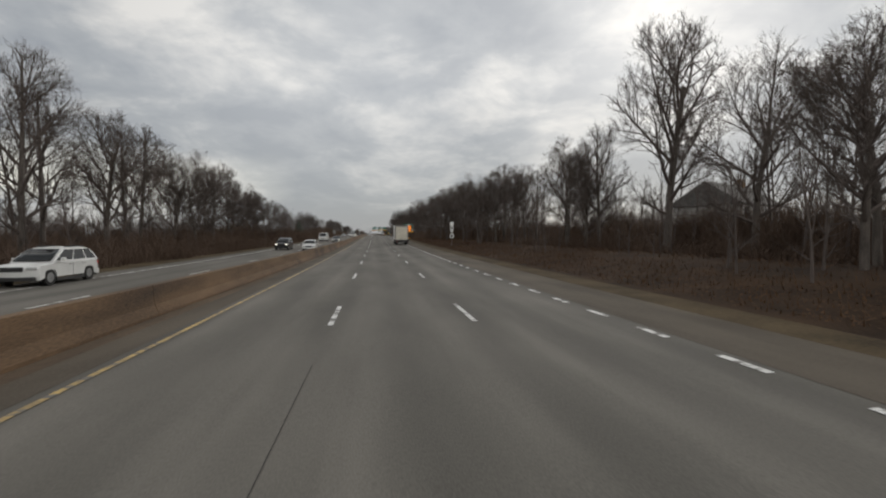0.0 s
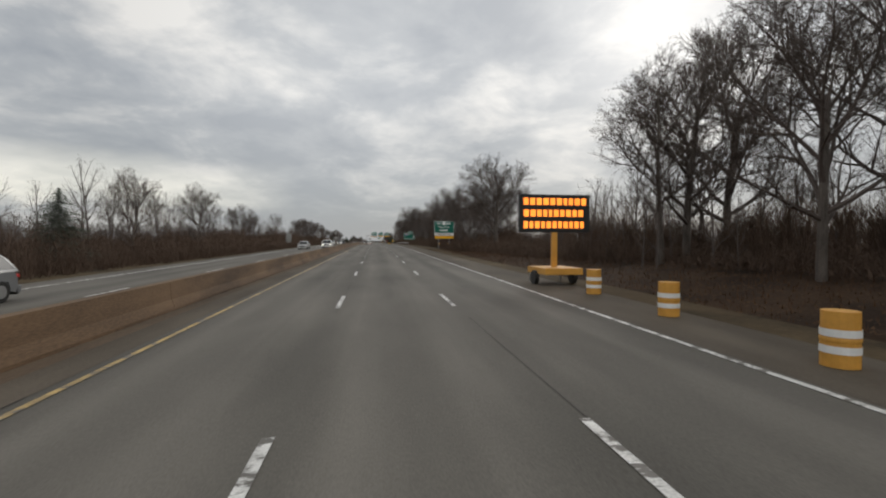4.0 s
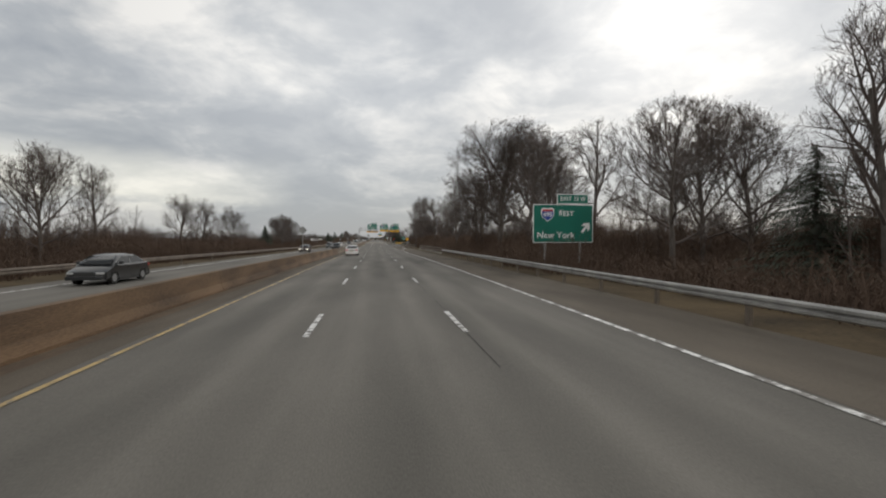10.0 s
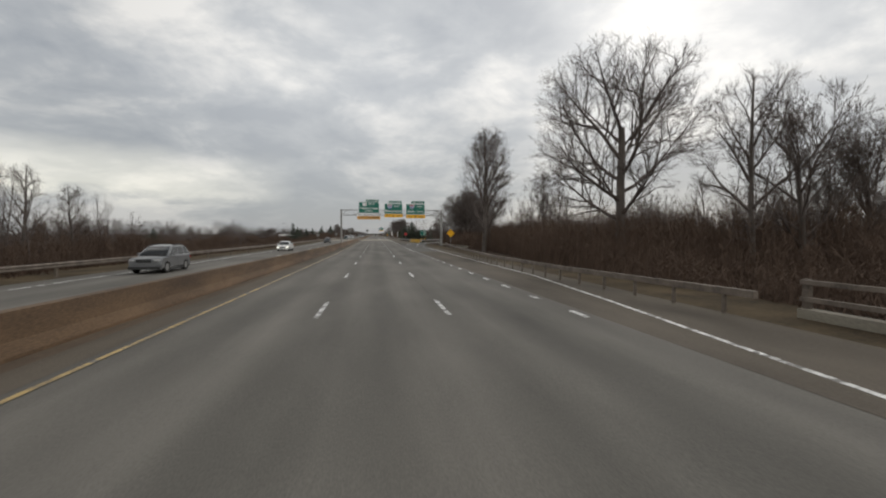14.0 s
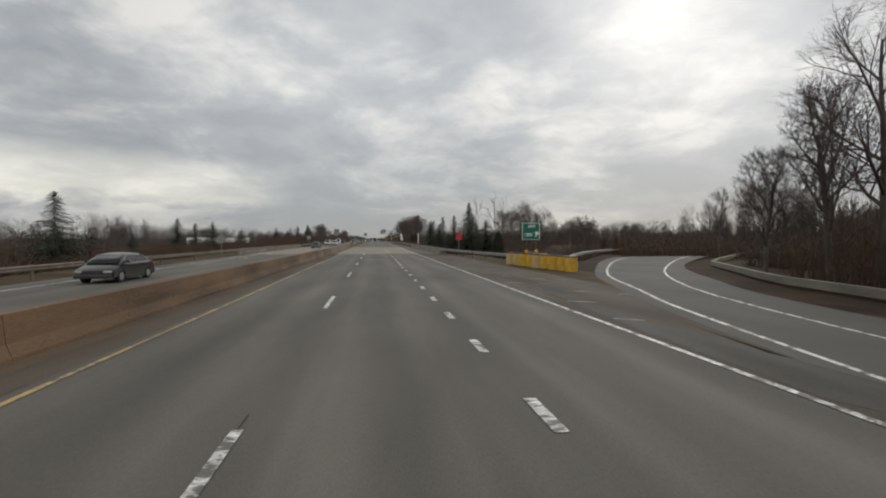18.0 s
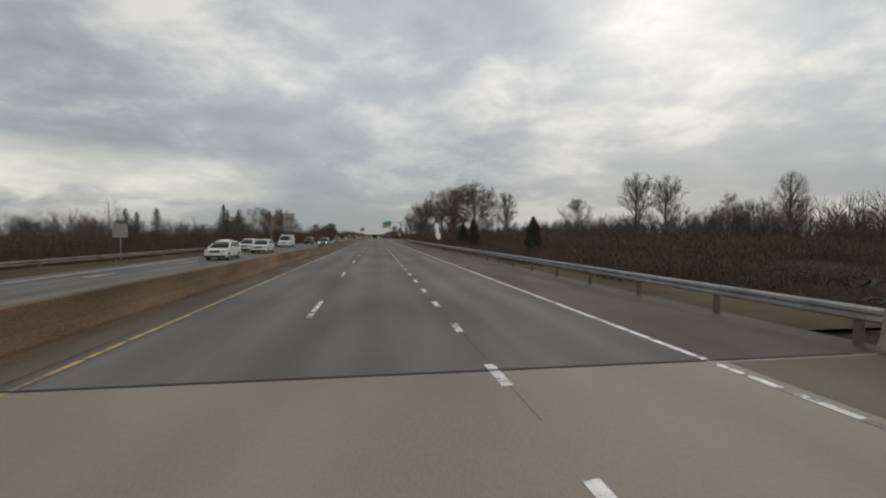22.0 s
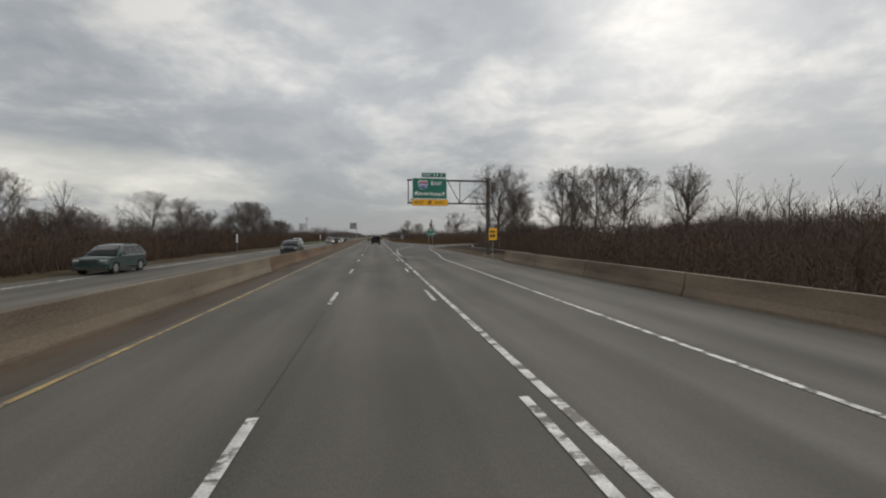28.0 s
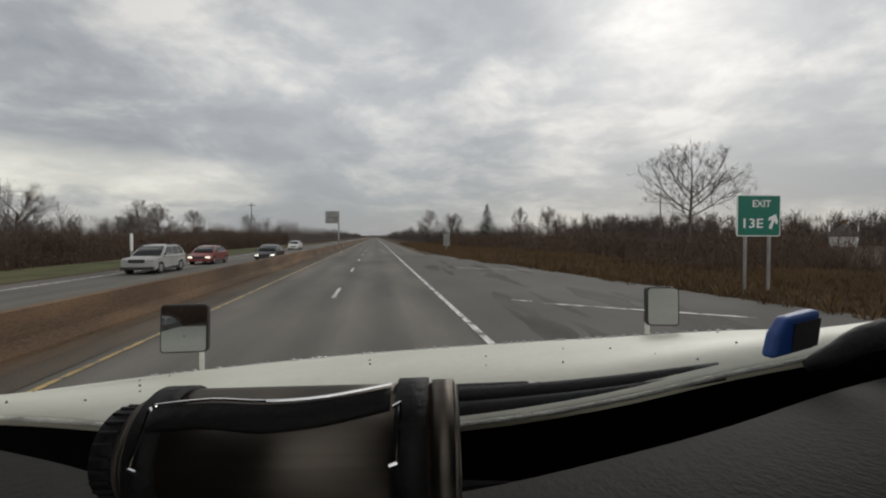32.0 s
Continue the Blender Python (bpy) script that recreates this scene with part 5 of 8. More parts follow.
def parapet(y0, y1, xf, label, height=0.85, material=CONCRETE_PALE):
    t = thing("parapet_wall", label, "wall", kind="structure")
    prof = [(0, 0), (0, 0.1), (0.10, 0.35), (0.16, height), (0.42, height), (0.42, 0)]
    y = y0
    while y < y1 - 1:
        swept("wall_section", prof, y, min(y1, y + 7.9), material, t, step=8, xf=xf)
        y += 8.0


parapet(549, 602, lambda y: 9.1, "pale stained concrete bridge parapet")
parapet(722, 802, lambda y: lerp(y, (722, 10.2), (765, 10.4), (804, 10.9)), "long brown-stained concrete parapet wall beside the shoulder", material=CONCRETE_DIRTY)
parapet(549, 602, lambda y: opp_edge(y) - 0.9, "pale stained concrete parapet on the far side of the opposite bridge")
# low kerb that follows the second ramp
kerb = thing("kerb", "low concrete kerb along the outer edge of the exit ramp", "kerb", kind="structure")
for k in range(0, 34):
    a, b = [Vector((lerp(p.y, (803, 17.2), (811, 17.3), (842, 17.4), (848, 17.8), (857, 20.0), (864.5, 23.6), (875, 31.2), (889, 46), (904, 68), (919, 98)), p.y, 0)) for p in (ra2[k], ra2[k + 1])]
    bm = bmesh.new()
    d = (b - a).normalized()
    nn = Vector((d.y, -d.x, 0)) * 0.25
    vs = []
    for p in (a, b):
        for q, z in ((p, 0), (p, 0.2), (p + nn, 0.2), (p + nn, 0)):
            vs.append(bm.verts.new((q.x, q.y, gz(q.y) + z)))
    for i in range(4):
        bm.faces.new((vs[i], vs[(i + 1) % 4], vs[4 + (i + 1) % 4], vs[4 + i]))
    bm.faces.new(vs[:4][::-1])
    bm.faces.new(vs[4:])
    part("kerb_stone", bm, CONCRETE_PALE, kerb)
kerb2 = thing("kerb", "low concrete kerb along the outer edge of the first exit ramp", "kerb", kind="structure")
for k in range(2, 26):
    a, b = [Vector((lerp(p.y, (440, 17.5), (470, 15.8), (480, 15.2), (486, 15.2), (492, 16.7), (503.5, 19.8), (508, 22.4), (518, 28.0), (535, 46.0), (557, 71)), p.y, 0)) for p in (ra[k], ra[k + 1])]
    bm = bmesh.new()
    d = (b - a).normalized()
    nn = Vector((d.y, -d.x, 0)) * 0.3
    vs = []
    for p in (a, b):
        for q, z in ((p, 0), (p, 0.35), (p + nn, 0.35), (p + nn, 0)):
            vs.append(bm.verts.new((q.x, q.y, gz(q.y) + z)))
    for i in range(4):
        bm.faces.new((vs[i], vs[(i + 1) % 4], vs[4 + (i + 1) % 4], vs[4 + i]))
    bm.faces.new(vs[:4][::-1])
    bm.faces.new(vs[4:])
    part("kerb_stone", bm, CONCRETE_PALE, kerb2)


def bridge_railing():
    t = thing("bridge_railing", "weathered two-bar steel bridge railing on square posts", "railing")
    xf = lambda y: lerp(y, (339, 10.3), (352, 10.6), (384, 11.2))
    for z in (0.52, 0.98):
        swept("bar", [(-0.06, z - 0.06), (0.06, z - 0.06), (0.06, z + 0.06), (-0.06, z + 0.06)], 339, 386, RUST_STEEL, t, step=6, xf=xf)
    swept("plinth", [(-0.12, 0), (0.25, 0), (0.25, 0.26), (-0.12, 0.26)], 339, 386, CONCRETE_PALE, t, step=8, xf=xf)
    me = meshed("post", boxed(-0.07, 0.07, -0.09, 0.09, 0.2, 1.06))
    y = 340.0
    while y < 386:
        p = part("post", me, RUST_STEEL, t)
        p.location = (xf(y) + 0.08, y, gz(y))
        y += 2.55
    return t


bridge_railing()


def box_rail():
    t = thing("box_guard_rail", "low weathered box-beam guard rail on short posts", "guard rail")
    xf = lambda y: lerp(y, (386, 9.8), (396, 9.0), (410, 9.0), (430, 10.5), (462, 13.5), (476, 15.5))
    swept("beam", [(-0.07, 0.55), (0.07, 0.55), (0.07, 0.75), (-0.07, 0.75)], 386, 476, RUST_STEEL, t, step=4, xf=xf)
    me = meshed("post", boxed(-0.04, 0.04, -0.05, 0.05, -0.1, 0.56))
    y = 387.0
    while y < 476:
        p = part("post", me, RUST_STEEL, t)
        p.location = (xf(y), y, gz(y))
        y += 2.0
    return t


box_rail()
t_r = thing("guard_rail", "galvanised guard rail curving along the exit ramp", "guard rail")
for k in range(20, 27):
    a, b = la[k] + Vector((-1.2, 2.2, 0)), la[k + 1] + Vector((-1.2, 2.2, 0))
    for z in (0.58, 0.74):
        part("rail", tube(bmesh.new(), (a.x, a.y, gz(a.y) + z), (b.x, b.y, gz(b.y) + z), 0.07, n=6), STEEL, t_r)
    part("post", tube(bmesh.new(), (a.x, a.y, gz(a.y) - 0.1), (a.x, a.y, gz(a.y) + 0.8), 0.06, n=6), WOODPOST, t_r)


# ---------------------------------------------------------------- signs
def text_mesh(s, size):
    cu = bpy.data.curves.new("lettering", "FONT")
    cu.offset = size * 0.014
    cu.body, cu.size, cu.align_x, cu.align_y, cu.extrude, cu.resolution_u = s, size, "CENTER", "CENTER", 0.002, 2
    tmp = bpy.data.objects.new("lettering", cu)
    scene.collection.objects.link(tmp)
    bpy.context.view_layer.update()
    me = bpy.data.meshes.new_from_object(tmp)
    bpy.data.objects.remove(tmp)
    bpy.data.curves.remove(cu)
    return me


def text(parent, s, x, y, z, size, material, width=None):
    me = text_mesh(s, size)
    me.materials.clear()
    me.materials.append(material)
    ob = new("lettering", me)
    ob.parent = parent
    ob.location, ob.rotation_euler = (x, y, z), (radians(90), 0, 0)
    if width:
        span = max(v.co.x for v in me.vertices) - min(v.co.x for v in me.vertices)
        ob.scale = (width / span, 1, 1)
    return ob


def heading(parent, s, x, y, z, size, material, width):
    """A word in capitals with a larger initial."""
    first = 0.29 * width
    text(parent, s[0], x - width / 2 + first / 2, y, z + 0.06 * size, size * 1.3, material, first * 0.9)
    text(parent, s[1:], x + first / 2 + 0.02 * width, y, z, size, material, width - first)


def panel(parent, x0, x1, z0, z1, y, face, border=SIGN_WHITE, r=0.12, m=0.045, name="panel"):
    """A sign panel: a bordered sheet with rounded corners, its front towards the traffic."""
    p = part(name, prism(bmesh.new(), rounded(x0, x1, z0, z1, r), y, y + 0.04), border, parent)
    part("face", prism(bmesh.new(), rounded(x0 + m, x1 - m, z0 + m, z1 - m, max(0.02, r - m)), y - 0.006, y + 0.02), face, p)
    return p


def bars(parent, x0, x1, z, h, y, material, n=6, seed=1):
    rg = random.Random(seed)
    x = x0
    while x < x1 - 0.05:
        w = min(x1 - x, rg.uniform(0.6, 1.6) * h)
        part("letter_bar", boxed(x, x + w * 0.75, y - 0.006, y, z - h / 2, z + h / 2), material, parent)
        x += w


def arrow(parent, x, z, size, ang, y, material):
    pts = [(-0.10, -0.5), (0.10, -0.5), (0.10, 0.08), (0.34, -0.10), (0.34, 0.16), (0.0, 0.5), (-0.34, 0.16), (-0.34, -0.10), (-0.10, 0.08)]
    c, s = math.cos(radians(ang)), math.sin(radians(ang))
    part("arrow", prism(bmesh.new(), [(x + size * (a * c + b * s), z + size * (-a * s + b * c)) for a, b in pts], y - 0.012, y - 0.004), material, parent)


def shield(parent, x, z, size, y, number):
    out = [(-0.48, 0.38), (-0.3, 0.48), (0, 0.42), (0.3, 0.48), (0.48, 0.38), (0.5, 0.05), (0.38, -0.25), (0, -0.5), (-0.38, -0.25), (-0.5, 0.05)]
    sh = part("route_shield", prism(bmesh.new(), [(x + a * size * 1.1, z + b * size * 1.1) for a, b in out], y - 0.010, y - 0.004), SIGN_WHITE, parent)
    part("blue_field", prism(bmesh.new(), [(x + a * size, z + b * size) for a, b in out if b < 0.2], y - 0.014, y - 0.008), SIGN_BLUE, sh)
    part("red_band", boxed(x - 0.45 * size, x + 0.45 * size, y - 0.014, y - 0.008, z + 0.24 * size, z + 0.39 * size), SIGN_RED, sh)
    part("blue_band", boxed(x - 0.475 * size, x + 0.475 * size, y - 0.0135, y - 0.008, z + 0.04 * size, z + 0.225 * size), SIGN_BLUE, sh)
    if number:
        text(sh, number, x, y - 0.020, z - 0.04 * size, size * 0.48, SIGN_WHITE, size * 0.78)


def posts(parent, xs, y, z0, z1, r=0.06, material=STEEL):
    for x in xs:
        part("post", tube(bmesh.new(), (x, y, z0), (x, y, z1), r, n=8), material, parent)


def guide_sign_near():
    y = 201.5
    t = thing("guide_sign", "large green highway sign with pale lettering above white and orange strips", "road sign", pose(0, 0, gz(y)))
    p = panel(t, 11.85, 16.1, 3.2, 5.65, y, SIGN_GREEN)
    text(p, "New York", 13.95, y - 0.012, 4.45, 0.55, SIGN_WHITE, 2.3)
    part("route_plate", boxed(13.65, 14.25, y - 0.012, y - 0.004, 4.9, 5.5), SIGN_WHITE, p)
    bars(p, 12.5, 13.4, 5.2, 0.25, y - 0.006, SIGN_WHITE, seed=2)
    bars(p, 14.5, 15.4, 5.2, 0.25, y - 0.006, SIGN_WHITE, seed=3)
    bars(p, 13.0, 14.9, 3.75, 0.30, y - 0.006, SIGN_WHITE, seed=4)
    q = panel(t, 11.9, 16.1, 2.58, 3.14, y, SIGN_WHITE, BLACK, 0.05, 0.03, "white_strip")
    bars(q, 12.3, 15.8, 2.88, 0.26, y - 0.006, SIGN_BACK, seed=5)
    panel(t, 12.0, 16.05, 1.98, 2.54, y, SIGN_YELLOW, SIGN_ORANGE, 0.05, 0.03, "orange_strip")
    posts(t, (12.8, 15.1), y + 0.12, -0.2, 5.6, 0.09)
    for x in (13.0, 14.8):
        part("reflector", tube(bmesh.new(), (x, y - 0.02, 0.85), (x, y + 0.02, 0.85), 0.16, n=12), SIGN_ORANGE, t)


guide_sign_near()


def guide_sign_exit():
    y = 300.5
    t = thing("guide_sign", "green exit guide sign with an arrow and a small exit tab", "road sign", pose(0, 0, gz(y)))
    p = panel(t, 11.5, 16.3, 1.95, 4.85, y, SIGN_GREEN)
    shield(p, 12.65, 4.1, 0.95, y, "495")
    heading(p, "WEST", 14.1, y - 0.012, 4.15, 0.5, SIGN_WHITE, 1.2)
    text(p, "New York", 13.3, y - 0.012, 2.5, 0.66, SIGN_WHITE, 3.0)
    arrow(p, 15.7, 3.1, 0.95, 40, y, SIGN_WHITE)
    q = panel(t, 13.4, 15.9, 4.9, 5.65, y, SIGN_GREEN, r=0.06, name="exit_tab")
    text(q, "EXIT", 14.1, y - 0.012, 5.28, 0.42, SIGN_WHITE, 0.9)
    text(q, "13 W", 15.2, y - 0.012, 5.28, 0.5, SIGN_WHITE, 0.9)
    posts(t, (12.5, 15.3), y + 0.12, -0.2, 4.8, 0.09)


guide_sign_exit()


def gore_sign(x0, x1, y, z0, z1, words, label, wood):
    t = thing("gore_exit_sign", label, "road sign", pose(0, 0, gz(y)))
    p = panel(t, x0, x1, z0, z1, y, SIGN_GREEN, r=0.1, m=0.04)
    w = x1 - x0
    text(p, "EXIT", x0 + w * 0.55, y - 0.012, z1 - 0.36, 0.38, SIGN_WHITE, w * 0.42)
    text(p, words, x0 + w * 0.34, y - 0.012, z0 + 0.50, 0.52, SIGN_WHITE, w * 0.45)
    arrow(p, x1 - w * 0.18, z0 + 0.60, 0.62, 24, y, SIGN_WHITE)
    posts(t, (x0 + w * 0.25, x1 - w * 0.2), y + 0.12, -0.2, z1 - 0.1, 0.06, wood)
    return t


g1 = gore_sign(14.9, 16.8, 528.4, 2.1, 3.85, "13W", "green exit gore sign with an arrow on two timber posts", WOODPOST)
for x in (15.35, 16.4):
    part("reflector", prism(bmesh.new(), [(x, 0.55), (x + 0.22, 0.85), (x, 1.15), (x - 0.22, 0.85)], 528.33, 528.36), SIGN_YELLOW, g1)
gore_sign(13.75, 15.7, 887.0, 2.2, 3.85, "13E", "green exit gore sign with an arrow on two steel posts", STEEL)


def truss(parent, x0, x1, y, z0, z1, depth, material, bays):
    for yy in (y, y + depth):
        for z in (z0, z1):
            part("chord", tube(bmesh.new(), (x0, yy, z), (x1, yy, z), 0.055, n=8), material, parent)
    w = (x1 - x0) / bays
    for i in range(bays):
        a, b = x0 + i * w, x0 + (i + 1) * w
        for yy in (y, y + depth):
            za, zb = (z0, z1) if i % 2 == 0 else (z1, z0)
            part("brace", tube(bmesh.new(), (a, yy, za), (b, yy, zb), 0.03, n=6), material, parent)
        part("brace", tube(bmesh.new(), (a, y, z0), (a, y + depth, z0), 0.03, n=6), material, parent)
        part("brace", tube(bmesh.new(), (a, y, z0), (a, y, z1), 0.03, n=6), material, parent)


def sign_gantry():
    y = 472.0
    t = thing("sign_gantry", "galvanised steel truss gantry spanning the road on twin columns", "sign gantry", pose(0, 0, gz(y)))
    truss(t, -7.3, 14.1, y + 0.2, 6.55, 7.65, 1.2, STEEL, 16)
    for x in (-7.25, 14.0):
        for yy in (y + 0.2, y + 1.4):
            part("column", tube(bmesh.new(), (x, yy, -0.1), (x, yy, 7.75), 0.17, 0.14, n=12), STEEL, t)
            part("base_plate", boxed(x - 0.3, x + 0.3, yy - 0.3, yy + 0.3, -0.05, 0.06, bevel=0.01), CONCRETE_PALE, t)
        for i in range(5):
            za, zb = 0.8 + i * 1.15, 0.8 + (i + 1) * 1.15
            part("brace", tube(bmesh.new(), (x, y + (0.2 if i % 2 else 1.4), za), (x, y + (1.4 if i % 2 else 0.2), zb), 0.04, n=6), STEEL, t)
    s = thing("overhead_sign", "green overhead parkway sign with white and orange strips below", "road sign", pose(0, 0, gz(y)))
    p = panel(s, -3.6, 0.62, 7.0, 9.3, y, SIGN_GREEN)
    heading(p, "EAST", -0.95, y - 0.012, 8.9, 0.42, SIGN_WHITE, 1.25)
    text(p, "Hauppauge", -1.5, y - 0.012, 8.0, 0.62, SIGN_WHITE, 3.6)
    text(p, "1/2 MILE", -1.6, y - 0.012, 7.4, 0.40, SIGN_WHITE, 1.7)
    part("route_plate", boxed(-2.8, -1.95, y - 0.012, y - 0.004, 8.45, 9.15), SIGN_WHITE, p)
    text(p, "N", -2.25, y - 0.018, 8.85, 0.4, BLACK)
    q = panel(s, -2.2, 0.62, 9.36, 9.85, y, SIGN_GREEN, r=0.08, name="exit_tab")
    text(q, "EXIT", -1.55, y - 0.012, 9.6, 0.32, SIGN_WHITE, 0.75)
    text(q, "12 E", -0.25, y - 0.012, 9.6, 0.38, SIGN_WHITE, 0.95)
    q = panel(s, -3.95, 0.85, 6.35, 6.93, y, SIGN_WHITE, BLACK, 0.05, 0.03, "white_strip")
    text(q, "NO COMMERCIAL VEHICLES", -1.55, y - 0.012, 6.63, 0.36, BLACK, 4.3)
    q = panel(s, -3.95, 0.85, 5.65, 6.3, y, SIGN_ORANGE, SIGN_ORANGE, 0.05, 0.03, "orange_strip")
    text(q, "MAXIMUM VEHICLE", -2.4, y - 0.012, 5.98, 0.30, BLACK, 2.5)
    bars(q, -0.9, 0.6, 5.98, 0.26, y - 0.006, BLACK, seed=8)
    s = thing("overhead_sign", "green overhead interstate sign with a yellow exit-only strip", "road sign", pose(0, 0, gz(y)))
    p = panel(s, 1.75, 5.55, 6.85, 9.0, y, SIGN_GREEN)
    shield(p, 2.85, 8.35, 0.95, y, "495")
    heading(p, "EAST", 4.4, y - 0.012, 8.45, 0.42, SIGN_WHITE, 1.2)
    text(p, "Riverhead", 3.6, y - 0.012, 7.4, 0.60, SIGN_WHITE, 3.3)
    q = panel(s, 1.75, 5.65, 6.1, 6.82, y, SIGN_YELLOW, BLACK, 0.06, 0.03, "yellow_strip")
    text(q, "EXIT", 2.55, y - 0.012, 6.46, 0.38, BLACK, 0.95)
    arrow(q, 3.6, 6.46, 0.55, 180, y, BLACK)
    text(q, "ONLY", 4.75, y - 0.012, 6.46, 0.38, BLACK, 1.15)
    q = panel(s, 2.6, 5.4, 9.08, 9.62, y, SIGN_GREEN, r=0.08, name="exit_tab")
    text(q, "EXIT", 3.3, y - 0.012, 9.35, 0.32, SIGN_WHITE, 0.8)
    text(q, "13 E", 4.5, y - 0.012, 9.35, 0.38, SIGN_WHITE, 1.0)
    s = thing("overhead_sign", "green overhead interstate sign with a yellow exit-only strip and slanted arrow", "road sign", pose(0, 0, gz(y)))
    p = panel(s, 6.3, 10.3, 6.75, 8.95, y, SIGN_GREEN)
    shield(p, 7.55, 8.35, 0.95, y, "495")
    heading(p, "WEST", 9.2, y - 0.012, 8.4, 0.42, SIGN_WHITE, 1.2)
    text(p, "New York", 8.3, y - 0.012, 7.35, 0.60, SIGN_WHITE, 3.3)
    q = panel(s, 6.3, 10.4, 5.95, 6.7, y, SIGN_YELLOW, BLACK, 0.06, 0.03, "yellow_strip")
    text(q, "EXIT", 7.2, y - 0.012, 6.32, 0.38, BLACK, 1.0)
    arrow(q, 8.3, 6.32, 0.55, 40, y, BLACK)
    text(q, "ONLY", 9.5, y - 0.012, 6.32, 0.38, BLACK, 1.2)
    q = panel(s, 7.4, 10.3, 9.05, 9.6, y, SIGN_GREEN, r=0.08, name="exit_tab")
    text(q, "EXIT", 8.1, y - 0.012, 9.32, 0.32, SIGN_WHITE, 0.8)
    text(q, "13 W", 9.4, y - 0.012, 9.32, 0.38, SIGN_WHITE, 1.1)


sign_gantry()


def cantilever_gantry():
    y = 812.0
    t = thing("cantilever_gantry", "dark weathered cantilever sign truss on one thick column", "sign gantry", pose(0, 0, gz(y)))
    part("column", tube(bmesh.new(), (12.1, y + 0.35, -0.1), (12.1, y + 0.35, 8.6), 0.24, 0.2, n=12), DARK_STEEL, t)
    part("base_plate", boxed(11.6, 12.6, y - 0.15, y + 0.85, -0.05, 0.1, bevel=0.01), CONCRETE_PALE, t)
    for z in (5.75, 8.25):
        for yy in (y + 0.2, y + 0.5):
            part("chord", tube(bmesh.new(), (3.1, yy, z), (12.1, yy, z), 0.08, n=8), DARK_STEEL, t)
    part("end_post", tube(bmesh.new(), (3.2, y + 0.3, 5.75), (3.2, y + 0.3, 8.25), 0.06, n=6), DARK_STEEL, t)
    for a, b, za, zb in ((7.5, 8.9, 8.25, 5.75), (8.9, 8.9, 5.75, 8.25), (8.9, 11.9, 5.75, 8.25), (3.2, 5.3, 5.75, 8.25), (5.3, 7.5, 5.75, 8.25)):
        part("brace", tube(bmesh.new(), (a, y + 0.35, za), (b, y + 0.35, zb), 0.045, n=6), DARK_STEEL, t)
    s = thing("overhead_sign", "green interstate sign with a yellow exit-only strip on the cantilever truss", "road sign", pose(0, 0, gz(y)))
    p = panel(s, 3.6, 7.4, 6.2, 8.45, y, SIGN_GREEN)
    shield(p, 4.75, 7.7, 0.95, y, "495")
    heading(p, "EAST", 6.25, y - 0.012, 7.85, 0.45, SIGN_WHITE, 1.2)
    text(p, "Riverhead", 5.5, y - 0.012, 6.75, 0.60, SIGN_WHITE, 3.2)
    q = panel(s, 3.6, 7.5, 5.45, 6.15, y, SIGN_YELLOW, BLACK, 0.06, 0.03, "yellow_strip")
    text(q, "EXIT", 4.35, y - 0.012, 5.8, 0.38, BLACK, 0.95)
    arrow(q, 5.45, 5.8, 0.55, 40, y, BLACK)
    text(q, "ONLY", 6.6, y - 0.012, 5.8, 0.38, BLACK, 1.15)
    q = panel(s, 4.6, 7.3, 8.5, 9.05, y, SIGN_GREEN, r=0.08, name="exit_tab")
    text(q, "EXIT", 5.25, y - 0.012, 8.78, 0.32, SIGN_WHITE, 0.8)
    text(q, "13 E", 6.4, y - 0.012, 8.78, 0.38, SIGN_WHITE, 1.0)


cantilever_gantry()


def back_gantry(y=689.0):
    t = thing("cantilever_gantry", "grey cantilever truss seen from behind beyond the opposite lanes", "sign gantry", pose(0, 0, gz(y)))
    part("column", tube(bmesh.new(), (-20.5, y, -0.1), (-20.5, y, 5.8), 0.2, 0.16, n=10), RUST_STEEL, t)
    for z in (3.85, 5.55):
        part("chord", tube(bmesh.new(), (-20.5, y, z), (-16.0, y, z), 0.07, n=8), RUST_STEEL, t)
    for i in range(4):
        a = -20.5 + i * 1.12
        part("brace", tube(bmesh.new(), (a, y, 3.85 if i % 2 else 5.55), (a + 1.12, y, 5.55 if i % 2 else 3.85), 0.035, n=6), RUST_STEEL, t)
    s = thing("overhead_sign", "bare aluminium back of an overhead sign with stiffeners", "road sign", pose(0, 0, gz(y)))
    p = part("panel", prism(bmesh.new(), rounded(-18.25, -16.1, 3.5, 6.6, 0.1), y + 0.2, y + 0.24), SIGN_BACK, s)
    for x in (-17.8, -17.2, -16.6):
        part("stiffener", boxed(x - 0.03, x + 0.03, y + 0.14, y + 0.2, 3.5, 6.6), STEEL, p)


back_gantry()
back_gantry2 = thing("message_gantry", "tall grey post with a dark square sign seen from behind", "road sign", pose(-9.2, 985, gz(985)))
part("column", tube(bmesh.new(), (0, 0, 0), (0, 0, 8.5), 0.2, 0.15, n=10), STEEL, back_gantry2)
part("panel", prism(bmesh.new(), rounded(-3.2, -0.2, 5.4, 8.4, 0.1), 0.2, 0.26), SIGN_BACK, back_gantry2)
part("arm", tube(bmesh.new(), (0, 0.1, 7.0), (-3, 0.1, 7.0), 0.08, n=8), STEEL, back_gantry2)


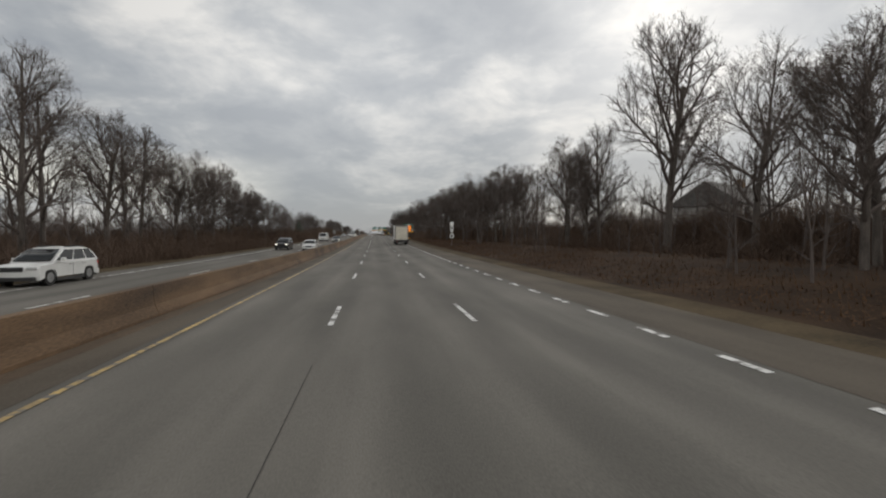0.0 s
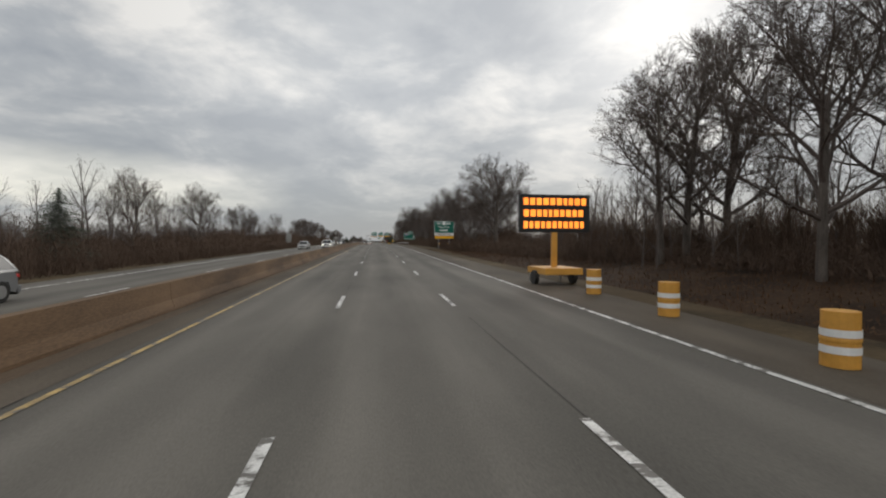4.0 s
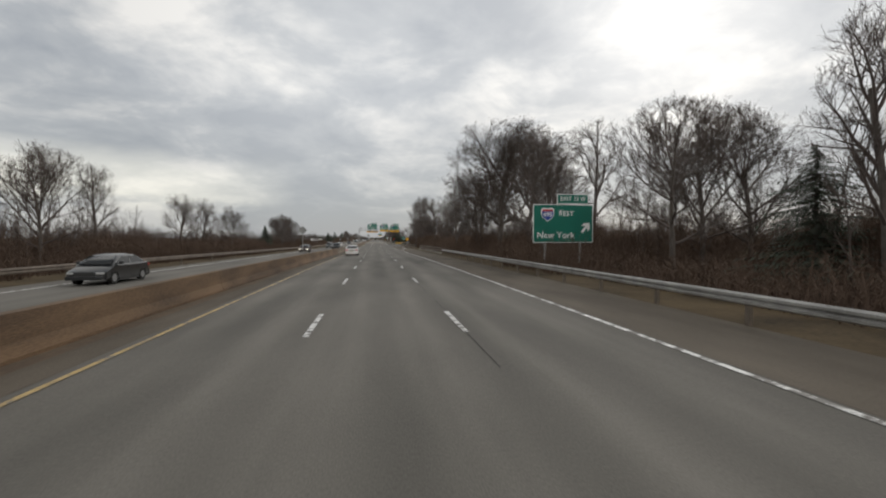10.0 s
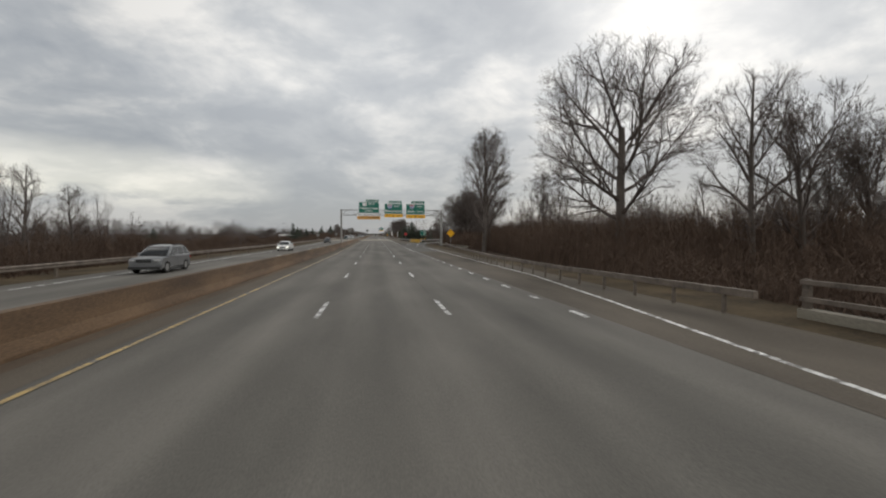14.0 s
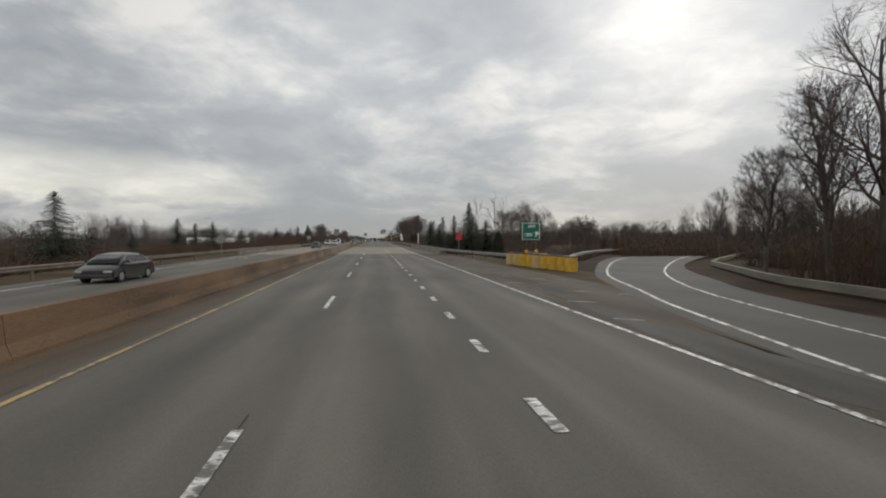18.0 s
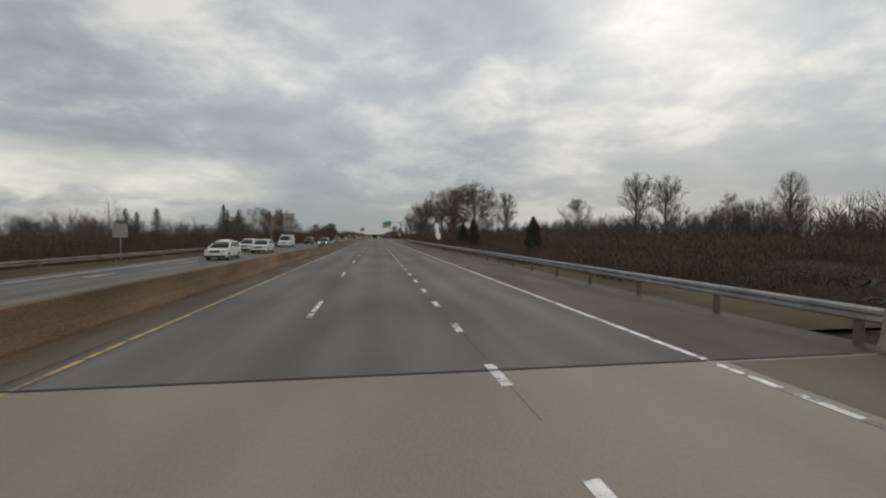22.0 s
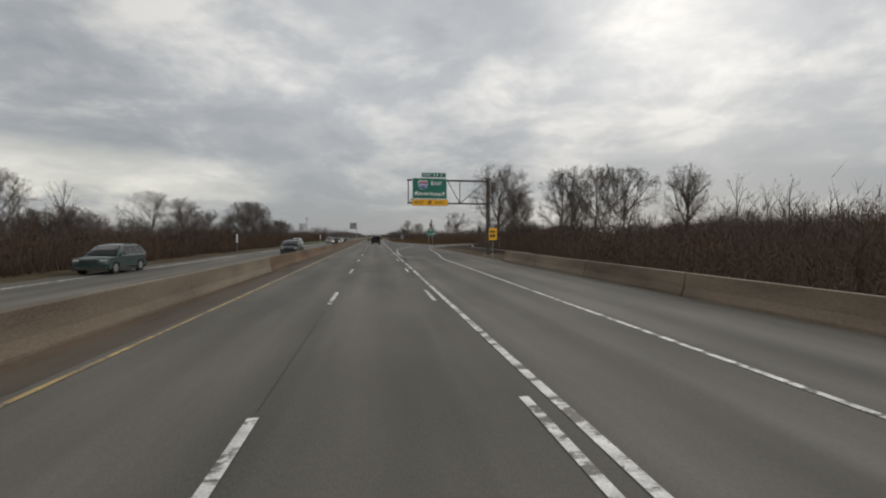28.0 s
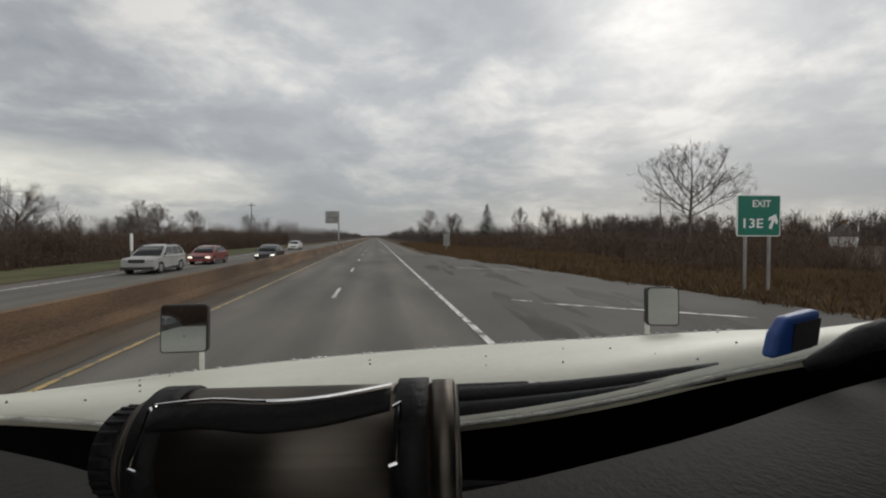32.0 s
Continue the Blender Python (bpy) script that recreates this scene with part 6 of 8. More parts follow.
def plate_sign(name, label, x, y, shape, z0, z1, w, face, lean=0.0, post_r=0.035, post_mat=STEEL):
    t = thing(name, label, "road sign", pose(x, y, gz(y), 0, lean, 0))
    part("post", tube(bmesh.new(), (0, 0.04, -0.2), (0, 0.04, z1 - 0.05), post_r, n=8), post_mat, t)
    zc = (z0 + z1) / 2
    if shape == "diamond":
        h = (z1 - z0) / 2
        out = [(0, zc - h), (h, zc), (0, zc + h), (-h, zc)]
    else:
        out = rounded(-w / 2, w / 2, z0, z1, 0.05)
    part("plate", prism(bmesh.new(), out, -0.012, 0.006), face, t)
    return t


plate_sign("warning_sign", "back of a grey diamond warning sign on the median barrier", -6.9, 179.6, "diamond", 2.75, 3.45, 0, SIGN_BACK)
plate_sign("road_sign", "tall grey sign back on the far verge of the opposite lanes", -18.7, 204.5, "rect", 1.1, 2.95, 1.1, SIGN_BACK)
plate_sign("warning_sign", "small square back of a sign below the diamond on the median", -6.9, 179.75, "rect", 1.7, 2.3, 0.6, SIGN_BACK)
plate_sign("warning_sign", "back of a grey diamond warning sign on the median barrier", -6.9, 311.0, "diamond", 2.7, 3.5, 0, SIGN_BACK)
plate_sign("warning_sign", "grey diamond sign back on a green steel post", -21.5, 550, "diamond", 1.5, 2.9, 0, SIGN_BACK)
plate_sign("road_sign", "square grey sign back on a pale post beyond the opposite rail", -22.0, 638, "rect", 2.0, 3.2, 1.2, SIGN_BACK)
marker = plate_sign("route_marker", "tall leaning assembly of pale sign backs on one thin post", 11.0, 672.6, "rect", 2.6, 4.3, 0.62, SIGN_WHITE, lean=-8)
part("plate", prism(bmesh.new(), rounded(-0.40, 0.46, 1.85, 2.62, 0.05), -0.03, -0.014), SIGN_WHITE, marker)
part("plate", prism(bmesh.new(), rounded(-0.26, 0.32, 1.5, 1.9, 0.04), -0.012, 0.004), SIGN_WHITE, marker)
plate_sign("road_sign", "narrow pale vertical panel where parapet and guard rail meet", 10.75, 599.3, "rect", 0.95, 3.55, 0.2, SIGN_WHITE)
plate_sign("road_sign", "pale vertical board on a post in the dry grass", 9.6, 934.0, "rect", 0.9, 2.6, 0.9, SIGN_BACK)
plate_sign("do_not_enter_sign", "small red rectangular sign in front of dark spruces", 10.9, 543.0, "rect", 2.1, 2.95, 0.85, SIGN_RED)
ys = plate_sign("advisory_sign", "upright yellow ramp sign with dark marks on a post", 11.25, 807.0, "rect", 1.77, 2.95, 0.8, SIGN_YELLOW)
bars(ys, -0.3, 0.3, 2.6, 0.22, -0.014, BLACK, seed=12)
bars(ys, -0.3, 0.3, 2.2, 0.3, -0.014, BLACK, seed=13)
plate_sign("advisory_sign", "yellow diamond warning sign beside the exit taper", 12.6, 452.0, "diamond", 2.0, 3.4, 0, SIGN_YELLOW)
for k, (x, y) in enumerate(((-8.9, 905), (-19.5, 830))):
    plate_sign("road_sign", "thin pale marker post with a small plate beside the opposite lanes", x - 8 if k == 0 else x, y, "rect", 1.2, 2.4, 0.2, SIGN_WHITE)


ra_sign = plate_sign("route_marker", "stack of small white route plates on one post before brush", 12.6, 77.0, "rect", 3.6, 4.3, 0.62, SIGN_WHITE)
for z0, z1, w in ((2.95, 3.52, 0.6), (2.5, 2.88, 0.5), (1.55, 2.25, 0.7)):
    pl = part("plate", prism(bmesh.new(), rounded(-w / 2, w / 2, z0, z1, 0.04), -0.03, -0.014), SIGN_WHITE, ra_sign)
    part("mark", boxed(-w * 0.25, w * 0.25, -0.036, -0.031, z0 + 0.15, z1 - 0.15), BLACK, pl)


# ---------------------------------------------------------------- roadside equipment
def message_board(x=7.8, y=126.0):
    t = thing("message_trailer", "portable message board on a trailer with glowing amber rows", "message board", pose(x, y, gz(y)))
    panelb = part("cabinet", boxed(-1.75, 1.75, -0.12, 0.12, 2.45, 4.25, bevel=0.04), BLACK, t)
    amber = mat("amber_led_rows", (1.0, 0.25, 0.03), 0.5, var=0.1, emit=1.6)
    for r in range(3):
        rg = random.Random(r + 5)
        xx = -1.55
        while xx < 1.4:
            w = rg.uniform(0.16, 0.26)
            part("led_bar", boxed(xx, xx + w, -0.135, -0.122, 3.95 - r * 0.55 - 0.2, 3.95 - r * 0.55 + 0.12), amber, panelb)
            xx += w + 0.09
    part("mast", boxed(-0.12, 0.12, -0.1, 0.1, 0.8, 2.5), SIGN_ORANGE, t)
    part("frame", boxed(-0.9, 0.9, -1.2, 1.2, 0.5, 0.8, bevel=0.03), SIGN_ORANGE, t)
    for s in (-1, 1):
        w = part("wheel", tube(bmesh.new(), (s * 0.85, 0, 0.33), (s * 1.05, 0, 0.33), 0.33, n=18), BLACK, t)
        part("jack", tube(bmesh.new(), (s * 0.8, 1.1, 0), (s * 0.8, 1.1, 0.6), 0.04, n=6), STEEL, t)


message_board()


def drum(x, y, label, group, mats, lid=True, h=0.95, r=0.42):
    t = thing("crash_barrel" if lid else "traffic_drum", label, "barrel", pose(x, y, gz(y) + 0.012), group)
    bm = bmesh.new()
    prof = [(r, 0), (r, h * 0.45), (r * 1.04, h * 0.47), (r * 1.04, h * 0.51), (r * 0.98, h * 0.53), (r * 0.98, h)]
    n = 18
    rings = [[bm.verts.new((rr * math.cos(2 * math.pi * i / n), rr * math.sin(2 * math.pi * i / n), z)) for i in range(n)] for rr, z in prof]
    for a, b in zip(rings, rings[1:]):
        for i in range(n):
            bm.faces.new((a[i], a[(i + 1) % n], b[(i + 1) % n], b[i]))
    bm.faces.new(rings[-1])
    part("shell", bm, mats[0], t, smooth=False)
    if lid:
        part("lid", tube(bmesh.new(), (0, 0, h), (0, 0, h + 0.07), r * 1.05, r * 1.0, n=18), mats[1], t)
    else:
        for z in (0.25, 0.55):
            part("stripe", tube(bmesh.new(), (0, 0, z * h), (0, 0, z * h + 0.13), r * 1.03, n=18, caps=False), SIGN_WHITE, t)
    return t


for i in range(9):
    f = i / 8
    drum(lerp(f, (0, 12.7), (1, 11.3)) + 0.12 * (i % 2), lerp(f, (0, 511.6), (1, 520.6)), "yellow plastic crash barrel with a black lid in the exit gore", "crash barrels", (BARREL if i not in (4, 7, 8) else BARREL_PALE, BLACK))
for i in range(3):
    drum(13.2 + 0.5 * i, 520.8 + 0.7 * (i % 2), "faded pale yellow crash barrel with a black lid", "crash barrels", (BARREL_PALE, BLACK))
for i in range(3):
    drum(7.2 + 0.3 * i, 112 + 5 * i, "orange traffic drum with white bands on the shoulder", "traffic drums", (SIGN_ORANGE, BLACK), lid=False, h=0.95, r=0.28)


def light_pole(x, y, h, side, label="grey mast-arm street lamp with a cobra head"):
    t = thing("street_lamp", label, "street lamp", pose(x, y, gh(x, y)), "street lamps")
    part("pole", tube(bmesh.new(), (0, 0, -0.2), (0, 0, h * 0.86), 0.10, 0.07, n=8), STEEL, t)
    pts = [(0, h * 0.86), (0.12 * side, h * 0.93), (0.5 * side, h * 0.98), (1.2 * side, h), (1.9 * side, h)]
    for a, b in zip(pts, pts[1:]):
        part("arm", tube(bmesh.new(), (a[0], 0, a[1]), (b[0], 0, b[1]), 0.05, n=6), STEEL, t)
    part("lamp_head", boxed(min(1.7 * side, 2.5 * side), max(1.7 * side, 2.5 * side), -0.12, 0.12, h - 0.06, h + 0.08, bevel=0.04), SIGN_BACK, t)


light_pole(29.2, 375.7, 7.0, 1)
light_pole(60, 617, 10.0, 1)
light_pole(30, 786, 7.4, 1)
light_pole(-27, 790, 6.0, 1)
light_pole(-45, 618, 8, -1)
for x, y, h in ((-30, 757, 11), (-36, 1010, 12), (60, 960, 12)):
    t = thing("utility_pole", "tall weathered timber utility pole with a crossarm", "utility pole", pose(x, y, gz(y)))
    part("pole", tube(bmesh.new(), (0, 0, -0.3), (0, 0, h), 0.16, 0.11, n=8), WOODPOST, t)
    part("crossarm", boxed(-1.0, 1.0, -0.06, 0.06, h - 0.8, h - 0.65), WOODPOST, t)


def house(x, y, rot, label, wall_mat, roof_mat, w=11.0, d=8.0, h=5.2):
    t = thing("house", label, "house", pose(x, y, gh(x, y), 0, 0, rot))
    part("wall", boxed(-w / 2, w / 2, -d / 2, d / 2, -0.2, h), wall_mat, t)
    part("roof", prism(bmesh.new(), [(-d / 2 - 0.5, h - 0.1), (0, h + 2.8), (d / 2 + 0.5, h - 0.1), (d / 2 + 0.5, h - 0.28), (-d / 2 - 0.5, h - 0.28)], -w / 2 - 0.4, w / 2 + 0.4, "x"), roof_mat, t)
    for i in range(4):
        for z in (0.9, 3.3):
            for s in (-1, 1):
                cx = -w / 2 + (i + 0.5) * w / 4
                f = part("window", boxed(cx - 0.55, cx + 0.55, min(s * d / 2, s * (d / 2 + 0.05)), max(s * d / 2, s * (d / 2 + 0.05)), z, z + 1.4), SIGN_WHITE, t)
                part("pane", boxed(cx - 0.45, cx + 0.45, min(s * (d / 2 + 0.051), s * (d / 2 + 0.06)), max(s * (d / 2 + 0.051), s * (d / 2 + 0.06)), z + 0.1, z + 1.3), BLACK, f)
    part("chimney", boxed(w * 0.3, w * 0.3 + 0.8, -0.5, 0.5, h + 1.0, h + 3.6), CONCRETE, t)
    return t


SIDING = mat("pale_house_siding", (0.52, 0.50, 0.47), 0.8, var=0.12, scale=1, fine=20, stretch=(1, 1, 6))
SHINGLE = mat("grey_roof_shingles", (0.15, 0.14, 0.13), 0.9, var=0.25, scale=2, fine=25)
house(45, 52, 25, "pale two-storey house behind the bare roadside trees", SIDING, SHINGLE)
house(107, 961, 40, "small white house beyond the exit ramp", SIGN_WHITE, SHINGLE, 5.5, 5, 2.4)
for x, y, w in ((128, 640, 9), (140, 668, 12), (158, 655, 10), (150, 700, 9), (134, 610, 8), (116, 452, 10)):
    house(x, y, 5, "low pale building beyond the far brush", SIGN_WHITE, SHINGLE, w, 6, 2.6)
for x, y, r in ((-42, 603, 8), (-48, 650, 4)):
    t = thing("box_trailer", "plain white freight trailer parked beyond the opposite lanes", "trailer", pose(x, y, gz(y), 0, 0, 90 + r))
    part("box", boxed(-1.25, 1.25, -4, 4, 0.8, 2.5, bevel=0.04), SIGN_WHITE, t)
    for yy in (-3, -2, 2.6):
        for s in (-1, 1):
            part("wheel", tube(bmesh.new(), (s * 1.0, yy, 0.45), (s * 1.25, yy, 0.45), 0.45, n=14), BLACK, t)
    part("chassis", boxed(-0.9, 0.9, -3.8, 3.8, 0.55, 0.8), DARK_STEEL, t)


# ---------------------------------------------------------------- vehicles
CAR_GLASS = mat("dark_car_glass", (0.018, 0.02, 0.022), 0.08, var=0.1, spec=0.3)
TINTED = mat("green_tinted_cab_glass", (0.085, 0.095, 0.088), 0.06, var=0.35, scale=1.2, fine=5, spec=0.5, col2=(0.020, 0.022, 0.021))
TYRE = mat("tyre_rubber", (0.018, 0.017, 0.016), 0.85, var=0.2)
RIM = mat("alloy_rim", (0.35, 0.35, 0.35), 0.4, 0.7, var=0.15)
PLASTIC = mat("black_trim_plastic", (0.025, 0.025, 0.025), 0.6, var=0.15)
LAMP_GLASS = mat("clear_lamp_glass", (0.42, 0.42, 0.41), 0.15, var=0.1)
LAMP_LIT = mat("lit_headlamp", (1.0, 0.93, 0.78), 0.3, var=0.05, emit=1.4)
TAIL = mat("red_tail_lamp", (0.55, 0.02, 0.015), 0.3, var=0.1)
TAIL_LIT = mat("lit_red_tail_lamp", (0.42, 0.012, 0.010), 0.25, var=0.1, emit=0.25)
PLATE = mat("number_plate", (0.42, 0.35, 0.20), 0.5, var=0.1)


def paint(name, col):
    m = mat(name, col, 0.28, var=0.06, scale=1.5, fine=12)
    m.node_tree.nodes["Principled BSDF"].inputs["Coat Weight"].default_value = 0.5
    return m


PAINTS = {"white": paint("white_car_paint", (0.72, 0.72, 0.70)), "silver": paint("silver_car_paint", (0.38, 0.38, 0.37)), "grey": paint("grey_car_paint", (0.16, 0.165, 0.17)),
          "black": paint("black_car_paint", (0.022, 0.023, 0.025)), "red": paint("dark_red_car_paint", (0.20, 0.03, 0.025)), "green": paint("dark_green_car_paint", (0.02, 0.05, 0.045)),
          "brown": paint("dark_brown_car_paint", (0.062, 0.034, 0.028))}

# length, width, height of sill, belt, roof; cabin corners along the length at belt and roof; nose and tail heights
SHAPES = {
    "sedan": dict(L=4.5, W=1.76, belt=0.93, roof=1.45, cab=((-1.78, -0.85), (0.40, 1.40)), nose=0.74, tail=1.02, wr=0.31),
    "suv": dict(L=4.62, W=1.86, belt=1.04, roof=1.69, cab=((-2.20, -1.66), (0.12, 1.14)), nose=0.97, tail=1.06, wr=0.36),
    "van": dict(L=5.5, W=2.0, belt=1.25, roof=2.12, cab=((-2.7, -2.62), (0.95, 1.75)), nose=1.08, tail=1.25, wr=0.37),
    "pickup": dict(L=5.5, W=1.95, belt=1.12, roof=1.80, cab=((-0.75, -0.60), (0.75, 1.45)), nose=1.05, tail=1.12, wr=0.38),
}


def car(shape, colour, x, y, toward, label, lit=False, rack=False):
    """A car, pickup or van with its wheels on the road. toward: it faces the oncoming camera."""
    s = SHAPES[shape]
    L, W, belt, roof, wr = s["L"], s["W"], s["belt"], s["roof"], s["wr"]
    (rb, rt), (ft, fb) = s["cab"]
    h2, ax = W / 2, L * 0.30
    t = thing({"sedan": "car", "suv": "suv", "van": "van", "pickup": "pickup_truck"}[shape], label, {"sedan": "car", "suv": "car", "van": "van", "pickup": "pickup"}[shape],
              pose(x, y, gz(y) + 0.012, math.degrees(math.atan(slope(y))) * (-1 if toward else 1), 0, 180 if toward else 0), "vehicles on the road")
    body_mat = PAINTS[colour]
    # side outline with wheel arches
    out = [(-L / 2 + 0.05, 0.28)]

    def arch(c):
        return [(c + (wr + 0.07) * math.cos(a), wr + (wr + 0.07) * math.sin(a)) for a in [math.pi - math.pi * i / 8 for i in range(9)] if wr + (wr + 0.07) * math.sin(a) >= 0.2]

    out += [(p[0], max(0.22, p[1])) for p in arch(-ax)] + [(p[0], max(0.22, p[1])) for p in arch(ax)]
    out += [(L / 2 - 0.06, 0.26), (L / 2, 0.42), (L / 2 - 0.03, s["nose"] - 0.12), (L / 2 - 0.18, s["nose"]), (fb, belt - 0.02), (fb - 0.05, belt), (rb + 0.05, belt + 0.02), (rb, s["tail"] if shape != "pickup" else belt), (-L / 2 + 0.06, s["tail"] - 0.03), (-L / 2, s["tail"] - 0.2), (-L / 2 - 0.02, 0.5)]
    bm = bmesh.new()
    rings = []
    for u in (-1, -0.97, -0.86, -0.5, 0, 0.5, 0.86, 0.97, 1):
        e = abs(u) ** 5
        ring = []
        for py_, pz in out:
            ends = max(0.0, (abs(py_) - L * 0.36) / (L * 0.14))
            yy = py_ - math.copysign(0.20 * abs(u) ** 3.2 * min(1, ends) + 0.05 * abs(u) ** 2 * min(1, ends), py_)
            zz = pz - (0.07 * e if pz > belt - 0.30 else 0.0)
            tuck = 0.955 if pz < 0.34 else (0.965 if pz > belt - 0.12 else 1.0)
            ring.append(bm.verts.new((u * h2 * (1 - (1 - tuck) * abs(u)), yy, zz)))
        rings.append(ring)
    n = len(out)
    for a, b in zip(rings, rings[1:]):
        for i in range(n):
            bm.faces.new((a[i], a[(i + 1) % n], b[(i + 1) % n], b[i]))
    bm.faces.new(rings[0][::-1])
    bm.faces.new(rings[-1])
    bmesh.ops.recalc_face_normals(bm, faces=bm.faces)
    body = part("body", bm, body_mat, t, smooth=True)
    body.data.set_sharp_from_angle(angle=radians(38))
    # cabin with sides that lean in, a crowned roof and bowed screens
    def hw(z):
        f = (z - belt) / (roof - belt)
        return (h2 - 0.05) * (1 - (0.19 if shape != "van" else 0.09) * f)

    def bowed(u, y, z, front):
        return (u * hw(z), y + (0.09 if front else -0.06) * (1 - u * u), z)
    cab = [(rb, belt - 0.04, 0), (rb + (rt - rb) * 0.55, belt + (roof - belt) * 0.56, 0), (rt - 0.02, roof - 0.075, 0), (rt + 0.14, roof - 0.02, 0), ((rt + ft) / 2, roof + 0.015, 2), (ft - 0.16, roof - 0.02, 1), (ft + 0.02, roof - 0.075, 1), (ft + (fb - ft) * 0.45, belt + (roof - belt) * 0.54, 1), (fb, belt - 0.04, 1)]
    bm = bmesh.new()
    cols = []
    for u in (-1, -0.93, -0.6, 0, 0.6, 0.93, 1):
        col = []
        for y_, z_, side in cab:
            zz = z_ - (0.05 * abs(u) ** 6 if z_ > roof - 0.1 else 0)
            q = bowed(u, y_, zz, side == 1)
            col.append(bm.verts.new((q[0], y_ if side == 2 else q[1], zz)))
        cols.append(col)
    n = len(cab)
    for a, b in zip(cols, cols[1:]):
        for i in range(n):
            bm.faces.new((a[i], a[(i + 1) % n], b[(i + 1) % n], b[i]))
    bm.faces.new(cols[0][::-1])
    bm.faces.new(cols[-1])
    bmesh.ops.recalc_face_normals(bm, faces=bm.faces)
    cabin = part("cabin", bm, body_mat, t, smooth=True)
    cabin.data.set_sharp_from_angle(angle=radians(38))
    # windows, a little proud of the cabin
    za, zb = belt + 0.05, roof - 0.12
    def yb(z):
        return rb + (rt - rb) * (z - belt) / (roof - belt)
    def yf(z):
        return fb + (ft - fb) * (z - belt) / (roof - belt)
    cuts = [(0.0, 0.48), (0.51, 1.0)] if shape != "van" else [(0.66, 1.0)]
    if shape == "suv":
        cuts = [(0.0, 0.26), (0.29, 0.60), (0.63, 1.0)]
    for sgn in (-1, 1):
        for c0, c1 in cuts:
            q = []
            for c, z in ((c0, za), (c1, za), (c1, zb), (c0, zb)):
                a, b = yb(z) + 0.12, yf(z) - 0.14
                q.append(((hw(z) + 0.004) * sgn, a + (b - a) * c, z))
            bm = bmesh.new()
            va = [bm.verts.new(p) for p in q]
            vb = [bm.verts.new((p[0] + 0.006 * sgn, p[1], p[2])) for p in q]
            for i in range(4):
                bm.faces.new((va[i], va[(i + 1) % 4], vb[(i + 1) % 4], vb[i]))
            bm.faces.new(va)
            bm.faces.new(vb)
            bmesh.ops.recalc_face_normals(bm, faces=bm.faces)
            part("side_window", bm, CAR_GLASS, t)
    for name, fn, off in (("windscreen", yf, 1), ("rear_window", yb, -1)):
        if shape == "van" and off < 0:
            za2 = belt + 0.25
        else:
            za2 = za - 0.02
        bm = bmesh.new()
        rows_ = []
        for z in (za2, (za2 + zb + 0.02) / 2, zb + 0.02):
            row = []
            for u in (-0.88, -0.6, -0.3, 0, 0.3, 0.6, 0.88):
                q = bowed(u, fn(z) + 0.02 * off, z, off > 0)
                row.append(bm.verts.new((q[0], q[1], q[2] + 0.008)))
            rows_.append(row)
        for a, b in zip(rows_, rows_[1:]):
            for i in range(6):
                bm.faces.new((a[i], a[i + 1], b[i + 1], b[i]))
        g = part(name, bm, CAR_GLASS, t, smooth=True)
        m = g.modifiers.new("thickness", "SOLIDIFY")
        m.thickness, m.offset = 0.03, 0
    # lamps, grille, bumpers, plates, mirrors
    lamp = LAMP_LIT if lit else LAMP_GLASS
    for sgn in (-1, 1):
        cx = sgn * (h2 - 0.26)
        skew = -0.26 * sgn
        lampm = part("headlamp", boxed(-0.17, 0.17, -0.10, 0.10, -0.058, 0.058, bevel=0.05), lamp, t)
        lampm.location, lampm.rotation_euler = (sgn * (h2 - 0.25), L / 2 - 0.165, s["nose"] - 0.17), (0, 0, skew)
        lampm = part("tail_lamp", boxed(-0.18, 0.18, -0.10, 0.10, -0.065, 0.065, bevel=0.05), TAIL_LIT if not toward else TAIL, t)
        lampm.location, lampm.rotation_euler = (sgn * (h2 - 0.22), -L / 2 + 0.155, s["tail"] - 0.205), (0, 0, -skew)
        part("door_mirror", boxed(min(sgn * (h2 - 0.02), sgn * (h2 + 0.17)), max(sgn * (h2 - 0.02), sgn * (h2 + 0.17)), fb - 0.55, fb - 0.43, belt + 0.02, belt + 0.17, bevel=0.03), body_mat, t)
        part("door_seam", boxed(min(sgn * (h2 - 0.001), sgn * (h2 + 0.003)), max(sgn * (h2 - 0.001), sgn * (h2 + 0.003)), -0.15, -0.13, 0.35, belt - 0.08), PLASTIC, t)
        for yy in ((0.05, -0.95) if shape in ("sedan", "suv") else (0.25,)):
            part("door_handle", boxed(min(sgn * (h2 - 0.01), sgn * (h2 + 0.02)), max(sgn * (h2 - 0.01), sgn * (h2 + 0.02)), yy - 0.09, yy + 0.09, belt - 0.17, belt - 0.14), body_mat if colour != "white" else RIM, t)
        part("sill", boxed(min(sgn * (h2 - 0.1), sgn * (h2 - 0.005)), max(sgn * (h2 - 0.1), sgn * (h2 - 0.005)), -ax + 0.4, ax - 0.4, 0.17, 0.3), PLASTIC, t)
    part("grille", boxed(-0.42, 0.42, L / 2 - 0.08, L / 2 + 0.008, s["nose"] - 0.30, s["nose"] - 0.10, bevel=0.02), PLASTIC, t)
    part("front_bumper", boxed(-h2 + 0.08, h2 - 0.08, L / 2 - 0.16, L / 2 + 0.02, 0.26, 0.44, bevel=0.04), PLASTIC if shape in ("van", "pickup", "suv") else body_mat, t)
    part("rear_bumper", boxed(-h2 + 0.08, h2 - 0.08, -L / 2 - 0.04, -L / 2 + 0.14, 0.26, 0.52, bevel=0.04), body_mat if shape != "van" else PLASTIC, t)
